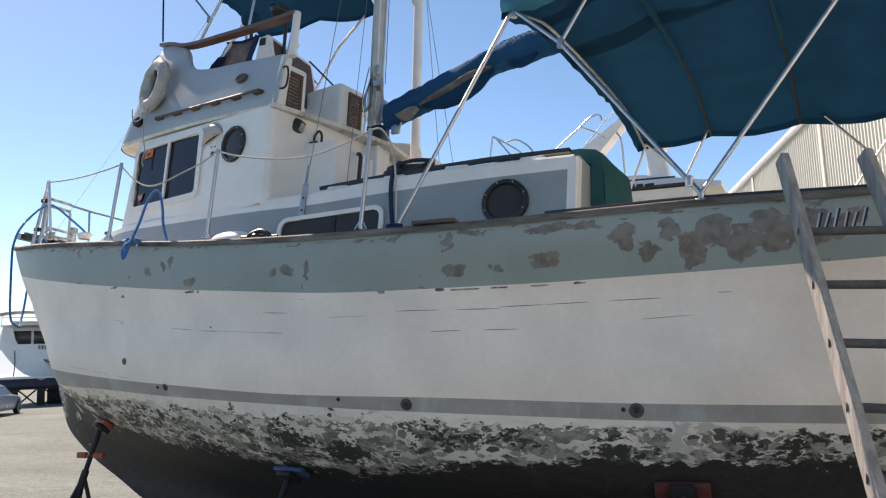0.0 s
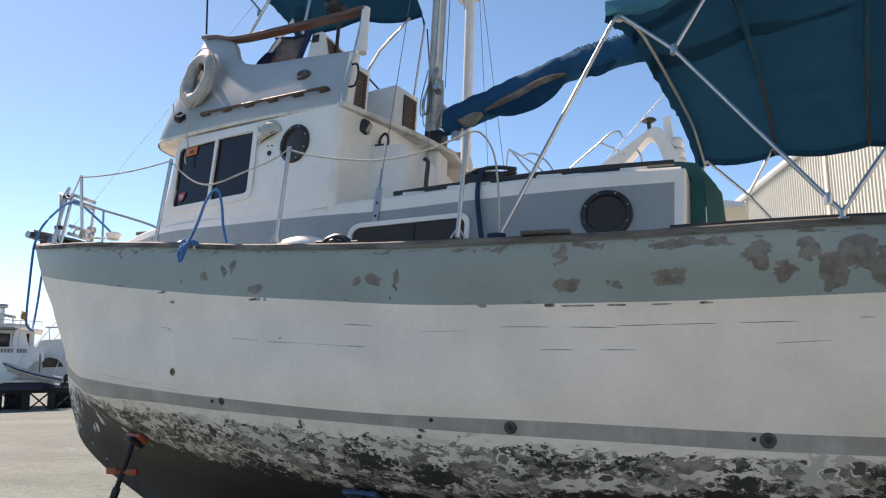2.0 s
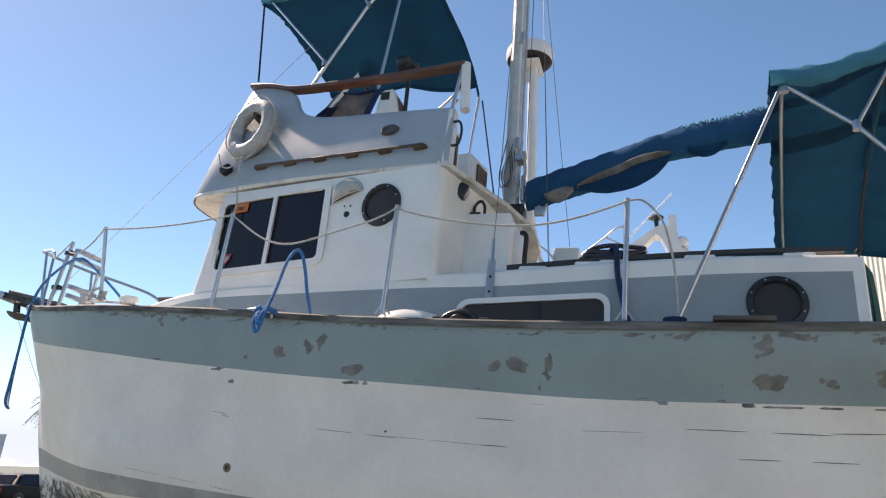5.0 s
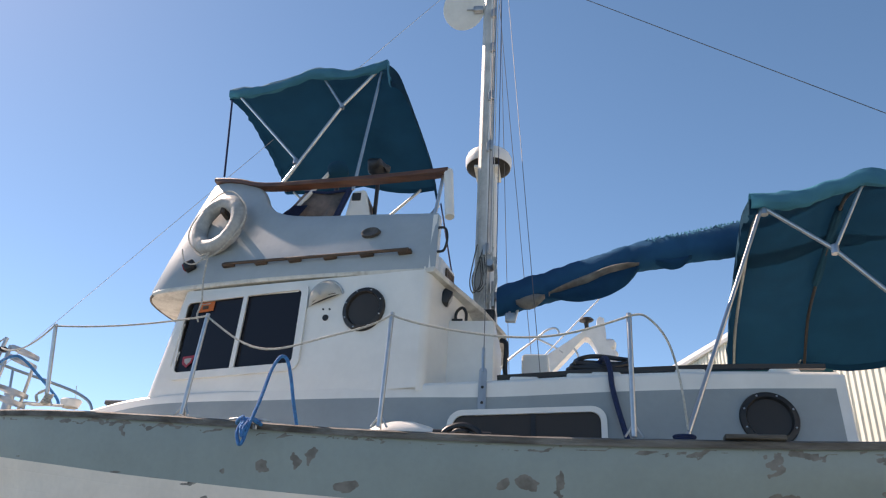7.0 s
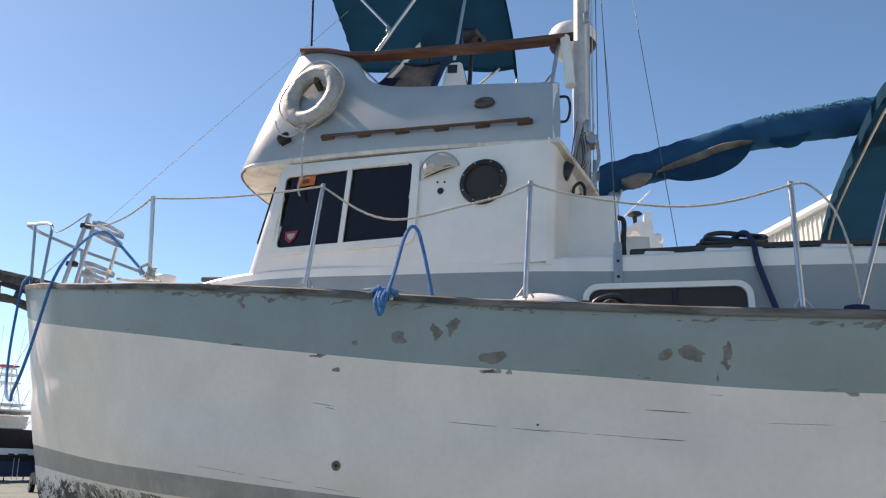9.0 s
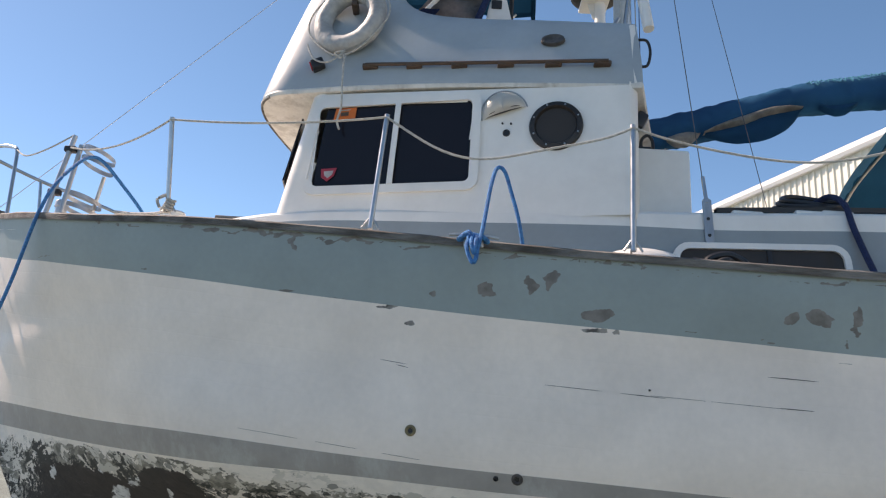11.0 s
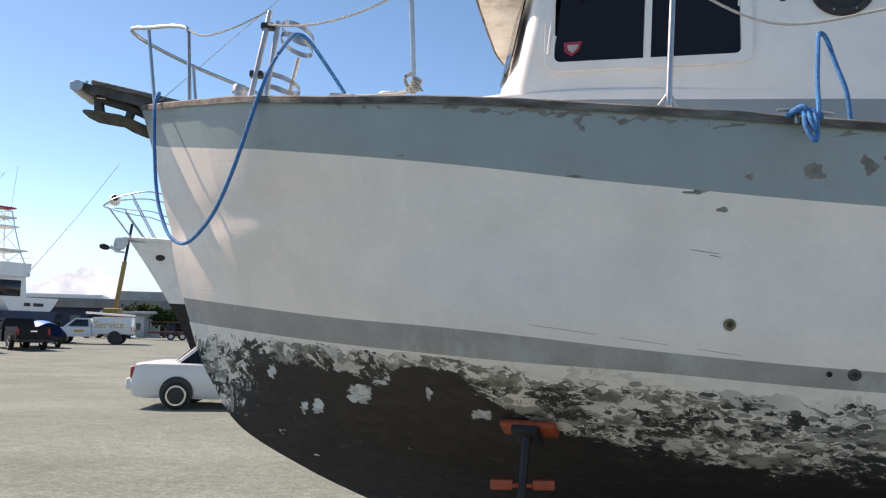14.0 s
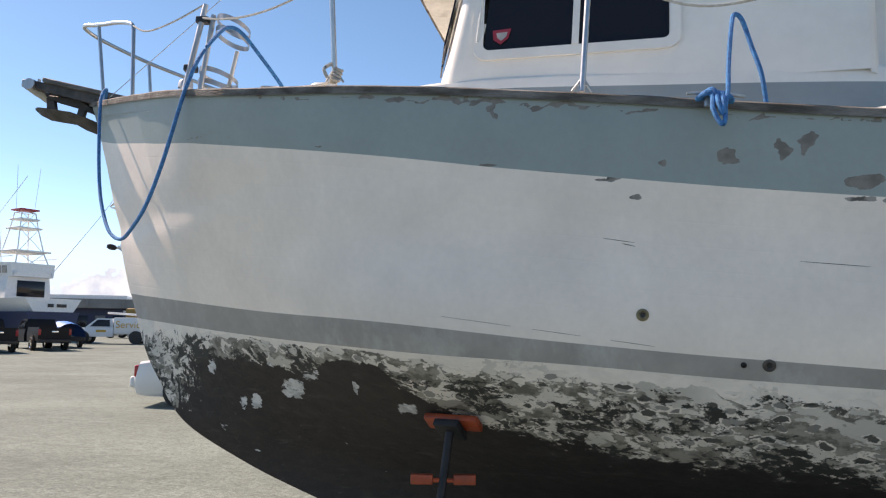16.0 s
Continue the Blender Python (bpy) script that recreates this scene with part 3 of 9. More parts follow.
def half_breadth(x, z):
    zs, d = crv(x, SHEER), max(0.0, x - crv(z, STEM))
    t, w, b = crv(d, TOPB), crv(d, WLB), crv(d, BILB)
    swing = (yc(x) + 0.0625 * x) * min(1.0, d / 0.55)
    return swing + crv(z, [(0.15, 0.09), (0.35, 0.12), (0.55, 0.35 * b + 0.06), (0.9, b), (1.4, w), (2.0, 0.53 * w + 0.47 * t), (max(2.3, zs - 0.1), t), (zs + 0.5, t + 0.03)])


def hull_point(x, z, side=-1, out=0.0):
    return Vector((x, yc(x) + side * (half_breadth(x, z) + out), z))


def hull_row(zf, n, side, out=0.0):
    """Points along the hull at the height zf(x), from the stem to the stern."""
    xs = -4.4
    for _ in range(12):
        xs = crv(zf(xs), STEM)
    pts = []
    for i in range(n + 1):
        s = (i / n) ** 1.5
        x = xs + (STERN - xs) * s
        pts.append(hull_point(x, zf(x), side, out) if i else Vector((x, yc(x), zf(x))))
    return pts


def hull_band(name, material, zlo, zhi, rows, n, parent, label="", masks=None):
    bm = B()
    layers = {k: bm.verts.layers.float.new(k) for k in (masks or {})}
    for side in (-1, 1):
        k = n if side < 0 else max(24, n // 6)
        r = rows if side < 0 else max(2, rows // 4)
        vs = grid(bm, [hull_row(lambda x, f=j / r: zlo(x) * (1 - f) + zhi(x) * f, k, side) for j in range(r + 1)])
        for key, fn in (masks or {}).items():
            for row in vs:
                for v in row:
                    v[layers[key]] = fn(v.co.x, v.co.z, side)
    return part(name, bm, material, parent, label)


boat = thing("motor_yacht", BOAT, "old white and grey-green wooden trawler yacht on jack stands", "boat")
FLAT = lambda h: (lambda x: h)
sheer = lambda x: crv(x, SHEER)
teal_low = lambda x: crv(x, TEALLOW)
stripe_hi = lambda x: crv(x, STRIPEHI)
stripe_lo = lambda x: crv(x, STRIPELO)

# scraped patches of the top strake: x, height, length, depth, strength
PATCHES = [(-3.5, 2.70, 0.05, 0.03, 0.75), (-3.27, 2.63, 0.03, 0.02, 0.7), (-2.744, 2.608, 0.12, 0.012, 0.9), (-2.45, 2.588, 0.1, 0.012, 0.9), (-2.3, 2.565, 0.12, 0.018, 0.9), (-2.02, 2.549, 0.12, 0.012, 0.85), (-2.307, 2.286, 0.11, 0.008, 1),
           (-1.05, 2.312, 0.05, 0.045, 1), (-0.954, 2.325, 0.04, 0.045, 1), (-1.272, 2.282, 0.035, 0.05, 0.9), (-0.745, 2.163, 0.10, 0.045, 1), (-1.517, 2.276, 0.045, 0.025, 0.8),
           (-2.261, 2.528, 0.03, 0.06, 0.9), (-2.9, 2.62, 0.05, 0.02, 0.7), (0.13, 2.18, 0.06, 0.035, 1), (0.26, 2.19, 0.055, 0.04, 1), (0.42, 2.17, 0.035, 0.085, 1), (0.37, 2.08, 0.03, 0.03, 0.8),
           (1.45, 2.29, 0.035, 0.09, 0.9), (1.48, 2.12, 0.11, 0.07, 0.85), (1.27, 2.10, 0.03, 0.03, 0.7), (1.75, 2.14, 0.06, 0.05, 0.8), 
           (2.05, 2.17, 0.13, 0.08, 0.85), (2.5, 2.29, 0.09, 0.12, 0.95), (2.62, 2.2, 0.09, 0.07, 0.9), (2.74, 2.33, 0.1, 0.09, 0.9), (2.84, 2.2, 0.09, 0.12, 0.95), (2.98, 2.32, 0.12, 0.1, 0.95), (3.1, 2.22, 0.1, 0.1, 0.95), (3.24, 2.34, 0.12, 0.09, 1), (3.28, 2.24, 0.09, 0.09, 0.9), (3.45, 2.36, 0.16, 0.08, 1), (3.42, 2.24, 0.1, 0.07, 0.8), (3.66, 2.36, 0.1, 0.08, 0.8), (2.3, 2.36, 0.1, 0.05, 0.85), (2.0, 2.33, 0.12, 0.04, 0.8), (1.6, 2.34, 0.14, 0.03, 0.8),
           (-2.0, 2.24, 0.12, 0.012, 0.8), (-0.2, 2.25, 0.02, 0.02, 0.6), (2.2, 2.35, 0.3, 0.03, 0.9), (3.05, 2.28, 0.34, 0.09, 0.8), (3.45, 2.30, 0.3, 0.10, 0.9), (1.0, 2.33, 0.2, 0.018, 0.7), (0.3, 2.35, 0.25, 0.016, 0.7), (-0.7, 2.42, 0.3, 0.016, 0.7), (-2.5, 2.6, 0.4, 0.014, 0.7)]
CHIPS = [(-1.748, 2.202, 0.07, 0.012, 1), (-1.628, 2.12, 0.035, 0.016, 1), (-0.745, 2.098, 0.08, 0.014, 1), (-0.64, 2.09, 0.03, 0.02, 0.9), (0.98, 2.012, 0.06, 0.010, 1), (1.38, 2.018, 0.05, 0.012, 1), (1.75, 2.025, 0.07, 0.010, 1), (2.22, 2.045, 0.05, 0.012, 1), (-0.5, 1.83, 0.02, 0.02, 0.7), (1.2, 2.0, 0.12, 0.006, 1), (1.55, 2.015, 0.12, 0.008, 1.1), (2.0, 2.03, 0.08, 0.008, 1), (0.5, 1.99, 0.2, 0.005, 0.8)]


_rng = random.Random(21)
for _k in range(58):
    _x = -4.0 + 7.6 * (_k + _rng.random()) / 58
    PATCHES.append((_x, crv(_x, SHEER) - _rng.uniform(0.022, 0.034), _rng.uniform(0.03, 0.13), _rng.uniform(0.006, 0.014), _rng.uniform(0.7, 1.0)))
    if _k % 3 == 0:
        PATCHES.append((_x + 0.05, crv(_x, TEALLOW) + 0.008, _rng.uniform(0.03, 0.12), _rng.uniform(0.005, 0.01), _rng.uniform(0.65, 0.95)))


def patch_mask(patches, fine=False):
    def fn(x, z, side):
        if side > 0:
            return 0.2
        w = 0.0
        wx = x + 0.05 * noise.noise(Vector((x * 7, z * 16, 4))) + 0.02 * noise.noise(Vector((x * 23, z * 40, 9)))
        wz = z + 0.03 * noise.noise(Vector((x * 8, z * 9, 7))) + 0.012 * noise.noise(Vector((x * 26, z * 30, 1)))
        size = 0.86
        if fine:
            wx, wz, size = x, z, 1.0
        for px, pz, rx, rz, s in patches:
            dx, dz = (wx - px) / (rx * size), (wz - pz) / (rz * size)
            if abs(dx) < 2 and abs(dz) < 2:
                q = dx * dx + dz * dz
                w = max(w, s * (0.62 if q < 0.5 else 0.62 * math.exp(-(q - 0.5) * 1.3)))
        return w + 0.03 * noise.noise(Vector((x * 9, z * 9, 2)))
    return fn


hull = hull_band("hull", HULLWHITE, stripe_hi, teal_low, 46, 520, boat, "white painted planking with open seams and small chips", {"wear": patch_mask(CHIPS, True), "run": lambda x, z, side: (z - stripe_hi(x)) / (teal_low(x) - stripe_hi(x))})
hull_band("top_strake", HULLTEAL, teal_low, lambda x: sheer(x) - 0.004, 28, 520, hull, "grey-green top strake scraped back to primer in patches", {"wear": patch_mask(PATCHES)})
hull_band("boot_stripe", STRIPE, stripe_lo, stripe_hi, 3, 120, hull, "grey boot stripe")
# flakes gone from the dark paint: x, height, length, depth, strength
FLAKES = [(-3.93, 1.338, 0.041, 0.052, 1), (-3.709, 1.136, 0.036, 0.052, 1), (-3.614, 1.141, 0.048, 0.057, 1), (-3.344, 1.224, 0.102, 0.069, 0.95), (-3.207, 1.308, 0.072, 0.046, 0.9),
          (-2.931, 1.244, 0.026, 0.048, 0.95), (-2.645, 1.144, 0.072, 0.038, 0.95), (-2.51, 1.22, 0.054, 0.040, 1), (-3.862, 0.975, 0.042, 0.029, 0.85), (-4.285, 1.176, 0.054, 0.069, 0.85), (-2.373, 1.045, 0.029, 0.029, 0.95), (-3.632, 0.855, 0.036, 0.023, 0.85), (-3.478, 1.361, 0.048, 0.028, 0.8), (-3.05, 0.93, 0.02, 0.03, 0.8), (-2.2, 0.86, 0.05, 0.015, 0.8), (-2.8, 0.78, 0.02, 0.02, 0.75)]
hull_band("bottom", BOTTOM, FLAT(0.17), stripe_lo, 44, 420, hull, "dark antifouling scraped to white undercoat along the waterline",
          {"fade": lambda x, z, side: max(0.0, min(1.0, (z - crv(x, ROUGHLO)) / max(0.05, stripe_lo(x) - crv(x, ROUGHLO)) * 0.8 + 0.2)),
           "chip": patch_mask(FLAKES, True),
           "brush": lambda x, z, side: max(0.0, min(1.0, (-3.98 - x) / 0.2)) * max(0.0, min(1.0, (z - 1.0) / 0.15))})


def build_transom_and_deck():
    bm = B()
    zs = [0.17 + (sheer(STERN) - 0.17) * i / 14 for i in range(15)]
    grid(bm, [[hull_point(STERN - 0.004, z, s) for s in (-1, 1)] for z in zs])
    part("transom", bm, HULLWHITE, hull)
    bm = B()
    rows = []
    for i in range(41):
        x = -5.08 + (STERN + 5.07) * i / 40
        w = max(0.02, half_breadth(x, sheer(x)) - 0.03)
        rows.append([Vector((x, yc(x) + w * f, sheer(x) - 0.07 + 0.05 * (1 - f * f))) for f in (-1, -0.6, 0, 0.6, 1)])
    grid(bm, rows)
    part("deck", bm, HOUSE, boat)
    # cap rail: a dark plank all round the sheer
    for side in (-1, 1):
        bm = B()
        n = 150
        rr = hull_row(sheer, n, side)
        rows = []
        for i, p in enumerate(rr):
            a, b = rr[max(0, i - 1)], rr[min(n, i + 1)]
            t = (b - a).normalized()
            o = Vector((t.y, -t.x, 0)).normalized() * (-side if t.x > 0 else side)
            o = o if o.y * side > 0 or abs(o.y) < 0.2 else -o
            j = 0.003 * noise.noise(Vector((p.x * 6, side, 0)))
            rows.append([p + o * (0.018 + j) + Vector((0, 0, -0.012)), p + o * (0.022 + j) + Vector((0, 0, 0.022)), p + o * 0.008 + Vector((0, 0, 0.033 + j)), p - o * 0.055 + Vector((0, 0, 0.033)), p - o * 0.06 + Vector((0, 0, -0.012))])
        grid(bm, rows)
        part("cap_rail", bm, WOODCAP, boat, "weathered dark wooden cap rail")


build_transom_and_deck()


# ---- deckhouse trunk ----
TRUNK = [(-3.55, -0.12), (-3.2, -0.45), (-2.5, -0.79), (-1.4, -1.05), (-0.5, -1.245), (0.1, -1.27), (0.7, -1.285), (1.4, -1.27), (2.12, -1.2)]
TRUNKTOP = [(-3.55, 2.88), (-3.2, 2.89), (-2.5, 2.915), (-1.4, 2.90), (-0.5, 2.875), (0.0, 2.89), (1.0, 2.945), (2.12, 2.985)]
TRUNKGREYTOP = [(-3.55, 2.82), (-2.8, 2.85), (-2.45, 2.865), (-1.4, 2.835), (-0.5, 2.80), (0.0, 2.80), (0.8, 2.84), (2.12, 2.9)]


def mirror_y(p):
    return Vector((p.x, 2 * yc(p.x) - p.y, p.z))


def trunk_y(x, z):
    return crv(x, TRUNK) + 0.1 * (z - 2.6)


def build_trunk():
    xs = [-3.55 + 5.6 * (i / 56) for i in range(57)]
    for nm, mtl, lo, hi in (("trunk_side", TRUNKGREY, lambda x: sheer(x) - 0.1, lambda x: crv(x, TRUNKGREYTOP)), ("trunk_coaming", HOUSE, lambda x: crv(x, TRUNKGREYTOP), lambda x: crv(x, TRUNKTOP))):
        for side in (-1, 1):
            bm = B()
            rows = []
            for k in range(4):
                row = []
                for x in xs:
                    z = lo(x) * (1 - k / 3) + hi(x) * k / 3
                    p = Vector((x, trunk_y(x, z), z))
                    row.append(p if side < 0 else mirror_y(p))
                rows.append(row)
            grid(bm, rows)
            if nm == "trunk_coaming":
                # rounded shoulder into the roof
                def sh(x, d, u):
                    z = hi(x)
                    p = Vector((x, trunk_y(x, z) + d, z + u))
                    return p if side < 0 else mirror_y(p)
                grid(bm, [[sh(x, d, u) for x in xs] for d, u in ((0, 0), (0.01, 0.016), (0.035, 0.028), (0.09, 0.034))])
            part(nm, bm, mtl, boat)
    bm = B()
    rows = []
    for x in xs:
        w = yc(x) - trunk_y(x, 2.95) - 0.08
        rows.append([Vector((x, yc(x) + w * f, crv(x, TRUNKTOP) + 0.033 + 0.05 * (1 - f * f))) for f in (-1, -0.5, 0, 0.5, 1)])
    grid(bm, rows)
    part("trunk_roof", bm, HOUSE, boat)
    # aft bulkhead with its pale corner post
    bm = B()
    x = 2.05
    za, zb = sheer(x) - 0.1, crv(x, TRUNKTOP) + 0.03
    lo, hi = Vector((x, trunk_y(x, za), za)), Vector((x, trunk_y(x, zb - 0.03), zb - 0.03))
    grid(bm, [[p + Vector((dx, dy, 0)) for dx, dy in ((-0.05, -0.004), (0.02, -0.004), (0.03, 0.006), (0.03, 0.1), (-0.05, 0.1))] for p in (lo, hi)], close_u=True)
    part("corner_post", bm, HOUSE, boat)
    bm = B()
    box(bm, (x - 0.03, trunk_y(x, 2.7) + 0.09, za), (x + 0.025, -trunk_y(x, 2.7) - 0.3, zb), 0.01)
    part("aft_bulkhead", bm, TRUNKGREY, boat)


build_trunk()


# ---- pilothouse ----
def ph_y(x):
    return -1.02 - 0.24 * (x + 1.4)


PH_BASE, PH_TOP = 2.86, 3.70
AFT_X = -0.47


def ph_front_x(z):
    return -2.52 + 0.15 * (z - 2.9) / 0.84


def wall_pt(x, z, out=0.0):
    return Vector((x, ph_y(x) - out, z))


def build_pilothouse():
    # port wall with a window opening and a round port, starboard wall plain
    zt = lambda x: 3.745 - 0.035 * (x + 2.4)
    bm = B()
    nx, nz = 44, 20
    win = (-2.335, -1.375, 3.09, 3.635)
    vs = {}
    def vert(i, j):
        if (i, j) not in vs:
            s, t = i / nx, j / nz
            z = PH_BASE + (3.70 - PH_BASE) * t
            x = ph_front_x(z) + 0.05 + (AFT_X - ph_front_x(z) - 0.05) * s
            z += (zt(x) - 3.70) * t
            vs[(i, j)] = bm.verts.new(wall_pt(x, z))
        return vs[(i, j)]
    for i in range(nx):
        for j in range(nz):
            c = sum((vert(a, b).co for a, b in ((i, j), (i + 1, j), (i + 1, j + 1), (i, j + 1))), Vector()) / 4
            if win[0] - 0.012 < c.x < win[1] + 0.012 and win[2] - 0.012 < c.z < win[3] + 0.012:
                continue
            if (c.x + 0.88) ** 2 + (c.z - 3.43) ** 2 < 0.12 ** 2:
                continue
            bm.faces.new((vert(i, j), vert(i + 1, j), vert(i + 1, j + 1), vert(i, j + 1)))
    house = part("pilothouse", bm, HOUSE, boat, "white pilothouse with rounded corners")
    # rounded front corner and raked front, mirrored to the far side
    bm = B()
    rows = []
    for t in range(9):
        z = PH_BASE + (3.78 - PH_BASE) * t / 8
        fx = ph_front_x(z)
        y0 = ph_y(fx + 0.05)
        row = [Vector((fx + 0.05, y0, z))]
        for k in range(1, 7):
            a = radians(90 * k / 6)
            row.append(Vector((fx + 0.05 - 0.09 * math.sin(a), y0 + 0.09 * (1 - math.cos(a)), z)))
        m0 = [mirror_y(p) for p in row]
        mid = Vector((fx - 0.12, yc(fx), z))
        rows.append(row + [row[-1].lerp(mid, 0.6) - Vector((0.03, 0, 0)), mid, m0[-1].lerp(mid, 0.6) - Vector((0.03, 0, 0))] + m0[::-1])
    grid(bm, rows)
    front = part("front_wall", bm, HOUSE, house)
    # front panes stand a little proud of the raked front
    for f0, f1 in ((0.08, 0.38), (0.42, 0.62)):
        bm = B()
        o = []
        for f, z in ((f0, 3.2), (f1, 3.2), (f1, 3.64), (f0, 3.64)):
            fx = ph_front_x(z)
            a = Vector((fx - 0.055, ph_y(fx + 0.05) + 0.09, z))
            mid = Vector((fx - 0.125, yc(fx), z))
            o.append(a.lerp(mid, f) + Vector((-0.035, -0.006, 0)))
        prism(bm, o, (0.01, 0, 0))
        part("front_pane", bm, TINT, front)
    # starboard and aft walls
    bm = B()
    rows = []
    for z in (PH_BASE, 3.3, 3.74):
        fx = ph_front_x(z) + 0.05
        rows.append([mirror_y(wall_pt(fx + (AFT_X - fx) * s / 6, z)) for s in range(7)])
    grid(bm, rows)
    part("starboard_wall", bm, HOUSE, house)
    bm = B()
    a = wall_pt(AFT_X, 0)
    b = mirror_y(a)
    pts = []
    for k in range(7):
        t = radians(90 * k / 6)
        pts.append((a.x + 0.06 * math.sin(t), a.y + 0.06 * (1 - math.cos(t))))
    pts += [(a.x + 0.2, a.y + 0.6), (a.x + 0.26, (a.y + b.y) / 2), (b.x + 0.1, b.y)]
    grid(bm, [[Vector((x, y, z)) for x, y in pts] for z in (2.84, 3.2, 3.5, 3.70)])
    part("aft_wall", bm, HOUSE, house)
    # inside: lining with the room's shade put into its dark colour, behind the panes
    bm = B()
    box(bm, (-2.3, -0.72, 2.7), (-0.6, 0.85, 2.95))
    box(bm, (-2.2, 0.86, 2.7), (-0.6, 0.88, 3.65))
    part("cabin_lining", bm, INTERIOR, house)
    # sliding window
    w0, w1, z0, z1 = win
    def outline(x0, x1, za, zb, r, out):
        return [wall_pt((x0 + x1) / 2 + a, (za + zb) / 2 + b, out) for a, b in round_rect(x1 - x0, zb - za, r)]
    bm = B()
    frame_ring(bm, outline(w0 - 0.055, w1 + 0.055, z0 - 0.055, z1 + 0.05, 0.075, 0.002), outline(w0, w1, z0, z1, 0.035, 0.002), (0, -0.016, 0))
    wf = part("window_frame", bm, HOUSE, house)
    bm = B()
    prism(bm, [wall_pt(x, z, 0.002) for x, z in ((-1.865, z0), (-1.83, z0), (-1.815, z1), (-1.85, z1))], (0, -0.02, 0))
    part("mullion", bm, HOUSE, wf)
    for xa, xb, xc, xd in ((w0, -1.862, -1.847, w0 + 0.045), (-1.833, w1, w1, -1.818)):
        bm = B()
        prism(bm, [wall_pt(x, z, -0.004) for x, z in ((xa, z0), (xb, z0), (xc, z1), (xd, z1))], (0, 0.008, 0))
        part("pane", bm, TINT, wf, "dark tinted glass")
    bm = B()
    tube(bm, [wall_pt(w0 - 0.035, z0 + 0.05, 0.02), wall_pt(w0 - 0.0, z1 - 0.08, 0.02)], 0.007, 6)
    part("drip_moulding", bm, HOUSE, wf)
    return house


house = build_pilothouse()


def round_port(parent, centre, normal, r, bolts, label):
    """A round port: dark ring, dished glass and bolt heads."""
    n = Vector(normal).normalized()
    m = Matrix.Translation(centre) @ n.to_track_quat("Z", "Y").to_matrix().to_4x4()
    bm = B()
    lathe(bm, [(r, -0.01), (r, 0.012), (r * 0.97, 0.02), (r * 0.80, 0.026), (r * 0.75, 0.014), (r * 0.73, -0.02)], m, 40)
    ring = part("port_light", bm, BRONZE, parent, label)
    bm = B()
    lathe(bm, [(0.0, 0.011), (r * 0.45, 0.010), (r * 0.76, 0.006)], m, 32)
    part("glass", bm, SMOKE, ring)
    for k in range(bolts):
        a = 2 * math.pi * (k + 0.5) / bolts
        bm = B()
        lathe(bm, [(0, 0.030), (r * 0.03, 0.029), (r * 0.042, 0.021)], m @ Matrix.Translation((r * 0.88 * math.cos(a), r * 0.88 * math.sin(a), 0)), 8)
        part("bolt", bm, STEEL, ring)


round_port(boat, wall_pt(-0.88, 3.43, 0.002), (-0.24, -1, 0), 0.158, 8, "dark bronze round port light")
round_port(boat, (1.60, trunk_y(1.6, 2.68) - 0.003, 2.685), (0.02, -1, 0.1), 0.165, 8, "dark bronze round port light")


def build_trunk_window():
    x0, x1, z0, z1 = -0.22, 0.655, 2.36, 2.69
    def outline(g, r, out):
        pts = []
        for a, b in round_rect(x1 - x0 + 2 * g, z1 - z0 + 2 * g, r):
            x, z = (x0 + x1) / 2 + a, (z0 + z1) / 2 + b + 0.04 * ((x0 + x1) / 2 + a - 0.2)
            pts.append(Vector((x, trunk_y(x, z) - out, z)))
        return pts
    bm = B()
    frame_ring(bm, outline(0.035, 0.09, 0.002), outline(0, 0.06, 0.002), (0, -0.018, 0))
    wf = part("trunk_window", bm, HOUSE, boat, "white frame round a long dark window")
    bm = B()
    prism(bm, outline(0, 0.06, 0.004), (0, 0.003, 0))
    part("pane", bm, SMOKE, wf)
    bm = B()
    prism(bm, [Vector((x, trunk_y(x, z) - 0.006, z)) for x, z in ((0.25, z0), (0.275, z0), (0.275, z1 + 0.0), (0.25, z1 + 0.0))], (0, -0.006, 0))
    part("mullion", bm, BLACK, wf)


build_trunk_window()


# ---- flybridge: coaming round a cambered roof ----
# from the port aft end round the front to the starboard aft end: bottom and top edges
COAM_LO = [(-0.40, -1.25, 3.67), (-1.0, -1.12, 3.715), (-1.6, -0.985, 3.75), (-2.1, -0.87, 3.765), (-2.46, -0.785, 3.765), (-2.66, -0.73, 3.765), (-2.76, -0.63, 3.765), (-2.79, -0.48, 3.765), (-2.775, -0.28, 3.765), (-2.725, -0.03, 3.765)]
COAM_LO2 = [(-2.725, -0.03, 3.765), (-2.65, 0.3, 3.765), (-2.585, 0.55, 3.765), (-2.45, 0.82, 3.765), (-2.25, 1.0, 3.765), (-1.6, 1.185, 3.75), (-1.0, 1.245, 3.715), (-0.40, 1.30, 3.67)]
COAM_HI = [(-0.41, -1.16, 4.165), (-0.95, -1.03, 4.245), (-1.45, -0.90, 4.32), (-1.72, -0.83, 4.39), (-1.86, -0.78, 4.50), (-1.95, -0.74, 4.66), (-2.15, -0.68, 4.79), (-2.44, -0.58, 4.84), (-2.54, -0.42, 4.85), (-2.56, -0.2, 4.86), (-2.53, 0.05, 4.86)]
COAM_HI2 = [(-2.53, 0.05, 4.86), (-2.46, 0.36, 4.86), (-2.36, 0.64, 4.85), (-2.17, 0.86, 4.79), (-1.95, 0.95, 4.66), (-1.86, 1.0, 4.5), (-1.72, 1.045, 4.39), (-1.45, 1.08, 4.32), (-0.95, 1.15, 4.245), (-0.41, 1.21, 4.165)]


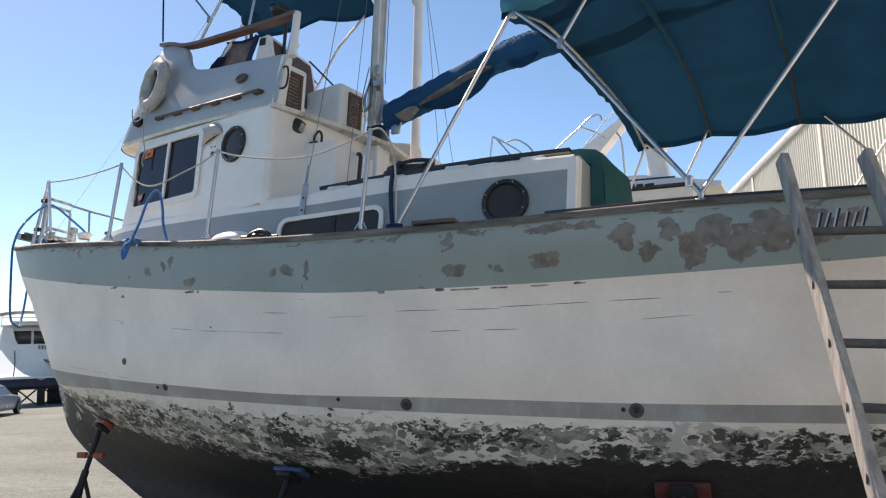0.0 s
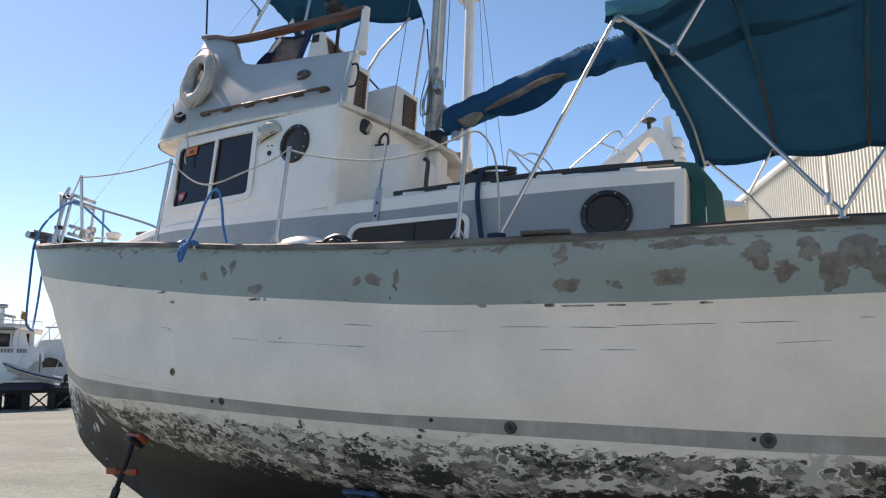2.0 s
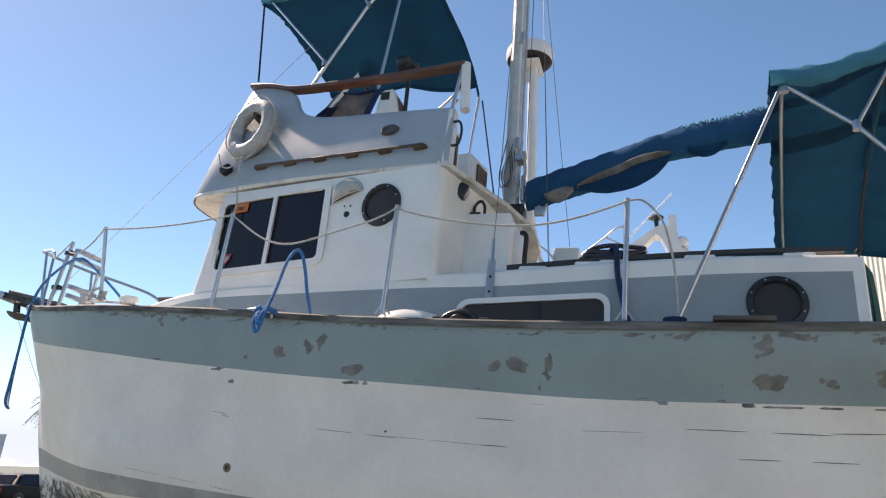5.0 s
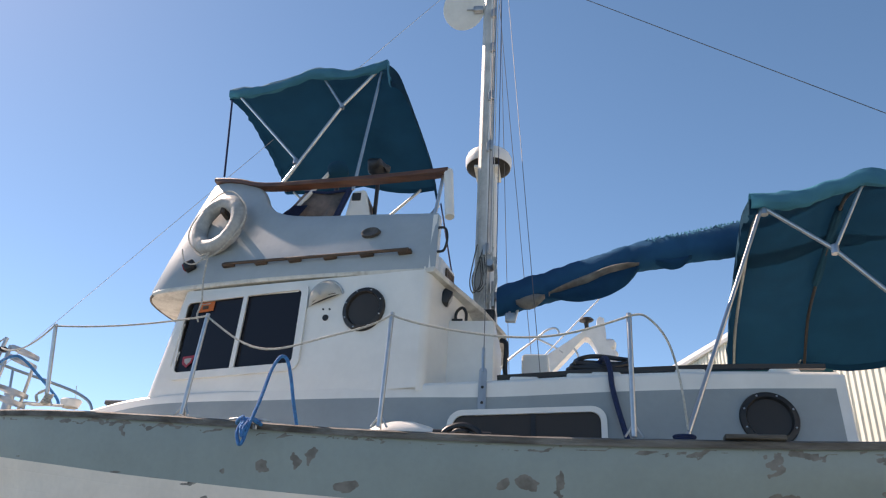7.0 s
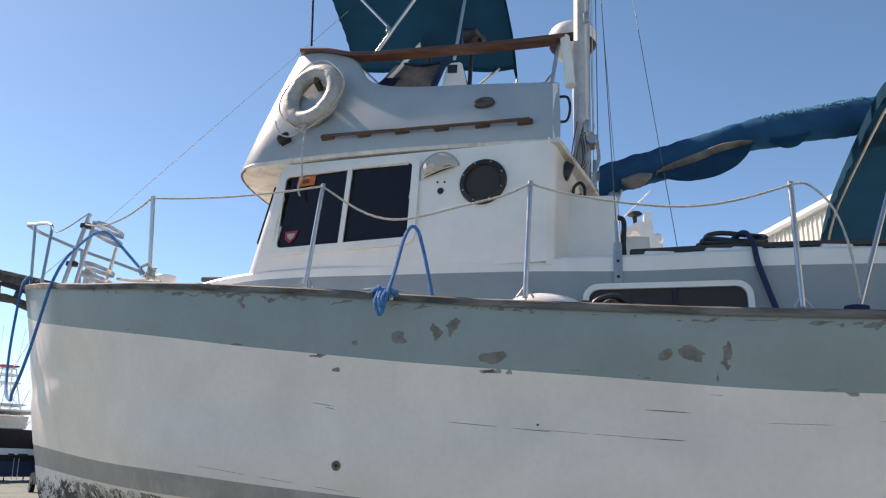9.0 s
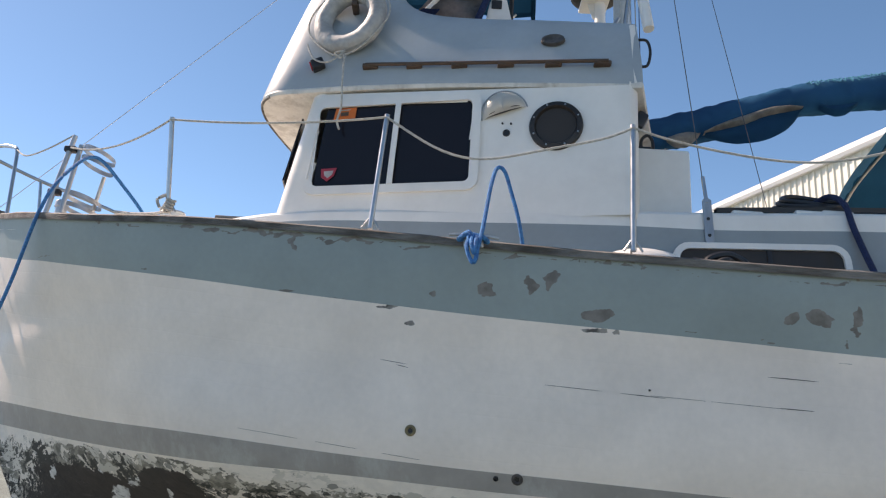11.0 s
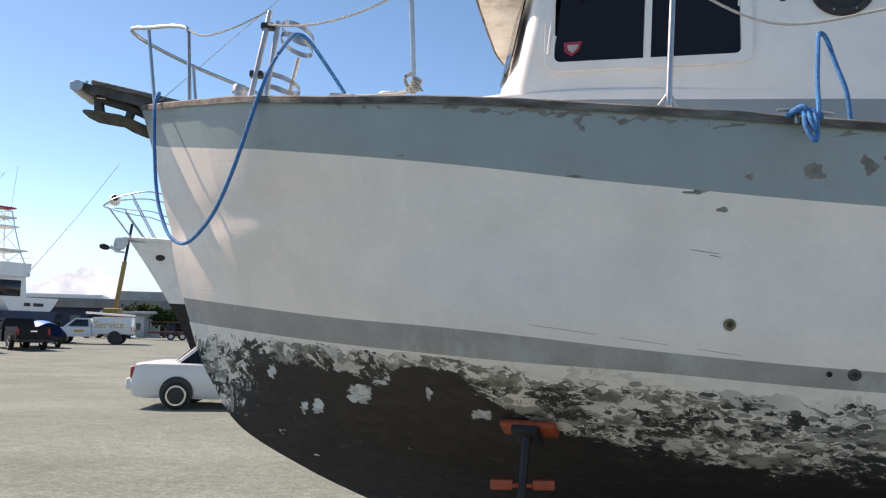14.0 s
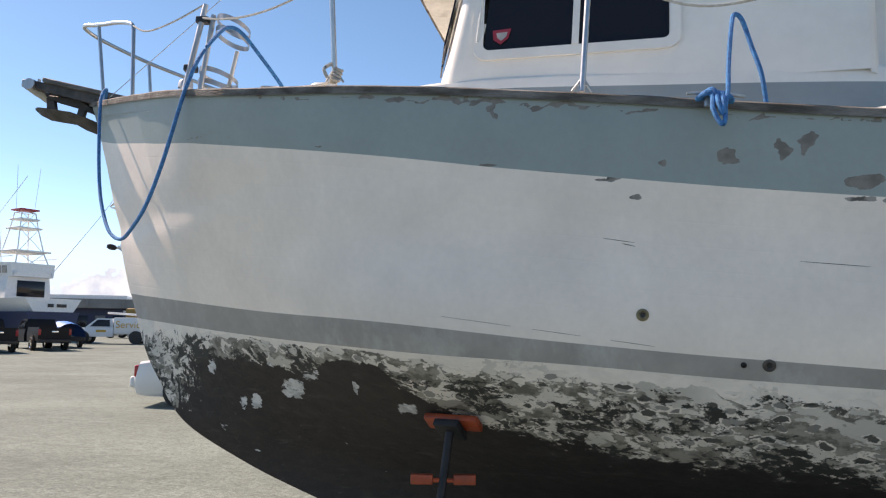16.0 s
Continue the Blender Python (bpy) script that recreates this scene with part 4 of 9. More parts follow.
def resample(pts, n):
    c = curve_pts(pts, 12)
    d = [0.0]
    for a, b in zip(c, c[1:]):
        d.append(d[-1] + (b - a).length)
    out = []
    for i in range(n + 1):
        t = d[-1] * i / n
        k = max(j for j in range(len(d)) if d[j] <= t + 1e-9)
        k = min(k, len(c) - 2)
        out.append(c[k].lerp(c[k + 1], (t - d[k]) / max(1e-9, d[k + 1] - d[k])))
    return out


def fly_side_y(x, z):
    return -1.322 - 0.22 * x + 0.2 * (z - 3.8)


FLY_SHIFT = Vector((-0.02, 1.0, 0.2))


def build_flybridge():
    n = 48
    bm = B()
    full_lo = resample(COAM_LO, n) + resample(COAM_LO2, n)[1:]
    full_hi = resample(COAM_HI, n) + resample(COAM_HI2, n)[1:]
    cen = Vector((-1.4, 0.09, 0))
    rows = []
    for a, b in zip(full_lo, full_hi):
        ia = (cen - a)
        ia.z = 0
        ib = (cen - b)
        ib.z = 0
        ia, ib = ia.normalized() * 0.05, ib.normalized() * 0.05
        mid = a.lerp(b, 0.5) + Vector((0, 0, 0)) - ia * 0.3
        rows.append([a - Vector((0, 0, 0.0)), a.lerp(b, 0.04) - ia * 0.25, a.lerp(b, 0.3) - ia * 0.35, mid, a.lerp(b, 0.75) - ia * 0.2, b - Vector((0, 0, 0.012)), b + ib * 0.25, b + ib * 0.75, b + ib - Vector((0, 0, 0.012)), a + ia + Vector((0, 0, 0.06))])
    grid(bm, rows)
    fly = part("flybridge_coaming", bm, FLYGREY, boat, "pale grey-blue flybridge coaming")
    # roof slab under it
    bm = B()
    aft = [Vector(p) for p in ((-0.40, -1.26, 3.665), (-0.30, -0.95, 3.675), (-0.15, -0.5, 3.69), (-0.02, 0.03, 3.70), (-0.05, 0.5, 3.69), (-0.2, 0.95, 3.675), (-0.42, 1.3, 3.665))]
    outer = aft[::-1] + [p - Vector((0, 0, 0.004)) for p in full_lo[1:-1]]
    m = Vector((-1.4, 0.09, 3.76))
    rows = [[m + (p - m) * 0.001 + Vector((0, 0, -0.02)) for p in outer], [m.lerp(p, 0.97) + Vector((0, 0, -0.018)) for p in outer], [p + Vector((0, 0, -0.012)) for p in outer], [m.lerp(p, 1.006) + Vector((0, 0, 0.008)) for p in outer], [p + Vector((0, 0, 0.026)) for p in outer], [m.lerp(p, 0.6) + Vector((0, 0, 0.12)) for p in outer], [m + (p - m) * 0.001 + Vector((0, 0, 0.16)) for p in outer]]
    grid(bm, rows, close_u=True)
    part("roof", bm, OVERHANG, boat, "white cambered roof with peeling stained overhang")
    bm = B()
    lip = [p + Vector((0, 0, -0.014)) for p in full_lo[37:62]]
    tube(bm, lip, 0.009, 8)
    part("drip_edge", bm, WOODCAP, boat, "dirty worn drip edge under the bridge")
    # lockers at the aft ends of the coaming, with brown louvred doors
    for side in (-1, 1):
        bm = B()
        lx = Matrix.Translation((-0.56, -0.93, 3.92)) @ Matrix.Rotation(radians(-12), 4, "Z")
        box(bm, (-0.42, -0.17, -0.24), (0.055, 0.19, 0.255), 0.03, 3, lx)
        if side > 0:
            for v in bm.verts:
                v.co += FLY_SHIFT
        locker = part("locker", bm, HOUSE, boat)
        bm = B()
        frame = [(-0.055, -0.17), (0.125, -0.17), (0.125, 0.19), (-0.055, 0.19)]
        inner = [(-0.03, -0.145), (0.10, -0.145), (0.10, 0.165), (-0.03, 0.165)]
        frame_ring(bm, [lx @ Vector((0.057, a, b)) for a, b in frame], [lx @ Vector((0.057, a, b)) for a, b in inner], (0.014, 0, 0))
        for k in range(10):
            z = -0.135 + k * 0.031
            prism(bm, [lx @ Vector((0.058, a, b)) for a, b in ((-0.03, z), (0.10, z), (0.10, z + 0.022), (-0.03, z + 0.022))], (0.009, 0, 0))
        if side > 0:
            for v in bm.verts:
                v.co += FLY_SHIFT
        part("louvre_door", bm, TEAKDARK, locker, "brown louvred door")
    # white end of the coaming wall
    bm = B()
    prism(bm, [(-0.455, -1.253, 3.672), (-0.46, -1.164, 4.16), (-0.46, -1.06, 4.16), (-0.455, -1.12, 3.672)], (0.06, 0, 0))
    bmesh.ops.bevel(bm, geom=list(bm.edges), offset=0.014, segments=3, affect="EDGES")
    part("coaming_end", bm, HOUSE, fly)
    # grab handle on the aft face
    bm = B()
    hp = [(-0.405, -1.205, 3.83), (-0.355, -1.20, 3.84), (-0.335, -1.20, 3.90), (-0.335, -1.20, 3.97), (-0.355, -1.195, 4.02), (-0.405, -1.18, 4.03)]
    tube(bm, curve_pts(hp, 5), 0.009, 8)
    part("grab_handle", bm, BLACK, fly)
    # varnished hand rail with its posts
    bm = B()
    rail = resample([(-2.46, -0.56, 4.875), (-2.2, -0.65, 4.80), (-1.91, -0.73, 4.70), (-1.31, -0.87, 4.63), (-0.8, -0.99, 4.58), (-0.37, -1.09, 4.55)], 30)
    grid(bm, [[p + Vector((0, dy, dz)) for p in rail] for dy, dz in ((-0.045, -0.018), (-0.05, 0.0), (-0.045, 0.016), (0.045, 0.016), (0.05, 0), (0.045, -0.018), (-0.045, -0.018))])
    hr = part("hand_rail", bm, VARNISH, boat, "varnished mahogany hand rail")
    for p, q in (((-0.37, -1.10, 4.55), (-0.33, -1.17, 4.12)),):
        bm = B()
        tube(bm, [p, q], 0.034, 10)
        part("rail_post", bm, HOUSE, hr)
    bm = B()
    tube(bm, [(-0.41, -1.06, 4.55), (-0.46, -1.08, 4.15)], 0.014, 8)
    part("rail_post", bm, STEEL, hr)
    # teak hand strip with blocks on the coaming side
    bm = B()
    a, b = Vector((-2.07, 0, 3.92)), Vector((-0.59, 0, 3.835))
    def on_side(t, out):
        p = a.lerp(b, t)
        return Vector((p.x, fly_side_y(p.x, p.z) - out, p.z))
    tube(bm, [on_side(t / 12, 0.055) for t in range(13)], 0.012, 8)
    strip = part("hand_strip", bm, TEAKDARK, boat, "dark teak hand strip on six blocks")
    for k in range(6):
        t = 0.02 + 0.96 * k / 5
        p = on_side(t, 0.03)
        bm = B()
        box(bm, (p.x - 0.05, p.y - 0.028, p.z - 0.02), (p.x + 0.05, p.y + 0.035, p.z + 0.008), 0.008)
        part("block", bm, TEAKDARK, strip)
    # oval badge
    bm = B()
    c = Vector((-0.905, fly_side_y(-0.905, 4.05) - 0.032, 4.045))
    m = Matrix.Translation(c) @ Vector((-0.22, -1, 0.2)).to_track_quat("Z", "Y").to_matrix().to_4x4() @ Matrix.Diagonal((1.75, 1, 1, 1))
    lathe(bm, [(0, 0.01), (0.028, 0.01), (0.033, 0.014), (0.04, 0.012), (0.043, -0.01)], m, 28)
    part("badge", bm, GALVDARK, fly, "oval metal vent plate")
    return fly


fly = build_flybridge()


# ---- the boat's fittings ----
def rod(name, pts, r, material, parent, label="", seg=8, smooth_n=0):
    bm = B()
    tube(bm, curve_pts(pts, smooth_n) if smooth_n else pts, r, seg)
    return part(name, bm, material, parent, label)


def loose(name, bm, material, label, category, group=""):
    """A loose thing of one mesh that lies on the boat."""
    return tagged(part(name, bm, material, None, matrix=BOAT), label, category, group)


RADAR = (-0.29, 0.8, 5.88)


def build_mast():
    bm = B()
    base, top = Vector((-0.222, 0.0, 3.70)), Vector((-0.25, 0.0, 9.2))
    rows = []
    for t in (0, 0.03, 0.3, 0.6, 1.0):
        p = base.lerp(top, t)
        rows.append([p + Vector((0.064 * math.cos(a), 0.074 * math.sin(a), 0)) for a in [2 * math.pi * k / 20 for k in range(20)]])
    grid(bm, rows, close_u=True)
    mast = part("mast", bm, MASTAL, boat, "white oxidised aluminium mast")
    rod("sail_track", [base + Vector((0.062, -0.01, 0.1)), top + Vector((0.06, -0.01, 0))], 0.011, GALV, mast, seg=6)
    rod("cable_pipe", [base + Vector((0.04, -0.06, 0.15)), top + Vector((0.03, -0.062, -1.5))], 0.010, DOMEW, mast, seg=6)
    bm = B()
    box(bm, (-0.27, -0.075, 3.69), (-0.10, 0.095, 3.90), 0.02)
    part("mast_collar", bm, BRONZE, mast)
    bm = B()
    box(bm, (-0.29, -0.12, 2.93), (-0.10, 0.12, 3.685), 0.02, 3)
    part("mast_pillar", bm, HOUSE, mast, "white pillar under the mast")
    for z in (4.45, 5.5, 6.07, 6.66, 7.1):
        bm = B()
        box(bm, (-0.20, -0.085, z - 0.05), (-0.165, -0.045, z + 0.05), 0.008)
        box(bm, (-0.215, -0.10, z - 0.075), (-0.19, -0.075, z + 0.02), 0.006)
        part("cleat", bm, GALV, mast)
    # winch and gooseneck at the boom
    bm = B()
    lathe(bm, [(0, 0.06), (0.03, 0.06), (0.035, 0.05), (0.026, 0.03), (0.04, 0.0), (0.045, -0.03)], Matrix.Translation((-0.15, -0.085, 4.28)) @ Matrix.Rotation(radians(90), 4, "X"), 16)
    part("winch", bm, STEEL, mast)
    bm = B()
    box(bm, (-0.13, -0.03, 4.0), (-0.02, 0.03, 4.07), 0.01)
    box(bm, (-0.14, -0.05, 3.93), (-0.11, 0.05, 4.16), 0.01)
    part("gooseneck", bm, GALV, mast)
    # coils of halyard hung at the mast foot
    rng = random.Random(4)
    for k in range(7):
        x0, y0 = -0.18 + rng.uniform(-0.09, 0.07), -0.085
        a = [(x0 + rng.uniform(-0.02, 0.02), y0, 4.35 + rng.uniform(-0.1, 0.15)), (x0 - 0.05, y0 - 0.02, 4.15), (x0 - 0.02, y0 - 0.03, 3.95 + rng.uniform(-0.05, 0.1)), (x0 + 0.04, y0 - 0.02, 4.12), (x0 + 0.02, y0, 4.36)]
        rod("halyard_coil", a, 0.005, RUNGW if k % 2 else ROPEW, mast, smooth_n=6, seg=5)
    for dx, dy in ((0.05, -0.075), (-0.07, -0.07), (0.085, -0.05)):
        rod("halyard", [(-0.185 + dx, dy, 4.3), (-0.2 + dx * 0.8, dy * 0.9, 9.1)], 0.0035, ROPEN if dx > 0.06 else ROPEW, mast, seg=5)
    # flat white dish on a bracket
    m = Matrix.Translation((-0.50, 0.0, 7.25)) @ Matrix.Rotation(radians(-62), 4, "X") @ Matrix.Rotation(radians(12), 4, "Y")
    bm = B()
    lathe(bm, [(0, -0.02), (0.1, -0.015), (0.2, 0.0), (0.225, 0.015), (0.222, 0.022), (0.1, 0.03), (0, 0.03)], m @ Matrix.Rotation(math.pi, 4, "X"), 32)
    dish = part("antenna_dish", bm, DOMEW, mast, "round white antenna dish")
    rod("bracket", [(-0.2, 0.0, 7.2), (-0.34, -0.03, 7.18), (-0.47, -0.02, 7.21)], 0.012, GALV, dish)
    bm = B()
    box(bm, (-0.40, -0.07, 7.15), (-0.30, -0.01, 7.21), 0.01)
    part("clamp", bm, GALV, dish)
    # radar on its own post behind the mast
    rod("radar_post", [(-0.20, 0.80, 3.68), (-0.25, 0.80, 5.75)], 0.05, HOUSE, boat, "white radar post", seg=16)
    post = bpy.data.objects["radar_post"]
    rod("brace", [(-0.08, 0.78, 3.68), (-0.205, 0.8, 4.05)], 0.02, HOUSE, post)
    rod("brace", [(-0.2, 1.04, 3.68), (-0.21, 0.82, 4.1)], 0.02, HOUSE, post)
    rc = Matrix.Translation((RADAR))
    bm = B()
    box(bm, (-0.13, -0.15, -0.13), (0.12, 0.15, -0.10), 0.006, 2, rc)
    prism(bm, [rc @ Vector(p) for p in ((-0.07, 0, -0.13), (0.11, 0, -0.13), (0.06, 0, -0.29), (-0.02, 0, -0.29))], (0, 0.008, 0))
    part("radar_plate", bm, HOUSE, post)
    bm = B()
    lathe(bm, [(0, -0.07), (0.19, -0.07), (0.225, -0.05), (0.235, -0.01), (0.235, 0.05), (0.215, 0.09), (0.15, 0.11), (0, 0.115)], rc, 36)
    dome = part("radar_dome", bm, DOMEW, post, "white radar dome with dark underside")
    bm = B()
    lathe(bm, [(0, -0.076), (0.185, -0.076), (0.222, -0.055), (0.2, -0.05), (0, -0.05)], rc, 36)
    part("base", bm, BRONZE, dome)
    # deck box beside the post
    bm = B()
    box(bm, (0.1, 0.2, 3.3), (0.32, 0.6, 3.62), 0.03, 3)
    part("deck_box", bm, HOUSE, boat)


build_mast()


def build_rigging():
    mt = Vector((-0.2, 0.01, 0))
    def wire(a, b, r=0.0035, name="stay"):
        rod(name, [a, b], r, WIRE, boat, seg=5)
    rod("stay", [(-4.98, 0.37, 3.2), (-0.25, 0.01, 7.97)], 0.0028, GALV, boat, seg=5)
    wire((-0.05, -1.23, 2.97), (-0.2, -0.03, 8.9), 0.003)
    wire((0.30, -1.2, 2.97), (-0.18, -0.03, 8.9), 0.0025)
    wire((0.22, 1.2, 2.97), (-0.15, 0.03, 7.3), 0.003)
    wire((-0.05, 1.3, 2.97), (-0.2, 0.03, 8.9), 0.003)
    wire((-0.18, 0.01, 7.83), (4.78, -0.28, 4.46), 0.004)
    rod("stern_pole", [(4.72, -0.28, 2.4), (4.79, -0.28, 4.5)], 0.02, STEEL, boat)
    # chain plate
    bm = B()
    x = -0.05
    y = trunk_y(x, 2.85) - 0.006
    prism(bm, [Vector((x + a, y + 0.1 * (b), 2.85 + b)) for a, b in round_rect(0.05, 0.28, 0.024, 4)], (0, -0.008, 0))
    cp = part("chain_plate", bm, GALV, boat, "grey metal chain plate")
    for z in (2.76, 2.86):
        bm = B()
        lathe(bm, [(0, 0.008), (0.008, 0.006), (0.01, 0)], Matrix.Translation((x, y - 0.008 + 0.1 * (z - 2.85), z)) @ Matrix.Rotation(radians(90), 4, "X"), 10)
        part("bolt", bm, BRONZE, cp)
    rod("turnbuckle", [(-0.05, -1.24, 2.96), (-0.055, -1.21, 3.13)], 0.011, STEEL, cp)


build_rigging()


# ---- stanchions and life lines ----
STANCHIONS = [((-3.09, -1.07, 2.75), (-3.139, -1.123, 3.335)), ((-1.874, -1.46, 2.578), (-1.844, -1.426, 3.275)), ((-0.568, -1.715, 2.455), (-0.557, -1.673, 3.17)), ((0.80, -1.79, 2.405), (0.811, -1.734, 3.13))]


def build_stanchions():
    for a, b in STANCHIONS:
        a, b = Vector(a) + Vector((0, 0.02, 0.03)), Vector(b)
        st = rod("stanchion", [a, b + (b - a) * 0.012], 0.0145, STEEL, boat, "stainless steel stanchion", seg=12)
        d = (b - a).normalized()
        for q in ((-0.045, -0.0), (0.045, 0.0), (0.0, 0.05)):
            rod("foot", [a + d * 0.07, Vector((a.x + q[0], a.y + q[1], a.z + 0.0))], 0.006, STEEL, st)
    tops = [Vector(b) for _, b in STANCHIONS]
    lines = [(Vector((-4.05, -0.46, 3.42)), tops[0], 0.085, 0.0), (tops[0], tops[1], 0.03, 0.0), (tops[1], tops[2], 0.205, -0.22), (tops[2], tops[3], 0.13, 0.1)]
    for a, b, s, skew in lines:
        bm = B()
        tube(bm, sag(a - Vector((0, 0.012, 0.012)), b - Vector((0, 0.012, 0.012)), s, 24, skew), 0.0065, 6)
        loose("life_line", bm, ROPEW, "slack white rope life line tied between steel stanchions", "rope", "life lines")
    bm = B()
    tube(bm, curve_pts([tops[3] + Vector((0, -0.012, -0.01)), (0.9, -1.74, 3.12), (1.0, -1.76, 2.98), (1.05, -1.78, 2.75), (1.07, -1.78, 2.47)], 6), 0.0065, 6)
    loose("life_line", bm, ROPEW, "slack white rope life line tied down to the rail", "rope", "life lines")
    bm = B()
    tube(bm, curve_pts([(-4.72, 0.05, 3.60), (-4.55, -0.1, 3.49), (-4.3, -0.3, 3.46), (-4.04, -0.47, 3.50)], 6), 0.006, 6)
    loose("life_line", bm, ROPEW, "slack white rope life line tied to the bow rail", "rope", "life lines")
    # knot of rope at the foot of the forward stanchion
    bm = B()
    for k in range(4):
        c = Vector((-3.09 + 0.004 * k, -1.055, 2.785 + 0.018 * k))
        tube(bm, [c + Vector((0.022 * math.cos(a), 0.022 * math.sin(a), 0.006 * math.sin(2 * a))) for a in [2 * math.pi * j / 12 for j in range(12)]], 0.009, 6, closed=True)
    tube(bm, curve_pts([(-3.1, -1.06, 2.88), (-3.14, -1.1, 2.83), (-3.12, -1.1, 2.78)], 5), 0.01, 6)
    tube(bm, curve_pts([(-3.08, -1.05, 2.80), (-3.2, -0.9, 2.82), (-3.4, -0.75, 2.86), (-3.6, -0.6, 2.92), (-3.45, -0.55, 2.92), (-3.2, -0.7, 2.87)], 6), 0.01, 6)
    loose("mooring_line", bm, ROPEW, "grey-white rope knotted round a stanchion foot", "rope")


build_stanchions()


# ---- sail cover on the boom ----
COVER = [(-0.09, 3.99, 0.09, 0.128), (0.1, 4.045, 0.10, 0.135), (0.35, 4.115, 0.11, 0.14), (0.62, 4.205, 0.115, 0.135), (0.8, 4.265, 0.115, 0.13), (1.04, 4.34, 0.11, 0.125), (1.2, 4.365, 0.11, 0.13), (1.45, 4.41, 0.105, 0.125), (1.8, 4.46, 0.105, 0.14), (2.1, 4.53, 0.10, 0.115), (2.5, 4.58, 0.08, 0.09)]


def cover_at(x):
    """Middle height, half width and half depth of the furled sail in its cover."""
    return [crv(x, [(c[0], c[k]) for c in COVER]) for k in (1, 2, 3)]


def build_boom():
    rod("boom", [(-0.06, 0.0, 4.02), (2.9, -0.18, 4.70)], 0.036, MASTAL, boat, seg=14)
    bm = B()
    rows = []
    n = 130
    seg = 28
    for i in range(n + 1):
        x = -0.09 + 2.59 * i / n
        z, w, h = cover_at(x)
        row = []
        for k in range(seg):
            a = 2 * math.pi * k / seg
            ca, sa = math.cos(a), math.sin(a)
            # creases run round the bundle, gathered where lashings pull in
            f = 1 + 0.09 * noise.noise(Vector((x * 5, ca * 1.2, sa * 1.2))) + 0.06 * noise.noise(Vector((x * 17, ca * 2.5, sa * 2.5 + 7))) + 0.03 * noise.noise(Vector((x * 40, ca * 3, sa * 3 + 2)))
            f += 0.03 * math.sin(x * 34 + 2 * sa) * max(0, sa)
            f -= 0.05 * sum(math.exp(-((x - q) / 0.025) ** 2) for q in (0.3, 0.98, 1.46))
            row.append(Vector((x, -0.0625 * x + w * ca * f, z + h * sa * f)))
        rows.append(row)
    grid(bm, rows, close_u=True)
    cover = loose("sail_cover", bm, SAILBLUE, "faded blue canvas sail cover sagging on the boom", "sail cover")

    def hanging(name, material, lo, hi, bulge, label):
        """A loose edge of cloth on the port side between two curves."""
        bm = B()
        x0, x1 = lo[0][0], lo[-1][0]
        rows = []
        for i in range(31):
            x = x0 + (x1 - x0) * i / 30
            za, zb = crv(x, lo), crv(x, hi)
            row = []
            for k in range(7):
                s = k / 6
                y = -0.0625 * x - 0.075 - bulge * math.sin(math.pi * (0.15 + 0.85 * s)) ** 0.8 + 0.008 * noise.noise(Vector((x * 18, s * 3, 1)))
                row.append(Vector((x, y, zb + (za - zb) * s)))
            rows.append(row)
        grid(bm, rows)
        bmesh.ops.solidify(bm, geom=list(bm.faces), thickness=0.003)
        part(name, bm, material, cover, label)

    hanging("loose_flap", SAILBLUE, [(0.34, 3.98), (0.45, 3.95), (0.564, 3.935), (0.755, 3.965), (0.92, 4.05), (1.005, 4.14), (1.045, 4.21)], [(0.34, 4.0), (0.6, 4.075), (0.8, 4.16), (0.95, 4.2), (1.045, 4.225)], 0.045, "sagging blue flap")
    hanging("loose_flap", SAILBLUE, [(1.17, 4.24), (1.23, 4.20), (1.29, 4.185), (1.37, 4.205), (1.45, 4.28)], [(1.17, 4.27), (1.3, 4.27), (1.45, 4.3)], 0.035, "sagging blue flap")
    hanging("sailcloth", SAILCLOTH, [(0.33, 3.99), (0.45, 4.03), (0.62, 4.07), (0.82, 4.165), (0.95, 4.20), (1.04, 4.215)], [(0.33, 4.0), (0.45, 4.075), (0.6, 4.14), (0.82, 4.225), (0.95, 4.24), (1.04, 4.232)], 0.07, "grey weathered sailcloth")
    hanging("sailcloth", SAILCLOTH, [(0.07, 3.93), (0.12, 3.895), (0.21, 3.89), (0.26, 3.93), (0.3, 3.975)], [(0.07, 3.95), (0.15, 3.985), (0.235, 4.005), (0.3, 3.99)], 0.06, "grey weathered sailcloth")
    rng = random.Random(8)
    bm = B()
    for k in range(34):
        x = 1.12 + 0.75 * k / 33
        z, w, h = cover_at(x)
        p = Vector((x, -0.0625 * x - 0.03, z + h * 0.99))
        s = rng.uniform(0.4, 1.0)
        tube(bm, [p, p + Vector((rng.uniform(-0.015, 0.015), -0.05, -0.012)), p + Vector((rng.uniform(-0.03, 0.03), -0.085, -0.035 - 0.03 * s))], 0.0045, 4)
    fr = part("frayed_edge", bm, TEALFADED, cover, "pale frayed canvas edge")
    tagged(fr, "pale frayed canvas edge", kind="stuff")
    # boom end fittings under the gooseneck
    bm = B()
    box(bm, (-0.02, -0.04, 3.8), (0.06, 0.0, 3.88), 0.01)
    tube(bm, [(0.0, -0.02, 3.8), (0.02, -0.02, 3.94)], 0.012, 6)
    tube(bm, [(0.05, -0.02, 3.8), (0.08, -0.02, 3.93)], 0.012, 6)
    part("boom_bracket", bm, GALV, boat)


build_boom()


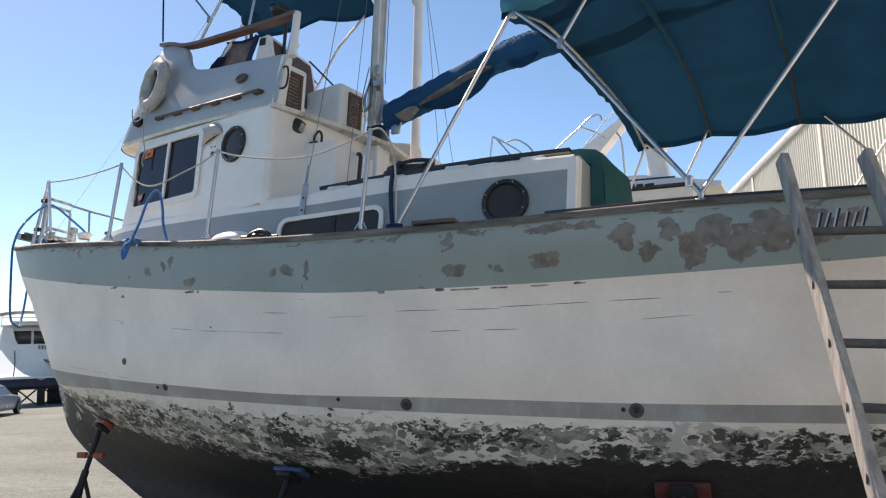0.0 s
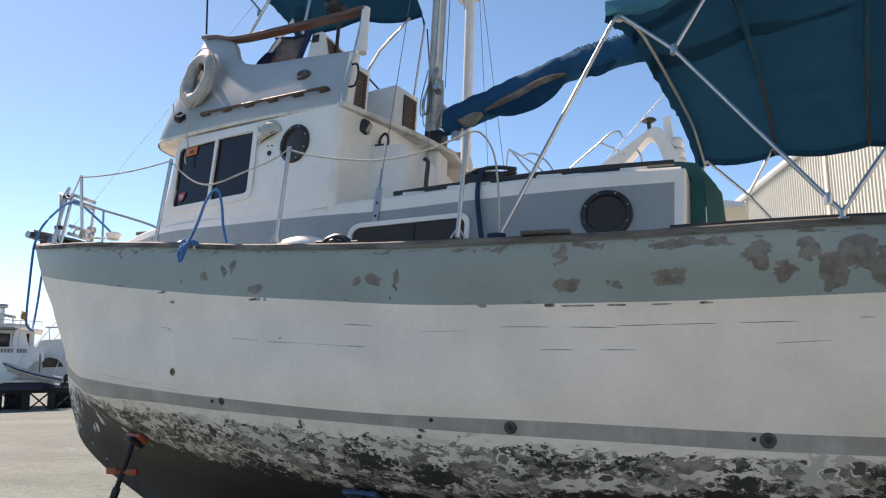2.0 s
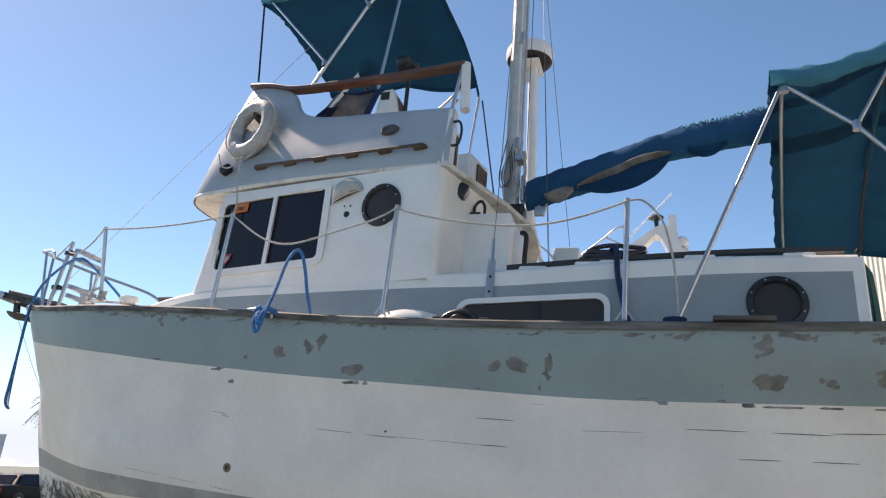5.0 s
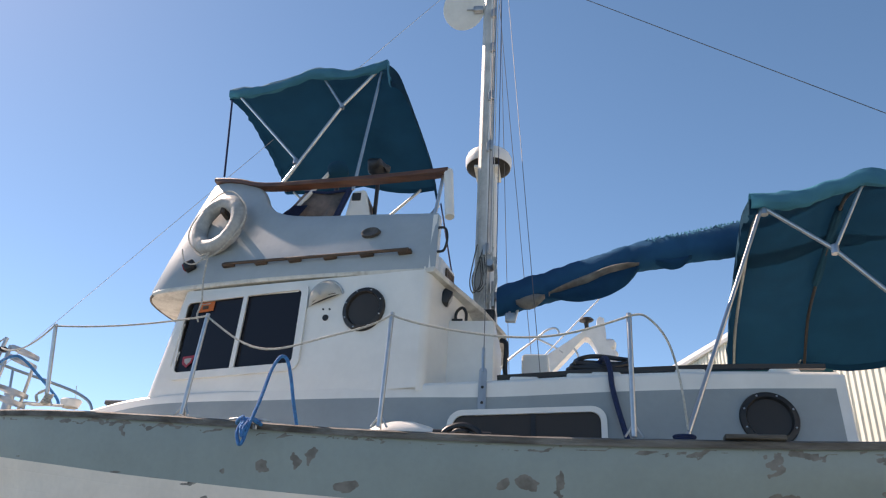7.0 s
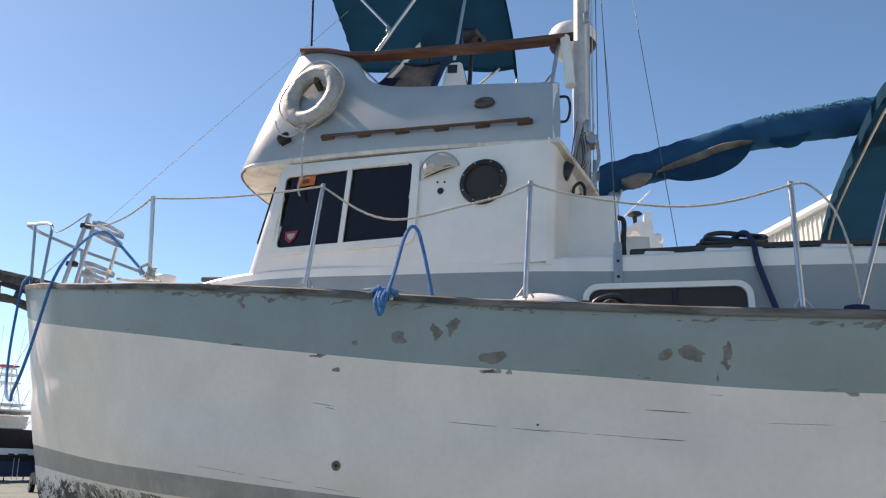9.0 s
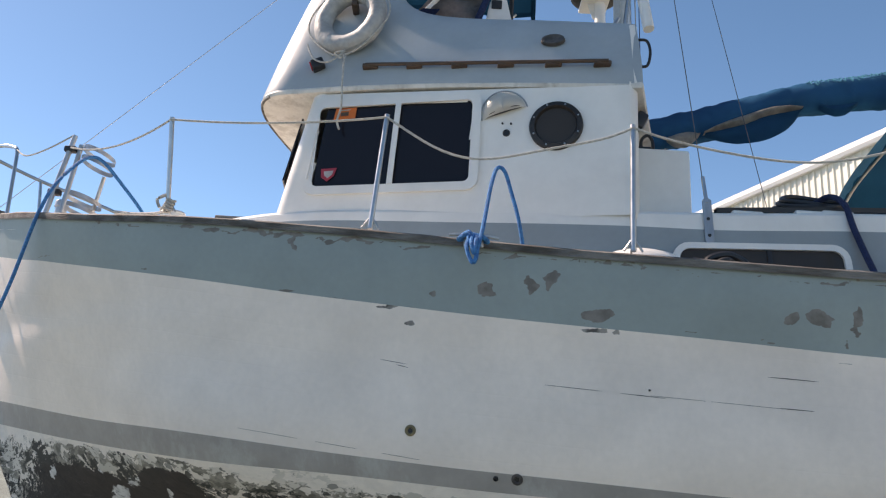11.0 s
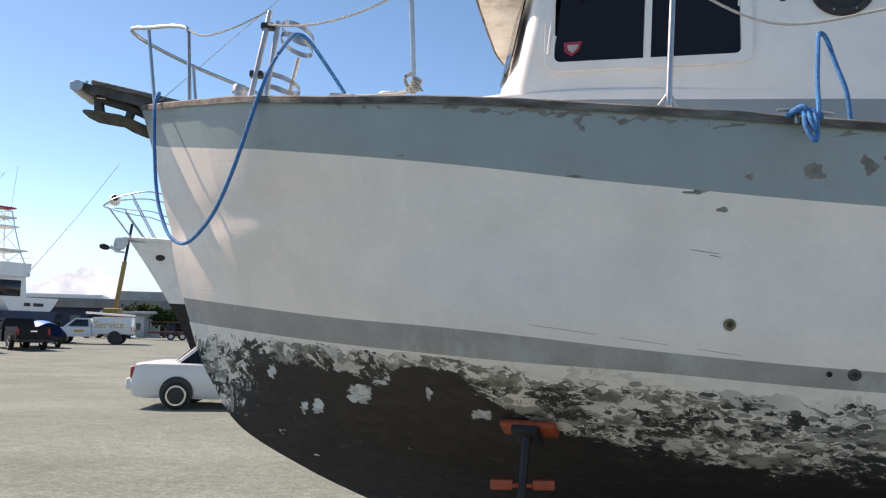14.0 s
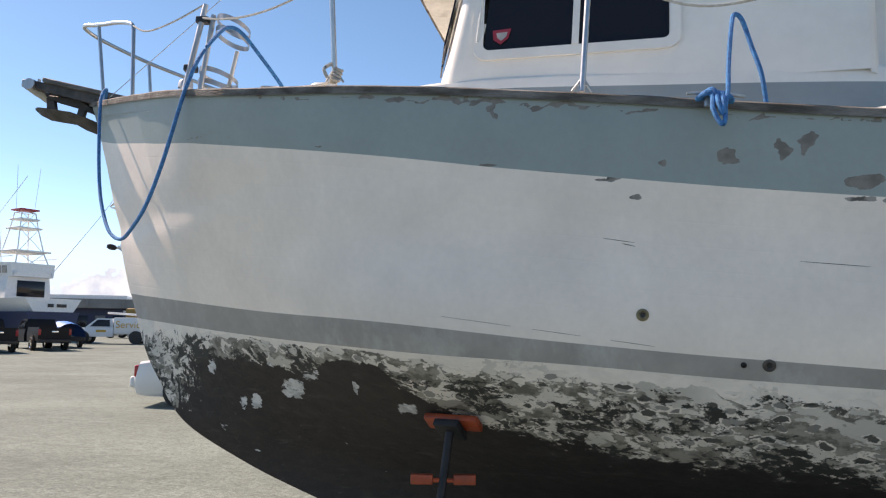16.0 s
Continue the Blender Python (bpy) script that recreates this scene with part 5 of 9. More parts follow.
# ---- canvas tops on bent-tube frames ----
def canopy(name, label, grid_pts, skirt, roll, crease_seed=0.0, front=0.05):
    """grid_pts[i][j]: rows from the front bow to the aft one, points from port to starboard; the cloth sags between bows."""
    bm = B()
    m = 6
    rows = []
    for i in range(len(grid_pts) - 1):
        for k in range(m):
            t = k / m
            row = []
            for a, b in zip(grid_pts[i], grid_pts[i + 1]):
                p = Vector(a).lerp(Vector(b), t)
                p.z -= 0.05 * math.sin(math.pi * t)
                row.append(p)
            rows.append(curve_pts(row, 6))
    rows.append(curve_pts(grid_pts[-1], 6))
    for row in rows:
        for p in row:
            p.z += 0.010 * noise.noise(Vector((p.x * 5, p.y * 3, crease_seed))) + 0.006 * noise.noise(Vector((p.x * 14, p.y * 9, crease_seed)))
    vs = grid(bm, rows)
    # skirt hanging at all four edges, with a wavy hem
    edge = [r[0] for r in vs] + vs[-1][1:] + [r[-1] for r in vs[-2::-1]] + vs[0][-2:0:-1]
    low = []
    leading = set(vs[0])
    for q, v in enumerate(edge):
        ahead = v in leading
        wave = 1 + (0.35 if ahead else 0.12) * noise.noise(Vector((q * (0.55 if ahead else 0.25), 3, crease_seed)))
        curl = 0.25 * front * noise.noise(Vector((q * 0.8, 9, crease_seed))) - 0.1 * front if ahead else 0.003 * math.sin(q * 0.9)
        low.append(bm.verts.new(v.co + Vector((curl, 0.003 * math.cos(q * 0.8), -(front if ahead else skirt) * wave))))
    for q in range(len(edge)):
        r = (q + 1) % len(edge)
        bm.faces.new((edge[q], edge[r], low[r], low[q]))
    bmesh.ops.solidify(bm, geom=list(bm.faces), thickness=0.0025)
    cloth = part(name, bm, TEAL, None, label)
    # the bunched hem along the port edge, bleached by the sun
    bm = B()
    line = curve_pts([Vector(row[0]) for row in rows], 3)
    seg = 12
    skin = []
    for q, p in enumerate(line):
        rr = roll * (1 + 0.35 * noise.noise(Vector((p.x * 3.5, 1, crease_seed))))
        ring = []
        for k in range(seg):
            a = 2 * math.pi * k / seg
            f = 1 + 0.35 * noise.noise(Vector((p.x * 11, math.cos(a), math.sin(a) + crease_seed)))
            ring.append(p + Vector((0, -0.008 + 0.75 * rr * f * math.cos(a), rr * f * math.sin(a) - 0.3 * roll)))
        skin.append(ring)
    grid(bm, skin, close_u=True)
    part("bunched_hem", bm, TEALFADED, cloth, "sun-bleached teal hem")
    return cloth


def aft_bimini():
    top = thing("bimini_top", BOAT, "teal canvas sun awning over the aft deck on steel tubes", "awning", "canvas awnings")
    def across(xp, xs, zp, zs, crown):
        out = []
        for k in range(7):
            f = k / 6
            out.append((xp + (xs - xp) * f, -1.42 + 2.87 * f, zp + (zs - zp) * f + crown * (1 - (2 * f - 1) ** 4)))
        return out
    c = canopy("canopy", "teal canvas with a drooping hem", [across(1.62, 1.95, 4.05, 3.99, 0.20), across(2.32, 2.63, 4.20, 4.02, 0.27), across(3.15, 3.4, 4.26, 4.04, 0.3), across(4.0, 4.2, 4.24, 4.03, 0.28), across(4.75, 4.9, 4.15, 4.0, 0.2)], 0.06, 0.058, crease_seed=1.0, front=0.115)
    c.parent = top
    def both(name, pts, r=0.0125, n=0):
        rod(name, pts, r, STEEL, top, seg=10, smooth_n=n)
        rod(name, [(p[0] + 0.33, 0.02 - p[1] - (0.12 if p[2] < 3 else 0.0), p[2] - (0.05 if p[2] > 3.3 else 0.0)) for p in pts], r, STEEL, top, seg=10, smooth_n=n)
    both("main_bow", [(2.91, -1.63, 2.52), (2.05, -1.475, 3.655), (1.69, -1.41, 4.0)], 0.0135)
    both("aft_bow", [(2.91, -1.63, 2.52), (3.65, -1.42, 3.65), (4.0, -1.40, 4.17)], 0.0135)
    both("front_strut", [(1.06, -1.76, 2.43), (1.69, -1.41, 4.0)], 0.0128)
    both("secondary_bow", [(2.05, -1.475, 3.655), (2.32, -1.41, 4.17)])
    both("secondary_bow", [(3.65, -1.42, 3.65), (3.15, -1.41, 4.22)])
    # inner steel bows take dark bronze: their dark reflection is put into the colour
    for xp, xs, zp, zs, cr in ((1.69, 2.0, 4.0, 3.95, 0.21), (2.32, 2.63, 4.17, 4.0, 0.27), (3.15, 3.4, 4.23, 4.02, 0.29), (4.0, 4.2, 4.2, 4.0, 0.27)):
        rod("cross_bow", [(a, b, z - 0.03) for a, b, z in across(xp, xs, zp, zs, cr)], 0.0135, BRONZE if xp > 2 else STEEL, top, smooth_n=5)
    # canvas sleeves sewn round the cross bows
    for xp, xs, zp, zs, cr in ((2.32, 2.63, 4.17, 4.0, 0.27), (3.15, 3.4, 4.23, 4.02, 0.29), (4.0, 4.2, 4.2, 4.0, 0.27)):
        pts = curve_pts([(a, b, z - 0.022) for a, b, z in across(xp, xs, zp, zs, cr)], 5)
        bm = B()
        tube(bm, pts[7:20], 0.03, 8, taper=lambda t: 0.9 + 0.2 * math.sin(9 * t))
        part("sleeve", bm, TEAL, c)
    for p in ((2.05, -1.475, 3.655), (1.70, -1.41, 3.97), (2.85, -1.62, 2.6)):
        bm = B()
        lathe(bm, [(0, 0.03), (0.02, 0.03), (0.024, 0.015), (0.024, -0.03), (0, -0.03)], Matrix.Translation(p), 12)
        part("joint", bm, STEEL, top)
    for p in ((2.91, -1.63, 2.47), (1.06, -1.77, 2.40)):
        bm = B()
        lathe(bm, [(0, 0.05), (0.018, 0.05), (0.02, 0.02), (0.05, 0.012), (0.055, 0.0), (0, 0)], Matrix.Translation(p), 14)
        part("deck_socket", bm, STEEL, top)
    return top


aft_bimini()


def fly_bimini():
    top = thing("bimini_top", BOAT, "teal canvas sun awning over the flybridge on steel tubes", "awning", "canvas awnings")
    def across(xp, xs, zp, zs, crown):
        return [(xp + (xs - xp) * k / 6, -0.72 + 1.66 * k / 6, zp + (zs - zp) * k / 6 + crown * (1 - (k / 3 - 1) ** 4)) for k in range(7)]
    c = canopy("canopy", "teal canvas with a drooping hem", [across(-2.42, -2.46, 5.70, 5.74, 0.12), across(-1.7, -1.62, 5.88, 5.80, 0.17), across(-1.03, -0.86, 5.94, 5.72, 0.2), across(-0.98, -0.82, 5.74, 5.60, 0.22)], 0.05, 0.05, crease_seed=5.0, front=0.07)
    c.parent = top
    def r(name, pts, rad=0.0125, m=STEEL):
        rod(name, pts, rad, m, top, seg=10)
    r("main_bow", [(-1.81, -0.72, 4.72), (-1.39, -0.72, 5.50), (-1.13, -0.71, 5.86)], 0.0145)
    r("front_bow", [(-1.71, -0.72, 4.96), (-2.34, -0.72, 5.67)])
    r("aft_strut", [(-1.18, -0.78, 4.62), (-1.08, -0.71, 5.86)])
    r("secondary_bow", [(-1.39, -0.72, 5.50), (-1.6, -0.70, 5.84)])
    r("main_bow", [(-1.75, 0.98, 4.72), (-1.35, 0.95, 5.35), (-1.0, 0.93, 5.68)], 0.0145)
    r("front_bow", [(-1.6, 0.96, 4.95), (-2.38, 0.93, 5.7)])
    r("aft_strut", [(-0.98, 0.98, 3.95), (-0.82, 0.93, 5.55)], 0.0135)
    r("strap", [(-2.40, -0.72, 5.62), (-2.34, -0.68, 4.85)], 0.009, ROPEN)
    r("strap", [(-0.78, 0.92, 5.5), (-0.45, 0.6, 3.9)], 0.008, ROPEN)
    r("brace", [(-0.93, 0.95, 4.45), (-1.4, 0.5, 5.0)], 0.01, BRONZE)
    for p in ((-1.39, -0.72, 5.50), (-1.72, -0.72, 4.95)):
        bm = B()
        lathe(bm, [(0, 0.025), (0.018, 0.025), (0.021, 0.01), (0.021, -0.025), (0, -0.025)], Matrix.Translation(p), 12)
        part("joint", bm, STEEL, top)


fly_bimini()


# ---- on the flybridge ----
def fly_fittings():
    # helm console, its open-fronted box shown by a dark flat sheet
    con = thing("helm_console", BOAT, "white helm console with a dark sheet as its shaded open front on the flybridge", "console")
    bm = B()
    prism(bm, [(-1.42, -0.48, 3.9), (-1.285, -0.48, 4.775), (-1.265, -0.48, 4.80), (-1.17, -0.48, 4.81), (-0.95, -0.48, 3.9)], (0, 0.72, 0))
    bmesh.ops.bevel(bm, geom=list(bm.edges), offset=0.012, segments=2, affect="EDGES")
    part("body", bm, HOUSE, con)
    # dark teak sheet on the closed body, coloured for the shaded inside of the box
    bm = B()
    dx = lambda z: -1.17 + 0.22 * (4.81 - z) / 0.91 + 0.004
    prism(bm, [(dx(4.76), -0.43, 4.76), (dx(4.76), 0.19, 4.76), (dx(4.2), 0.19, 4.2), (dx(4.2), -0.43, 4.2)], (0.004, 0, 0.001))
    part("opening_shade_sheet", bm, TEAKDARK, con)
    bm = B()
    box(bm, (-1.275, -0.487, 4.70), (-1.2, -0.4805, 4.775), 0.004)
    part("switch_plate", bm, BRONZE, con)
    # plastic screen folded on its frame
    ws = thing("wind_screen", BOAT, "smoky plastic wind screen with dark navy hems on the flybridge", "windscreen")
    bm = B()
    quad = [Vector(p) for p in ((-2.0, -0.46, 4.42), (-1.70, -0.45, 4.81), (-1.30, -0.47, 4.80), (-1.44, -0.48, 4.38))]
    rows = []
    for i in range(9):
        t = i / 8
        rows.append([quad[0].lerp(quad[1], t).lerp(quad[3].lerp(quad[2], t), k / 8) + Vector((0, 0.03 * noise.noise(Vector((t * 5, k * 0.7, 2))), 0)) for k in range(9)])
    grid(bm, rows)
    bmesh.ops.solidify(bm, geom=list(bm.faces), thickness=0.003)
    part("sheet", bm, PLASTIC, ws)
    rod("hem", [(-1.30, -0.49, 4.81), (-1.37, -0.5, 4.58), (-1.44, -0.5, 4.38)], 0.026, ROPEN, ws)
    rod("hem", [(-1.70, -0.46, 4.82), (-1.5, -0.47, 4.79), (-1.30, -0.48, 4.81)], 0.012, ROPEN, ws)
    rod("frame_tube", [(-1.86, -0.46, 4.5), (-1.48, -0.46, 5.04)], 0.018, HOUSE, ws)
    bm = B()
    grid(bm, [[Vector((-1.92 + 0.16 * t + 0.12 * s, -0.5, 4.46 + 0.20 * t + 0.05 * noise.noise(Vector((s * 5, t * 3, 0))))) for s in (0, 0.5, 1)] for t in (0, 0.5, 1)])
    bmesh.ops.solidify(bm, geom=list(bm.faces), thickness=0.006)
    part("flap", bm, ROPEN, ws)
    # folded covers heaped on the seats
    for cc, s, seed in (((-1.43, -0.42, 5.02), (0.095, 0.13, 0.07), 1), ((-1.09, -0.42, 5.06), (0.10, 0.13, 0.06), 2)):
        bm = B()
        bmesh.ops.create_icosphere(bm, subdivisions=3, radius=1, matrix=Matrix.Translation(cc) @ Matrix.Diagonal((*s, 1)))
        for v in bm.verts:
            v.co += 0.06 * Vector((noise.noise(v.co * 9), noise.noise(v.co * 9 + Vector((5, 0, 0))), noise.noise(v.co * 9 + Vector((0, 7, 0)))))
        loose("seat_cover", bm, TEAL if seed == 1 else BLACK, "crumpled teal canvas cover on a flybridge seat" if seed == 1 else "crumpled black cover on a flybridge seat", "cover", "seat covers")
    for x, y in ((-1.44, -0.42), (-1.12, -0.30)):
        rod("seat_post", [(x, y, 3.85), (x, y, 5.0)], 0.018, BRONZE, boat)
    bm = B()
    tube(bm, [(-0.55, -0.98, 4.18), (-0.46, -0.93, 4.36)], 0.012, 8)
    part("rod_holder", bm, STEEL, boat)


fly_fittings()


def life_ring():
    nrm = Vector((-0.40, -1, 0.06)).normalized()
    c = Vector((-2.215, -0.835, 4.295))
    m = Matrix.Translation(c) @ nrm.to_track_quat("Z", "Y").to_matrix().to_4x4()
    ring = thing("life_ring", BOAT, "scuffed white life ring hung on the flybridge coaming", "life ring")
    bm = B()
    R, r = 0.20, 0.066
    lathe(bm, [(R + r * math.cos(a), r * 0.85 * math.sin(a)) for a in [2 * math.pi * k / 16 for k in range(17)]], m, 56)
    for v in bm.verts:
        v.co += 0.004 * noise.noise(v.co * 14) * nrm
    body = part("ring", bm, RINGW, ring)
    for a0 in (45, 135, 225, 315):
        bm = B()
        a = radians(a0)
        cc = m @ Vector((R * math.cos(a), R * math.sin(a), 0))
        t = (m.to_3x3() @ Vector((-math.sin(a), math.cos(a), 0))).normalized()
        u = (m.to_3x3() @ Vector((math.cos(a), math.sin(a), 0))).normalized()
        rows = [[cc + t * s + (r + 0.003) * (math.cos(q) * u + 0.86 * math.sin(q) * nrm) for q in [2 * math.pi * k / 16 for k in range(16)]] for s in (-0.02, 0.02)]
        grid(bm, rows, close_u=True)
        part("band", bm, RINGW, ring)
    # grab line and the tail that hangs below
    bm = B()
    pts = [m @ Vector(((R + r + 0.02 + 0.015 * math.cos(4 * a)) * math.cos(a), (R + r + 0.02 + 0.015 * math.cos(4 * a)) * math.sin(a), 0.02)) for a in [2 * math.pi * k / 48 for k in range(48)]]
    tube(bm, pts, 0.006, 6, closed=True)
    part("grab_line", bm, ROPEW, ring)
    bm = B()
    b0 = m @ Vector((0.02, -R - r - 0.01, 0.03))
    tube(bm, curve_pts([b0, b0 + Vector((-0.06, -0.01, -0.03)), b0 + Vector((-0.02, -0.01, -0.06)), b0 + Vector((0.0, -0.02, -0.05)), b0 + Vector((0.01, -0.03, -0.25)), (b0.x + 0.015, ph_y(b0.x) - 0.05, 3.62), (b0.x - 0.0, ph_y(b0.x) - 0.05, 3.52), (b0.x + 0.02, ph_y(b0.x) - 0.05, 3.46)], 6), 0.007, 6)
    tube(bm, curve_pts([b0, b0 + Vector((-0.1, 0.0, -0.09)), b0 + Vector((-0.2, 0.02, -0.06)), b0 + Vector((-0.26, 0.05, 0.06))], 6), 0.006, 6)
    part("tail", bm, ROPEW, ring)
    # peg that carries it
    bm = B()
    p0 = m @ Vector((0.02, R - r - 0.01, 0.0))
    box(bm, (p0.x - 0.02, p0.y - 0.03, p0.z - 0.03), (p0.x + 0.02, p0.y + 0.1, p0.z + 0.02), 0.006)
    part("peg", bm, TEAKDARK, ring)


life_ring()


def house_fittings():
    # clamshell vent, the shade in its mouth put in as a black plate
    vm = Matrix.Translation(wall_pt(-1.18, 3.53, 0.0)) @ Matrix.Rotation(radians(-13.5), 4, "Z") @ Matrix.Rotation(radians(-16), 4, "Y")
    bm = B()
    rows = []
    for i in range(11):
        b = i / 10 * math.pi / 2
        row = []
        for k in range(17):
            a = math.pi * k / 16
            rr = 0.13 * math.sin(b)
            row.append(vm @ Vector((rr * math.cos(a), -0.085 * math.cos(b) * (0.35 + 0.65 * math.sin(a) ** 0.5) - 0.002, rr * math.sin(a) * 1.1)))
        rows.append(row)
    grid(bm, rows)
    bmesh.ops.solidify(bm, geom=list(bm.faces), thickness=0.006)
    vent = part("clamshell_vent", bm, HOUSE, house, "white clamshell vent")
    # black plate across the bottom, standing in for the shade inside the shell
    bm = B()
    prism(bm, [vm @ Vector((0.112 * math.cos(math.pi * k / 12), -0.003 - 0.05 * math.sin(math.pi * k / 12), 0.008)) for k in range(13)], (0, 0, 0.003))
    part("mouth_shade", bm, BLACK, vent)
    rod("rim", [vm @ Vector((0.142 * math.cos(math.pi * k / 16), -0.004, 0.156 * math.sin(math.pi * k / 16))) for k in range(17)], 0.0045, GALV, vent, seg=6)
    for x, z, r in ((-1.165, 3.40, 0.021), (-1.19, 3.465, 0.006), (-1.14, 3.46, 0.006)):
        bm = B()
        lathe(bm, [(0, 0.004), (r * 0.8, 0.004), (r, 0.008), (r * 1.1, 0.0)], Matrix.Translation(wall_pt(x, z, 0.001)) @ Vector((-0.24, -1, 0)).to_track_quat("Z", "Y").to_matrix().to_4x4(), 14)
        part("fitting", bm, BLACK, house)
    # side light
    bm = B()
    p = Vector((-2.39, fly_side_y(-2.39, 3.95) - 0.03, 3.95))
    box(bm, (-0.045, -0.05, -0.035), (0.04, 0.03, 0.035), 0.012, 2, Matrix.Translation(p) @ Matrix.Rotation(radians(-25), 4, "Y"))
    sl = part("side_light", bm, BLACK, fly, "black navigation light")
    bm = B()
    box(bm, (-0.052, -0.045, -0.025), (-0.044, 0.0, 0.025), 0.004, 2, Matrix.Translation(p) @ Matrix.Rotation(radians(-25), 4, "Y"))
    part("lens", bm, REDLENS, sl)
    # flood light on the aft wall
    bm = B()
    m = Matrix.Translation((-0.38, -0.99, 3.59)) @ Matrix.Rotation(radians(12), 4, "Z") @ Matrix.Rotation(radians(25), 4, "Y")
    box(bm, (-0.01, -0.05, -0.055), (0.06, 0.06, 0.055), 0.014, 2, m)
    fl = part("flood_light", bm, BLACK, house, "small dark flood light")
    bm = B()
    box(bm, (0.061, -0.035, -0.035), (0.068, 0.045, 0.035), 0.004, 2, m)
    part("lens", bm, GALV, fl)
    # stickers on the window
    def flat(name, mtl, pts, label, out):
        bm = B()
        prism(bm, [wall_pt(x, z, out) for x, z in pts], (0, -0.002, 0))
        return part(name, bm, mtl, house, label)
    flat("orange_sticker", ORANGESIGN, ((-2.245, 3.55), (-2.105, 3.555), (-2.10, 3.63), (-2.235, 3.628)), "orange notice sticker with unreadable print", 0.004)
    flat("print_bar", TEAKDARK, ((-2.20, 3.572), (-2.15, 3.574), (-2.15, 3.60), (-2.20, 3.598)), "", 0.007)
    flat("print_bar", RINGW, ((-2.21, 3.61), (-2.14, 3.612), (-2.14, 3.618), (-2.21, 3.616)), "", 0.007)
    flat("shield_sticker", CRIMSON, ((-2.24, 3.125), (-2.20, 3.16), (-2.185, 3.215), (-2.285, 3.21), (-2.28, 3.155)), "crimson and white shield sticker", 0.004)
    flat("shield_centre", RINGW, ((-2.238, 3.145), (-2.21, 3.17), (-2.205, 3.195), (-2.265, 3.192), (-2.26, 3.165)), "", 0.007)
    # white step box behind the house, with its cable loop
    bm = B()
    box(bm, (-0.44, -0.9, 2.88), (-0.02, -0.3, 3.455), 0.02, 2, None)
    stp = part("step_box", bm, HOUSE, boat, "white box behind the pilothouse")
    rod("cable_loop", [(-0.3, -0.82, 3.46), (-0.3, -0.82, 3.54), (-0.26, -0.82, 3.58), (-0.23, -0.82, 3.54), (-0.23, -0.82, 3.46)], 0.011, BLACK, stp, smooth_n=5)
    rod("hose", [(0.0, -0.6, 3.42), (0.04, -0.62, 3.38), (0.035, -0.62, 3.2), (0.05, -0.64, 3.0)], 0.018, BLACK, stp, smooth_n=5)
    rod("bar", [(-0.42, -0.85, 3.475), (-0.25, -0.85, 3.475)], 0.009, BLACK, stp)


house_fittings()


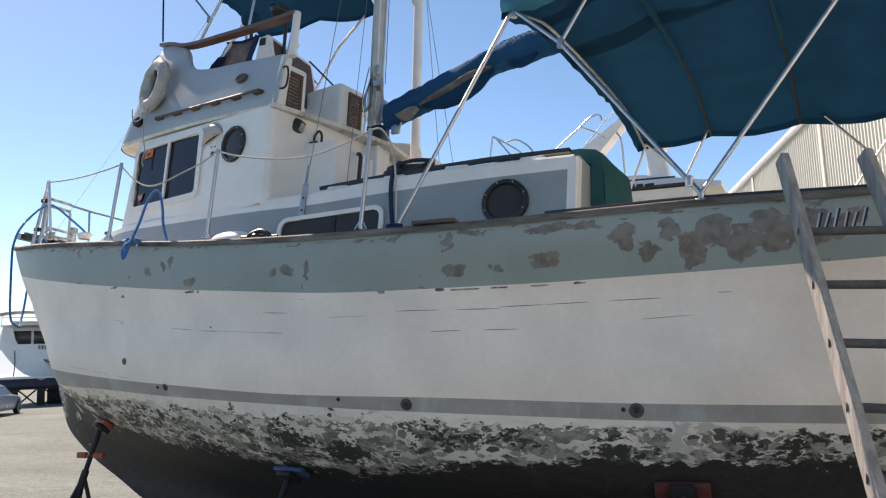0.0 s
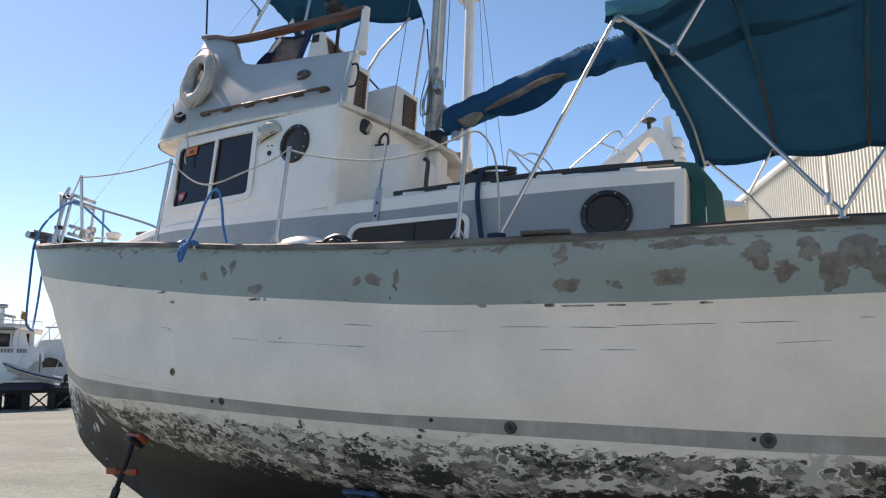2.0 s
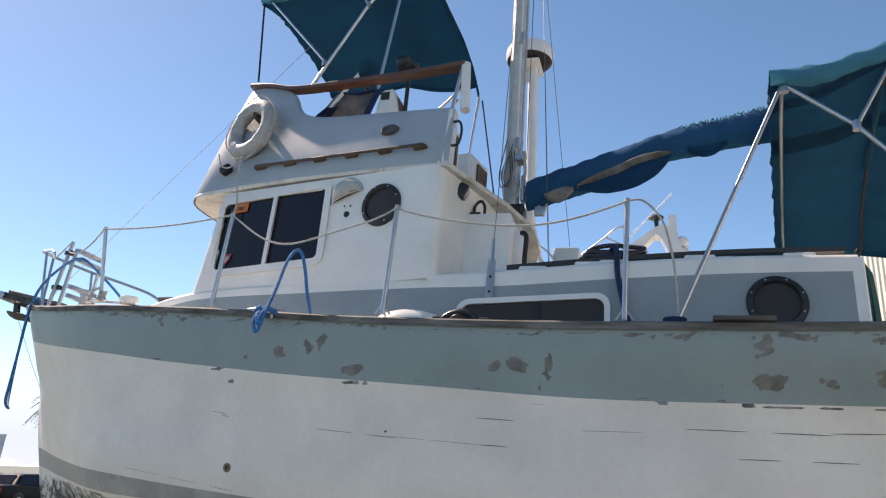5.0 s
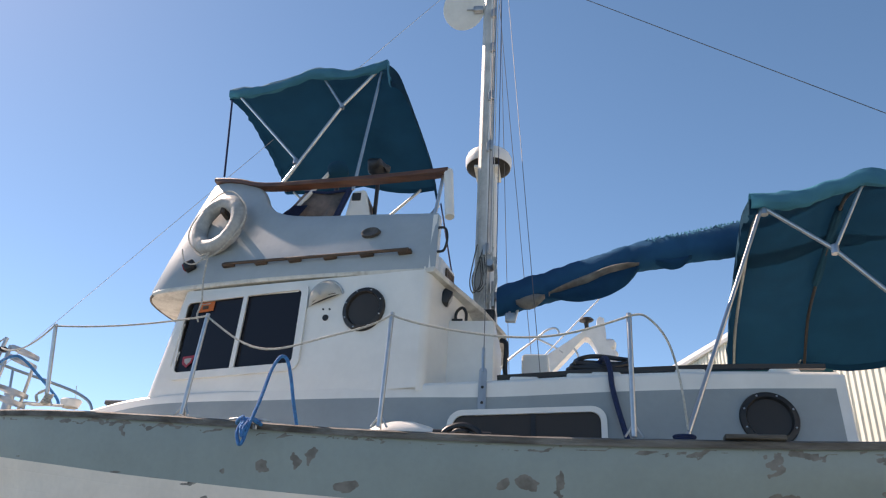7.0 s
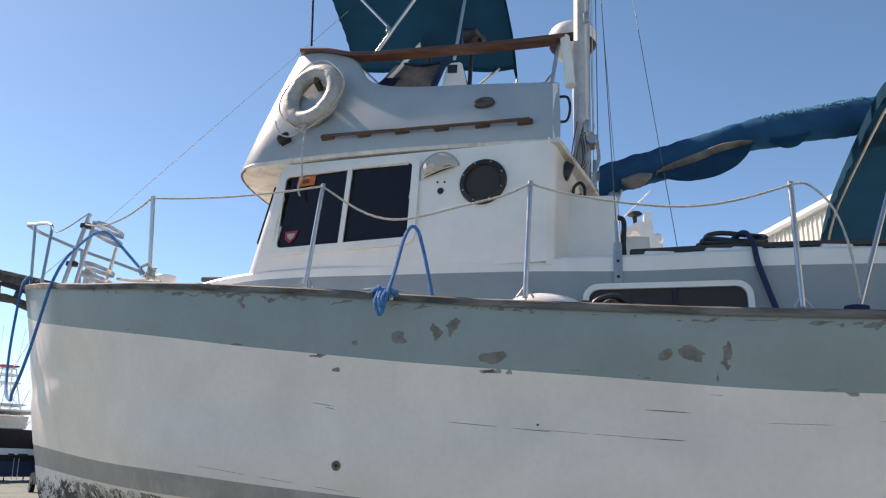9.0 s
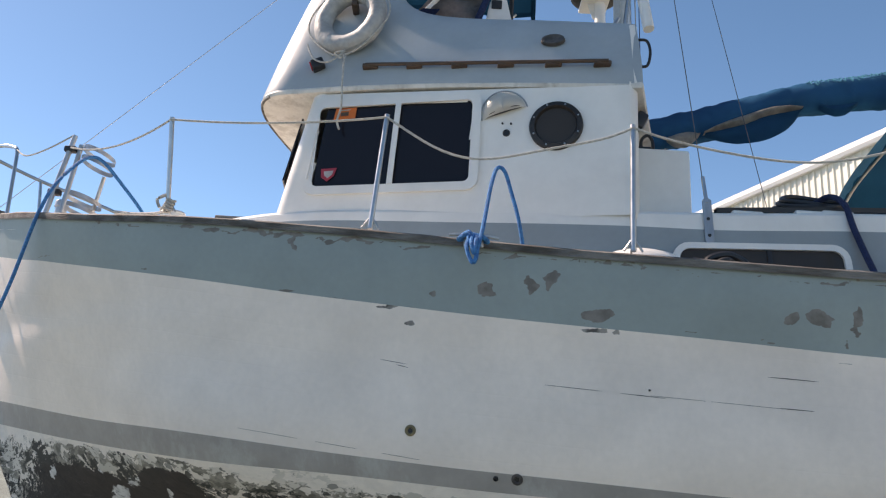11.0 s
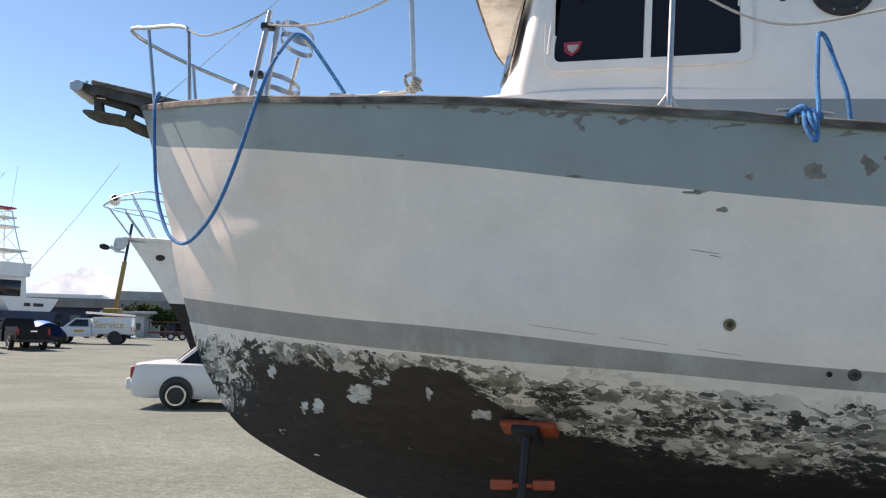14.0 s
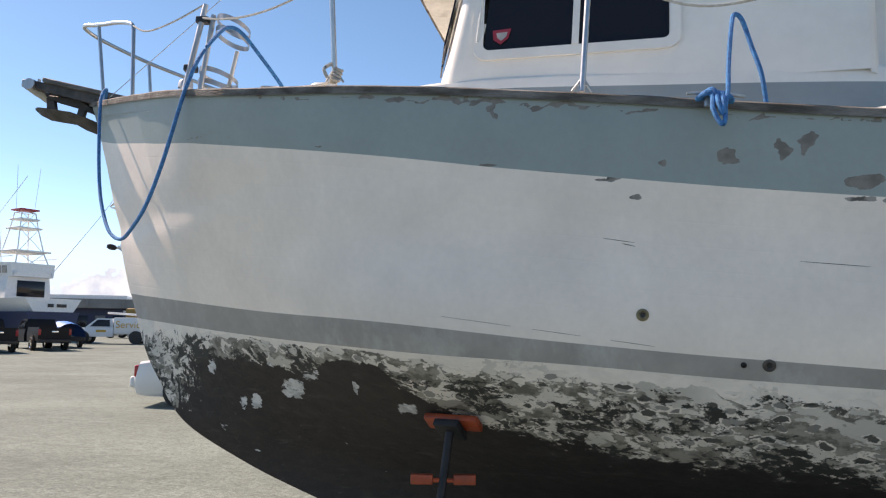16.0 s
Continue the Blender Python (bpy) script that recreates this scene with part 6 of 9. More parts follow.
# ---- along the trunk roof and deck ----
def deck_fittings():
    # dark grab rail with pale chocks
    bm = B()
    pts = [(0.03, trunk_y(0.03, 2.95) + 0.09, 2.955), (0.7, trunk_y(0.7, 2.95) + 0.09, 2.995), (1.4, trunk_y(1.4, 3) + 0.09, 3.035), (2.0, trunk_y(2, 3) + 0.09, 3.06)]
    rr = resample(pts, 24)
    grid(bm, [[p + Vector((0, a, b)) for p in rr] for a, b in ((-0.022, -0.015), (-0.026, 0.012), (0.022, 0.016), (0.026, -0.012), (-0.022, -0.015))])
    gr = part("grab_rail", bm, BLACK, boat, "long black grab rail")
    for x in (0.2, 0.55, 0.7, 1.2, 1.75):
        y = trunk_y(x, 2.95) + 0.07
        z = crv(x, TRUNKTOP) + 0.02
        bm = B()
        box(bm, (x - 0.09, y - 0.02, z), (x + 0.09, y + 0.05, z + 0.035), 0.015, 3)
        part("chock", bm, HOUSE, gr)
    # hose coil on the roof, its far side propped up
    bm = B()
    for k in range(3):
        pts = [(0.67 + (0.20 - 0.012 * k) * math.cos(a) + 0.012 * k, -0.93 + (0.17 - 0.01 * k) * math.sin(a), 3.085 + 0.03 * k + (0.07 + 0.008 * k) * math.sin(a) + 0.006 * math.sin(3 * a + k)) for a in [2 * math.pi * j / 40 for j in range(40)]]
        tube(bm, pts, 0.016, 8, closed=True)
    loose("hose_coil", bm, BLACK, "coiled dark hose lying on the cabin roof", "hose")
    bm = B()
    pts = [(0.68 + 0.165 * math.cos(a), -0.93 + 0.14 * math.sin(a), 3.075 + 0.05 * math.sin(a)) for a in [2 * math.pi * j / 40 for j in range(40)]]
    tube(bm, pts, 0.013, 8, closed=True)
    loose("shore_cable", bm, GALV, "grey shore cable coiled with a hose on the roof", "cable")
    bm = B()
    tube(bm, curve_pts([(0.66, -1.0, 3.1), (0.70, -1.12, 3.1), (0.72, -1.235, 3.0), (0.73, -1.28, 2.85), (0.77, -1.32, 2.65), (0.82, -1.36, 2.45), (0.86, -1.4, 2.34)], 6), 0.017, 8)
    loose("blue_strap", bm, ROPEN, "dark blue rope hanging down the cabin side", "rope")
    # teal companionway cover at the aft end
    bm = B()
    rows = []
    for k in range(13):
        f = k / 12
        y = -0.84 + 0.92 * f
        top = 3.15 - 0.02 * f
        bulge = 0.10 + 0.10 * math.sin(math.pi * min(1, f * 1.2)) ** 0.7
        rows.append([(1.2, y - 0.06, top - 0.07), (1.6, y - 0.04, top - 0.03), (2.0, y, top), (2.08 + bulge * 0.4, y, top - 0.02), (2.08 + bulge * 0.85, y, top - 0.12), (2.08 + bulge, y, 2.75), (2.08 + bulge, y, 2.5), (2.08 + bulge * 0.98, y, 2.34)])
    rows = [[Vector(p) + 0.012 * Vector((noise.noise(Vector(p) * 5), noise.noise(Vector(p) * 4), noise.noise(Vector(p) * 6))) for p in row] for row in rows]
    grid(bm, rows)
    side = [Vector((1.2, -0.9, 3.08)), Vector((1.6, -0.88, 3.12)), Vector((2.0, -0.845, 3.15)), Vector((2.12, -0.845, 3.13)), Vector((2.165, -0.845, 3.03)), Vector((2.18, -0.845, 2.34)), Vector((2.08, -0.845, 2.34)), Vector((2.08, -0.845, 3.03)), Vector((1.2, -0.9, 3.03))]
    prism(bm, side, (0, 0.012, 0))
    loose("companionway_cover", bm, TEALGREEN, "faded green-teal canvas cover over the companionway", "cover")
    # low white cowl and black cleat beside it
    bm = B()
    lathe(bm, [(0, 0.115), (0.08, 0.11), (0.16, 0.085), (0.215, 0.045), (0.235, 0.0), (0.23, -0.06)], Matrix.Translation((-0.47, -1.5, 2.45)) @ Matrix.Diagonal((1.05, 0.62, 1, 1)), 36)
    part("deck_vent", bm, HOUSE, boat, "low white deck vent")
    bm = B()
    tube(bm, curve_pts([(-0.22, -1.66, 2.45), (-0.18, -1.66, 2.49), (-0.1, -1.66, 2.51), (-0.03, -1.66, 2.48), (0.0, -1.66, 2.44)], 6), 0.02, 8)
    tube(bm, [(-0.27, -1.66, 2.475), (0.05, -1.66, 2.465)], 0.012, 8)
    tube(bm, curve_pts([(-0.2, -1.62, 2.44), (-0.12, -1.7, 2.47), (-0.04, -1.62, 2.44)], 6), 0.016, 8)
    part("mooring_cleat", bm, BLACK, boat, "black mooring cleat")
    # forward mooring cleat with its blue line
    bm = B()
    tube(bm, curve_pts([(-1.46, -1.655, 2.525), (-1.40, -1.655, 2.53), (-1.28, -1.66, 2.526), (-1.215, -1.66, 2.518)], 5), 0.009, 8, taper=lambda t: 0.7 + 1.2 * t * (1 - t))
    for x in (-1.375, -1.30):
        tube(bm, [(x, -1.655, 2.47), (x, -1.655, 2.525)], 0.012, 8)
    part("mooring_cleat", bm, GALV, boat, "grey metal mooring cleat")
    bm = B()
    for k, (xa, xb) in enumerate(((-1.41, -1.27), (-1.40, -1.28), (-1.385, -1.29))):
        tube(bm, curve_pts([(xa, -1.645, 2.505 + 0.01 * k), (xa + 0.02, -1.685 - 0.006 * k, 2.515 + 0.008 * k), ((xa + xb) / 2, -1.69 - 0.006 * k, 2.52 - 0.012 * k), (xb - 0.02, -1.685, 2.508 + 0.006 * k), (xb, -1.645, 2.5 + 0.01 * k), ((xa + xb) / 2, -1.63, 2.53)], 5, closed=True), 0.011, 7, closed=True)
    tube(bm, curve_pts([(-1.375, -1.66, 2.53), (-1.364, -1.70, 2.50), (-1.372, -1.725, 2.44), (-1.355, -1.735, 2.385), (-1.338, -1.74, 2.362), (-1.325, -1.735, 2.385), (-1.318, -1.72, 2.45), (-1.303, -1.71, 2.52), (-1.285, -1.67, 2.66), (-1.262, -1.64, 2.83), (-1.235, -1.60, 2.925), (-1.195, -1.585, 2.91), (-1.155, -1.58, 2.79), (-1.119, -1.59, 2.658), (-1.09, -1.56, 2.53), (-1.08, -1.54, 2.47)], 8), 0.0105, 8)
    tube(bm, curve_pts([(-1.345, -1.69, 2.52), (-1.35, -1.73, 2.46), (-1.335, -1.735, 2.41), (-1.33, -1.735, 2.46), (-1.325, -1.7, 2.51)], 6), 0.0105, 7)
    loose("mooring_line", bm, ROPEB, "bright blue rope made fast on a cleat and looped upwards", "rope")
    # hatch board on the foredeck trunk
    bm = B()
    box(bm, (-2.98, -0.55, 2.93), (-2.72, -0.1, 2.965), 0.01)
    part("hatch_board", bm, WOODCAP, boat, "grey teak hatch board")
    bm = B()
    lathe(bm, [(0, 0.06), (0.06, 0.06), (0.065, 0.05), (0.05, 0.0)], Matrix.Translation((-3.25, -0.55, 2.9)) @ Matrix.Diagonal((1.3, 1, 1, 1)), 20)
    part("deck_vent", bm, HOUSE, boat)
    # wooden pad and gate on the rail
    bm = B()
    p = hull_point(1.32, sheer(1.32))
    box(bm, (1.23, p.y - 0.03, p.z + 0.035), (1.52, p.y + 0.05, p.z + 0.06), 0.006)
    part("rail_pad", bm, WOODCAP, boat)
    bm = B()
    p = hull_point(2.6, sheer(2.6))
    tube(bm, [hull_point(2.05 + 0.1 * k, sheer(2.05 + 0.1 * k) + 0.045, out=-0.03) for k in range(20)], 0.014, 8)
    part("rail_tube", bm, BLACK, boat)
    # blue lashing at the strut foot
    bm = B()
    for k in range(3):
        tube(bm, [(1.05 + (0.04 + 0.006 * k) * math.cos(a), -1.77 + 0.032 * math.sin(a), 2.415 + 0.012 * k) for a in [2 * math.pi * j / 14 for j in range(14)]], 0.009, 6, closed=True)
    loose("lashing", bm, ROPEN, "dark blue lashing round an awning foot", "rope")


deck_fittings()


# ---- bow ----
def bow_fittings():
    # bow rail
    pul = rod("bow_rail", [(-4.72, 0.06, 3.585), (-4.755, 0.08, 3.63), (-4.9, 0.19, 3.69), (-5.13, 0.37, 3.755), (-5.29, 0.48, 3.80), (-5.325, 0.58, 3.81), (-5.24, 0.70, 3.78), (-4.95, 0.86, 3.69), (-4.6, 1.0, 3.60), (-4.3, 1.08, 3.50), (-4.15, 1.1, 3.36), (-4.1, 1.1, 3.0)], 0.0145, STEEL, boat, "stainless bow rail", smooth_n=6, seg=10)
    rod("post", [(-4.72, 0.06, 3.59), (-4.62, -0.03, 3.03)], 0.0135, STEEL, pul)
    rod("post", [(-5.13, 0.37, 3.755), (-4.985, 0.345, 3.08)], 0.0135, STEEL, pul)
    rod("post", [(-4.95, 0.86, 3.69), (-4.83, 0.84, 3.03)], 0.0135, STEEL, pul)
    # bowsprit planks with the roller at their end
    spr = None
    for k in range(3):
        y0 = 0.36 + 0.10 * k
        bm = B()
        prism(bm, [(-4.75, y0, 3.16), (-5.50, y0 + 0.03, 3.315 + 0.004 * k), (-5.50, y0 + 0.12, 3.315 + 0.004 * k), (-4.75, y0 + 0.09, 3.16)], (0, 0, 0.035))
        bmesh.ops.bevel(bm, geom=list(bm.edges), offset=0.006, segments=1, affect="EDGES")
        q = part("plank" if spr else "bowsprit", bm, WOODCAP, spr or boat, "" if spr else "weathered grey bowsprit planks")
        spr = spr or q
    bm = B()
    prism(bm, [(-5.02, 0.40, 3.235), (-5.60, 0.42, 3.335), (-5.60, 0.42, 3.29), (-5.40, 0.42, 3.235), (-5.0, 0.40, 3.14)], (0, 0.03, 0))
    prism(bm, [(-5.02, 0.60, 3.235), (-5.60, 0.62, 3.335), (-5.60, 0.62, 3.29), (-5.40, 0.62, 3.235), (-5.0, 0.60, 3.14)], (0, 0.03, 0))
    part("cheek", bm, GALVDARK, spr)
    bm = B()
    tube(bm, [(-5.60, 0.40, 3.30), (-5.60, 0.67, 3.30)], 0.042, 14)
    box(bm, (-5.67, 0.42, 3.285), (-5.57, 0.64, 3.345), 0.014)
    tube(bm, [(-5.585, 0.5, 3.34), (-5.585, 0.5, 3.375)], 0.012, 8)
    part("roller", bm, GALV, spr)
    anchor = thing("anchor", BOAT, "rusty galvanised plough anchor stowed under the bowsprit", "anchor")
    bm = B()
    prism(bm, [(-5.53, 0.515, 3.265), (-5.30, 0.515, 3.245), (-5.11, 0.515, 3.155), (-5.11, 0.515, 3.11), (-5.30, 0.515, 3.19), (-5.47, 0.515, 3.225), (-5.52, 0.515, 3.23)], (0, 0.045, 0))
    bmesh.ops.bevel(bm, geom=list(bm.edges), offset=0.008, segments=1, affect="EDGES")
    part("shank", bm, GALVDARK, anchor)
    for s in (-1, 1):
        bm = B()
        rows = []
        for x, zt, zb, w in ((-5.60, 3.165, 3.15, 0.008), (-5.55, 3.155, 3.11, 0.05), (-5.47, 3.135, 3.075, 0.09), (-5.38, 3.115, 3.062, 0.12), (-5.28, 3.10, 3.05, 0.13), (-5.2, 3.08, 3.01, 0.11), (-5.10, 3.05, 2.975, 0.05), (-5.06, 3.03, 2.98, 0.02)):
            rows.append([(x, 0.54 + s * 0.004, zb), (x, 0.54 + s * w * 0.6, (zt + zb) / 2 - 0.004), (x, 0.54 + s * w, zt), (x + 0.006, 0.54 + s * (w - 0.012), zt + 0.004), (x + 0.006, 0.54 + s * w * 0.5, (zt + zb) / 2 + 0.014), (x + 0.006, 0.54 + s * 0.002, zb + 0.02)])
        grid(bm, [[Vector(p) for p in r] for r in rows], close_u=True)
        part("fluke", bm, GALVDARK, anchor)
    for outline in ([(-5.53, 0.52, 3.25), (-5.46, 0.52, 3.235), (-5.43, 0.52, 3.12), (-5.50, 0.52, 3.10)], [(-5.27, 0.52, 3.22), (-5.21, 0.52, 3.20), (-5.235, 0.52, 3.06), (-5.29, 0.52, 3.07)]):
        bm = B()
        prism(bm, outline, (0, 0.04, 0))
        bmesh.ops.bevel(bm, geom=list(bm.edges), offset=0.008, segments=1, affect="EDGES")
        part("crown", bm, GALVDARK, anchor)
    # white mooring post
    bm = B()
    lathe(bm, [(0, 0.2), (0.045, 0.2), (0.05, 0.185), (0.05, 0.15), (0.04, 0.145), (0.04, -0.05)], Matrix.Translation((-4.37, 0.2, 3.07)), 18)
    part("mooring_post", bm, GALV, boat)
    # boarding cage: tubes with banded hoops, standing on the foredeck
    cage = thing("boarding_ladder", BOAT, "upright aluminium ladder with hoop bands stowed on the foredeck", "ladder")
    for a, b, r in (((-4.10, -0.50, 2.86), (-4.04, -0.458, 3.50), 0.017), ((-4.012, -0.475, 2.88), (-3.985, -0.453, 3.435), 0.016), ((-3.965, -0.17, 2.93), (-3.885, -0.25, 3.30), 0.014)):
        rod("upright", [a, b], r, GALV, cage, seg=10)
    for z, cx, cy, rx in ((3.385, -3.868, -0.41, 0.10), (3.31, -3.868, -0.41, 0.10), (3.10, -3.97, -0.29, 0.12), (3.02, -3.97, -0.29, 0.12)):
        bm = B()
        rows = [[Vector((cx + rx * math.cos(a), cy + 0.13 * math.sin(a), z + dz - 0.03 * math.cos(a))) for a in [2 * math.pi * k / 32 for k in range(32)]] for dz in (-0.016, 0.016)]
        grid(bm, rows, close_u=True)
        bmesh.ops.solidify(bm, geom=list(bm.faces), thickness=0.003)
        part("hoop_band", bm, STEEL, cage)
    for p in ((-4.055, -0.46, 3.396), (-4.09, -0.47, 3.077)):
        bm = B()
        box(bm, (p[0] - 0.03, p[1] - 0.025, p[2] - 0.02), (p[0] + 0.05, p[1] + 0.025, p[2] + 0.02), 0.008)
        part("clamp", bm, BLACK, cage)
    # blue bow line hanging in a loop outside the bow
    bm = B()
    tube(bm, curve_pts([(-3.54, -0.28, 3.0), (-3.57, -0.297, 3.06), (-3.68, -0.42, 3.19), (-3.77, -0.52, 3.285), (-3.832, -0.567, 3.304), (-3.86, -0.67, 3.215), (-3.91, -0.79, 3.01), (-3.955, -0.81, 2.835), (-4.0, -0.775, 2.70), (-4.10, -0.67, 2.42), (-4.21, -0.56, 2.205), (-4.335, -0.43, 2.09), (-4.479, -0.235, 2.064), (-4.595, -0.14, 2.116), (-4.69, -0.056, 2.24), (-4.775, 0.015, 2.424), (-4.845, 0.067, 2.709), (-4.91, 0.125, 3.06), (-4.92, 0.16, 3.15), (-4.93, 0.22, 3.20), (-4.985, 0.33, 3.16)], 8), 0.0115, 8)
    loose("bow_line", bm, ROPEB, "long blue rope hanging in a loop outside the bow", "rope")


bow_fittings()


# ---- hull details ----
def hull_details():
    for x, z, r, mtl in ((-1.586, 1.604, 0.022, BRASSTAN), (-1.066, 1.406, 0.022, GALVDARK), (-1.165, 1.405, 0.010, BRONZE), (1.16, 1.325, 0.030, GALVDARK), (2.51, 1.332, 0.034, GALVDARK), (2.44, 1.335, 0.01, BRONZE), (0.67, 1.345, 0.01, BRONZE), (-0.49, 1.83, 0.004, BRONZE)):
        p = hull_point(x, z)
        t = (hull_point(x + 0.05, z) - hull_point(x - 0.05, z)).normalized()
        up = (hull_point(x, z + 0.05) - hull_point(x, z - 0.05)).normalized()
        nrm = t.cross(up).normalized()
        nrm = nrm if nrm.y < 0 else -nrm
        m = Matrix.Translation(p) @ nrm.to_track_quat("Z", "Y").to_matrix().to_4x4()
        bm = B()
        lathe(bm, [(r * 1.3, -0.004), (r * 1.22, 0.005), (r * 0.8, 0.008), (r * 0.55, 0.003), (r * 0.5, -0.004)], m, 20)
        th = part("through_hull", bm, mtl, hull, "corroded through-hull fitting")
        # black disc on the planking, the shade of the bore painted flat
        bm = B()
        lathe(bm, [(0, 0.001), (r * 0.52, 0.002)], m, 16)
        part("hole_shade", bm, BLACK, th)
    # opened plank seams: shallow slivers along the run of the planks
    seams = [(1.06, 1.89, 1.82, 1.9, 1), (1.68, 1.905, 2.7, 1.955, 1), (1.22, 1.76, 1.91, 1.78, 0.9), (2.49, 1.83, 2.85, 1.86, 0.6), (-0.05, 1.915, 0.35, 1.895, 1), (0.03, 1.775, 0.27, 1.765, 1), (-1.03, 1.845, -0.36, 1.79, 0.6), (-2.507, 1.583, -1.437, 1.459, 0.22), (-1.82, 1.95, -1.55, 1.91, 0.6), (-1.69, 1.92, -1.6, 1.9, 0.8), (2.95, 1.98, 3.08, 1.985, 0.7), (-0.58, 1.81, 0.11, 1.77, 0.25), (0.45, 1.86, 0.95, 1.865, 0.3)]
    rng = random.Random(3)
    for x0, z0, x1, z1, s in seams:
        k = max(1, int((x1 - x0) / 0.3))
        for q in range(k):
            a, b = q / k + rng.uniform(0, 0.3) / k, (q + 1) / k - rng.uniform(0, 0.3) / k
            n = 12
            up, lo = [], []
            for i in range(n + 1):
                t = a + (b - a) * i / n
                x, z = x0 + (x1 - x0) * t, z0 + (z1 - z0) * t
                h = 0.0023 * s * math.sin(math.pi * i / n) ** 0.6 * (0.6 + 0.8 * abs(noise.noise(Vector((x * 22, z, q)))))
                up.append(hull_point(x, z + h + 0.001, out=0.0015))
                lo.append(hull_point(x, z - h * 0.6, out=0.0015))
            bm = B()
            grid(bm, [lo, up])
            part("open_seam", bm, BRONZE, hull)
    # registration mark kept as plain bars: slanted navy strokes with silver edges
    for k in range(6):
        x = 3.47 + 0.043 * k
        z = 2.325 + 0.012 * (k % 3)
        h = (0.05, 0.036, 0.046)[k % 3]
        for q, (dx, w, mtl) in enumerate(((0.0, 0.014, GALV), (0.009, 0.009, ROPEN))):
            bm = B()
            o = [hull_point(x + dx + a, z + c, out=0.003 + 0.002 * q) for a, c in ((0, -h), (w, -h - 0.002), (w + 0.026, h), (0.024, h + 0.003))]
            prism(bm, o, (0, -0.0015, 0))
            part("mark_bar", bm, mtl, hull)


hull_details()


# ---- stands and blocks under the boat ----
def jack_stand(x, z, paint, tilt):
    p = BOAT @ hull_point(x, z, out=0.02)
    up = Vector((hull_point(x, z + 0.1) - hull_point(x, z - 0.1)))
    t = hull_point(x + 0.1, z) - hull_point(x - 0.1, z)
    nrm = BOAT.to_3x3() @ t.cross(up)
    nrm = (nrm if nrm.z < 0 else -nrm).normalized()
    base = Vector((p.x + tilt[0], p.y + tilt[1], 0))
    st = thing("jack_stand", Matrix.Translation(base), "steel tripod jack stand with a %s pad against the hull" % paint[1], "jack stand", "jack stands")
    q = p - base
    m = Matrix.Translation(q) @ (-nrm).to_track_quat("Z", "X").to_matrix().to_4x4()
    bm = B()
    box(bm, (-0.05, -0.15, -0.04), (0.05, 0.15, -0.003), 0.01, 2, m)
    pad = part("pad", bm, paint[0], st)
    bm = B()
    box(bm, (-0.07, -0.07, -0.085), (0.07, 0.07, -0.045), 0.008, 2, m)
    part("pad_plate", bm, STANDBLK, st)
    head = m @ Vector((0, 0, -0.08))
    d = (Vector((0, 0, 0.45)) - head).normalized()
    rod("screw", [head, head + d * 0.42], 0.022, STANDBLK, st, seg=10)
    bm = B()
    tube(bm, [head + d * 0.235 + Vector((-0.13, 0, 0)), head + d * 0.235 + Vector((0.13, 0, 0))], 0.012, 8)
    box(bm, (head.x + d.x * 0.235 - 0.16, head.y + d.y * 0.235 - 0.02, head.z + d.z * 0.235 - 0.02), (head.x + d.x * 0.235 - 0.05, head.y + d.y * 0.235 + 0.02, head.z + d.z * 0.235 + 0.03), 0.008)
    box(bm, (head.x + d.x * 0.235 + 0.05, head.y + d.y * 0.235 - 0.02, head.z + d.z * 0.235 - 0.02), (head.x + d.x * 0.235 + 0.16, head.y + d.y * 0.235 + 0.02, head.z + d.z * 0.235 + 0.03), 0.008)
    part("handle", bm, paint[0], st)
    apex = head + d * 0.36
    rod("column", [apex, apex + d * 0.3], 0.032, paint[2], st, seg=12)
    for a in (20, 140, 260):
        f = Vector((0.36 * math.cos(radians(a)), 0.36 * math.sin(radians(a)), 0.012))
        rod("leg", [apex + d * 0.05, f], 0.018, paint[2], st, seg=8)
        bm = B()
        lathe(bm, [(0, 0.012), (0.04, 0.012), (0.045, 0.0)], Matrix.Translation((f.x, f.y, 0.0)), 12)
        part("foot", bm, paint[2], st)
    for a, b in ((20, 140), (140, 260), (260, 20)):
        rod("brace", [(0.28 * math.cos(radians(a)), 0.28 * math.sin(radians(a)), 0.16), (0.28 * math.cos(radians(b)), 0.28 * math.sin(radians(b)), 0.16)], 0.009, paint[2], st, seg=6)


jack_stand(-2.40, 1.11, (ORANGE, "orange", STANDBLK), (-0.12, -0.28))
jack_stand(0.0, 0.86, (STANDBLUE, "blue", STANDBLUE), (0.0, -0.4))
jack_stand(2.72, 0.92, (STANDRED, "dark red", STANDBLK), (0.02, -0.4))


def keel_blocks():
    for x in (-1.6, 0.6, 2.8, 4.2):
        w = BOAT @ Vector((x, yc(x), 0.17))
        st = thing("keel_block", Matrix.Translation((w.x, w.y, 0)), "stack of timber blocks under the keel", "timber blocks", "keel blocks")
        n = max(1, int(w.z / 0.14))
        h = w.z / n
        for k in range(n):
            bm = B()
            s = (0.14, 0.42) if k % 2 == 0 else (0.3, 0.14)
            box(bm, (-s[0], -s[1], k * h), (s[0], s[1], (k + 1) * h - 0.003), 0.008)
            part("timber", bm, BLOCKW, st)


keel_blocks()


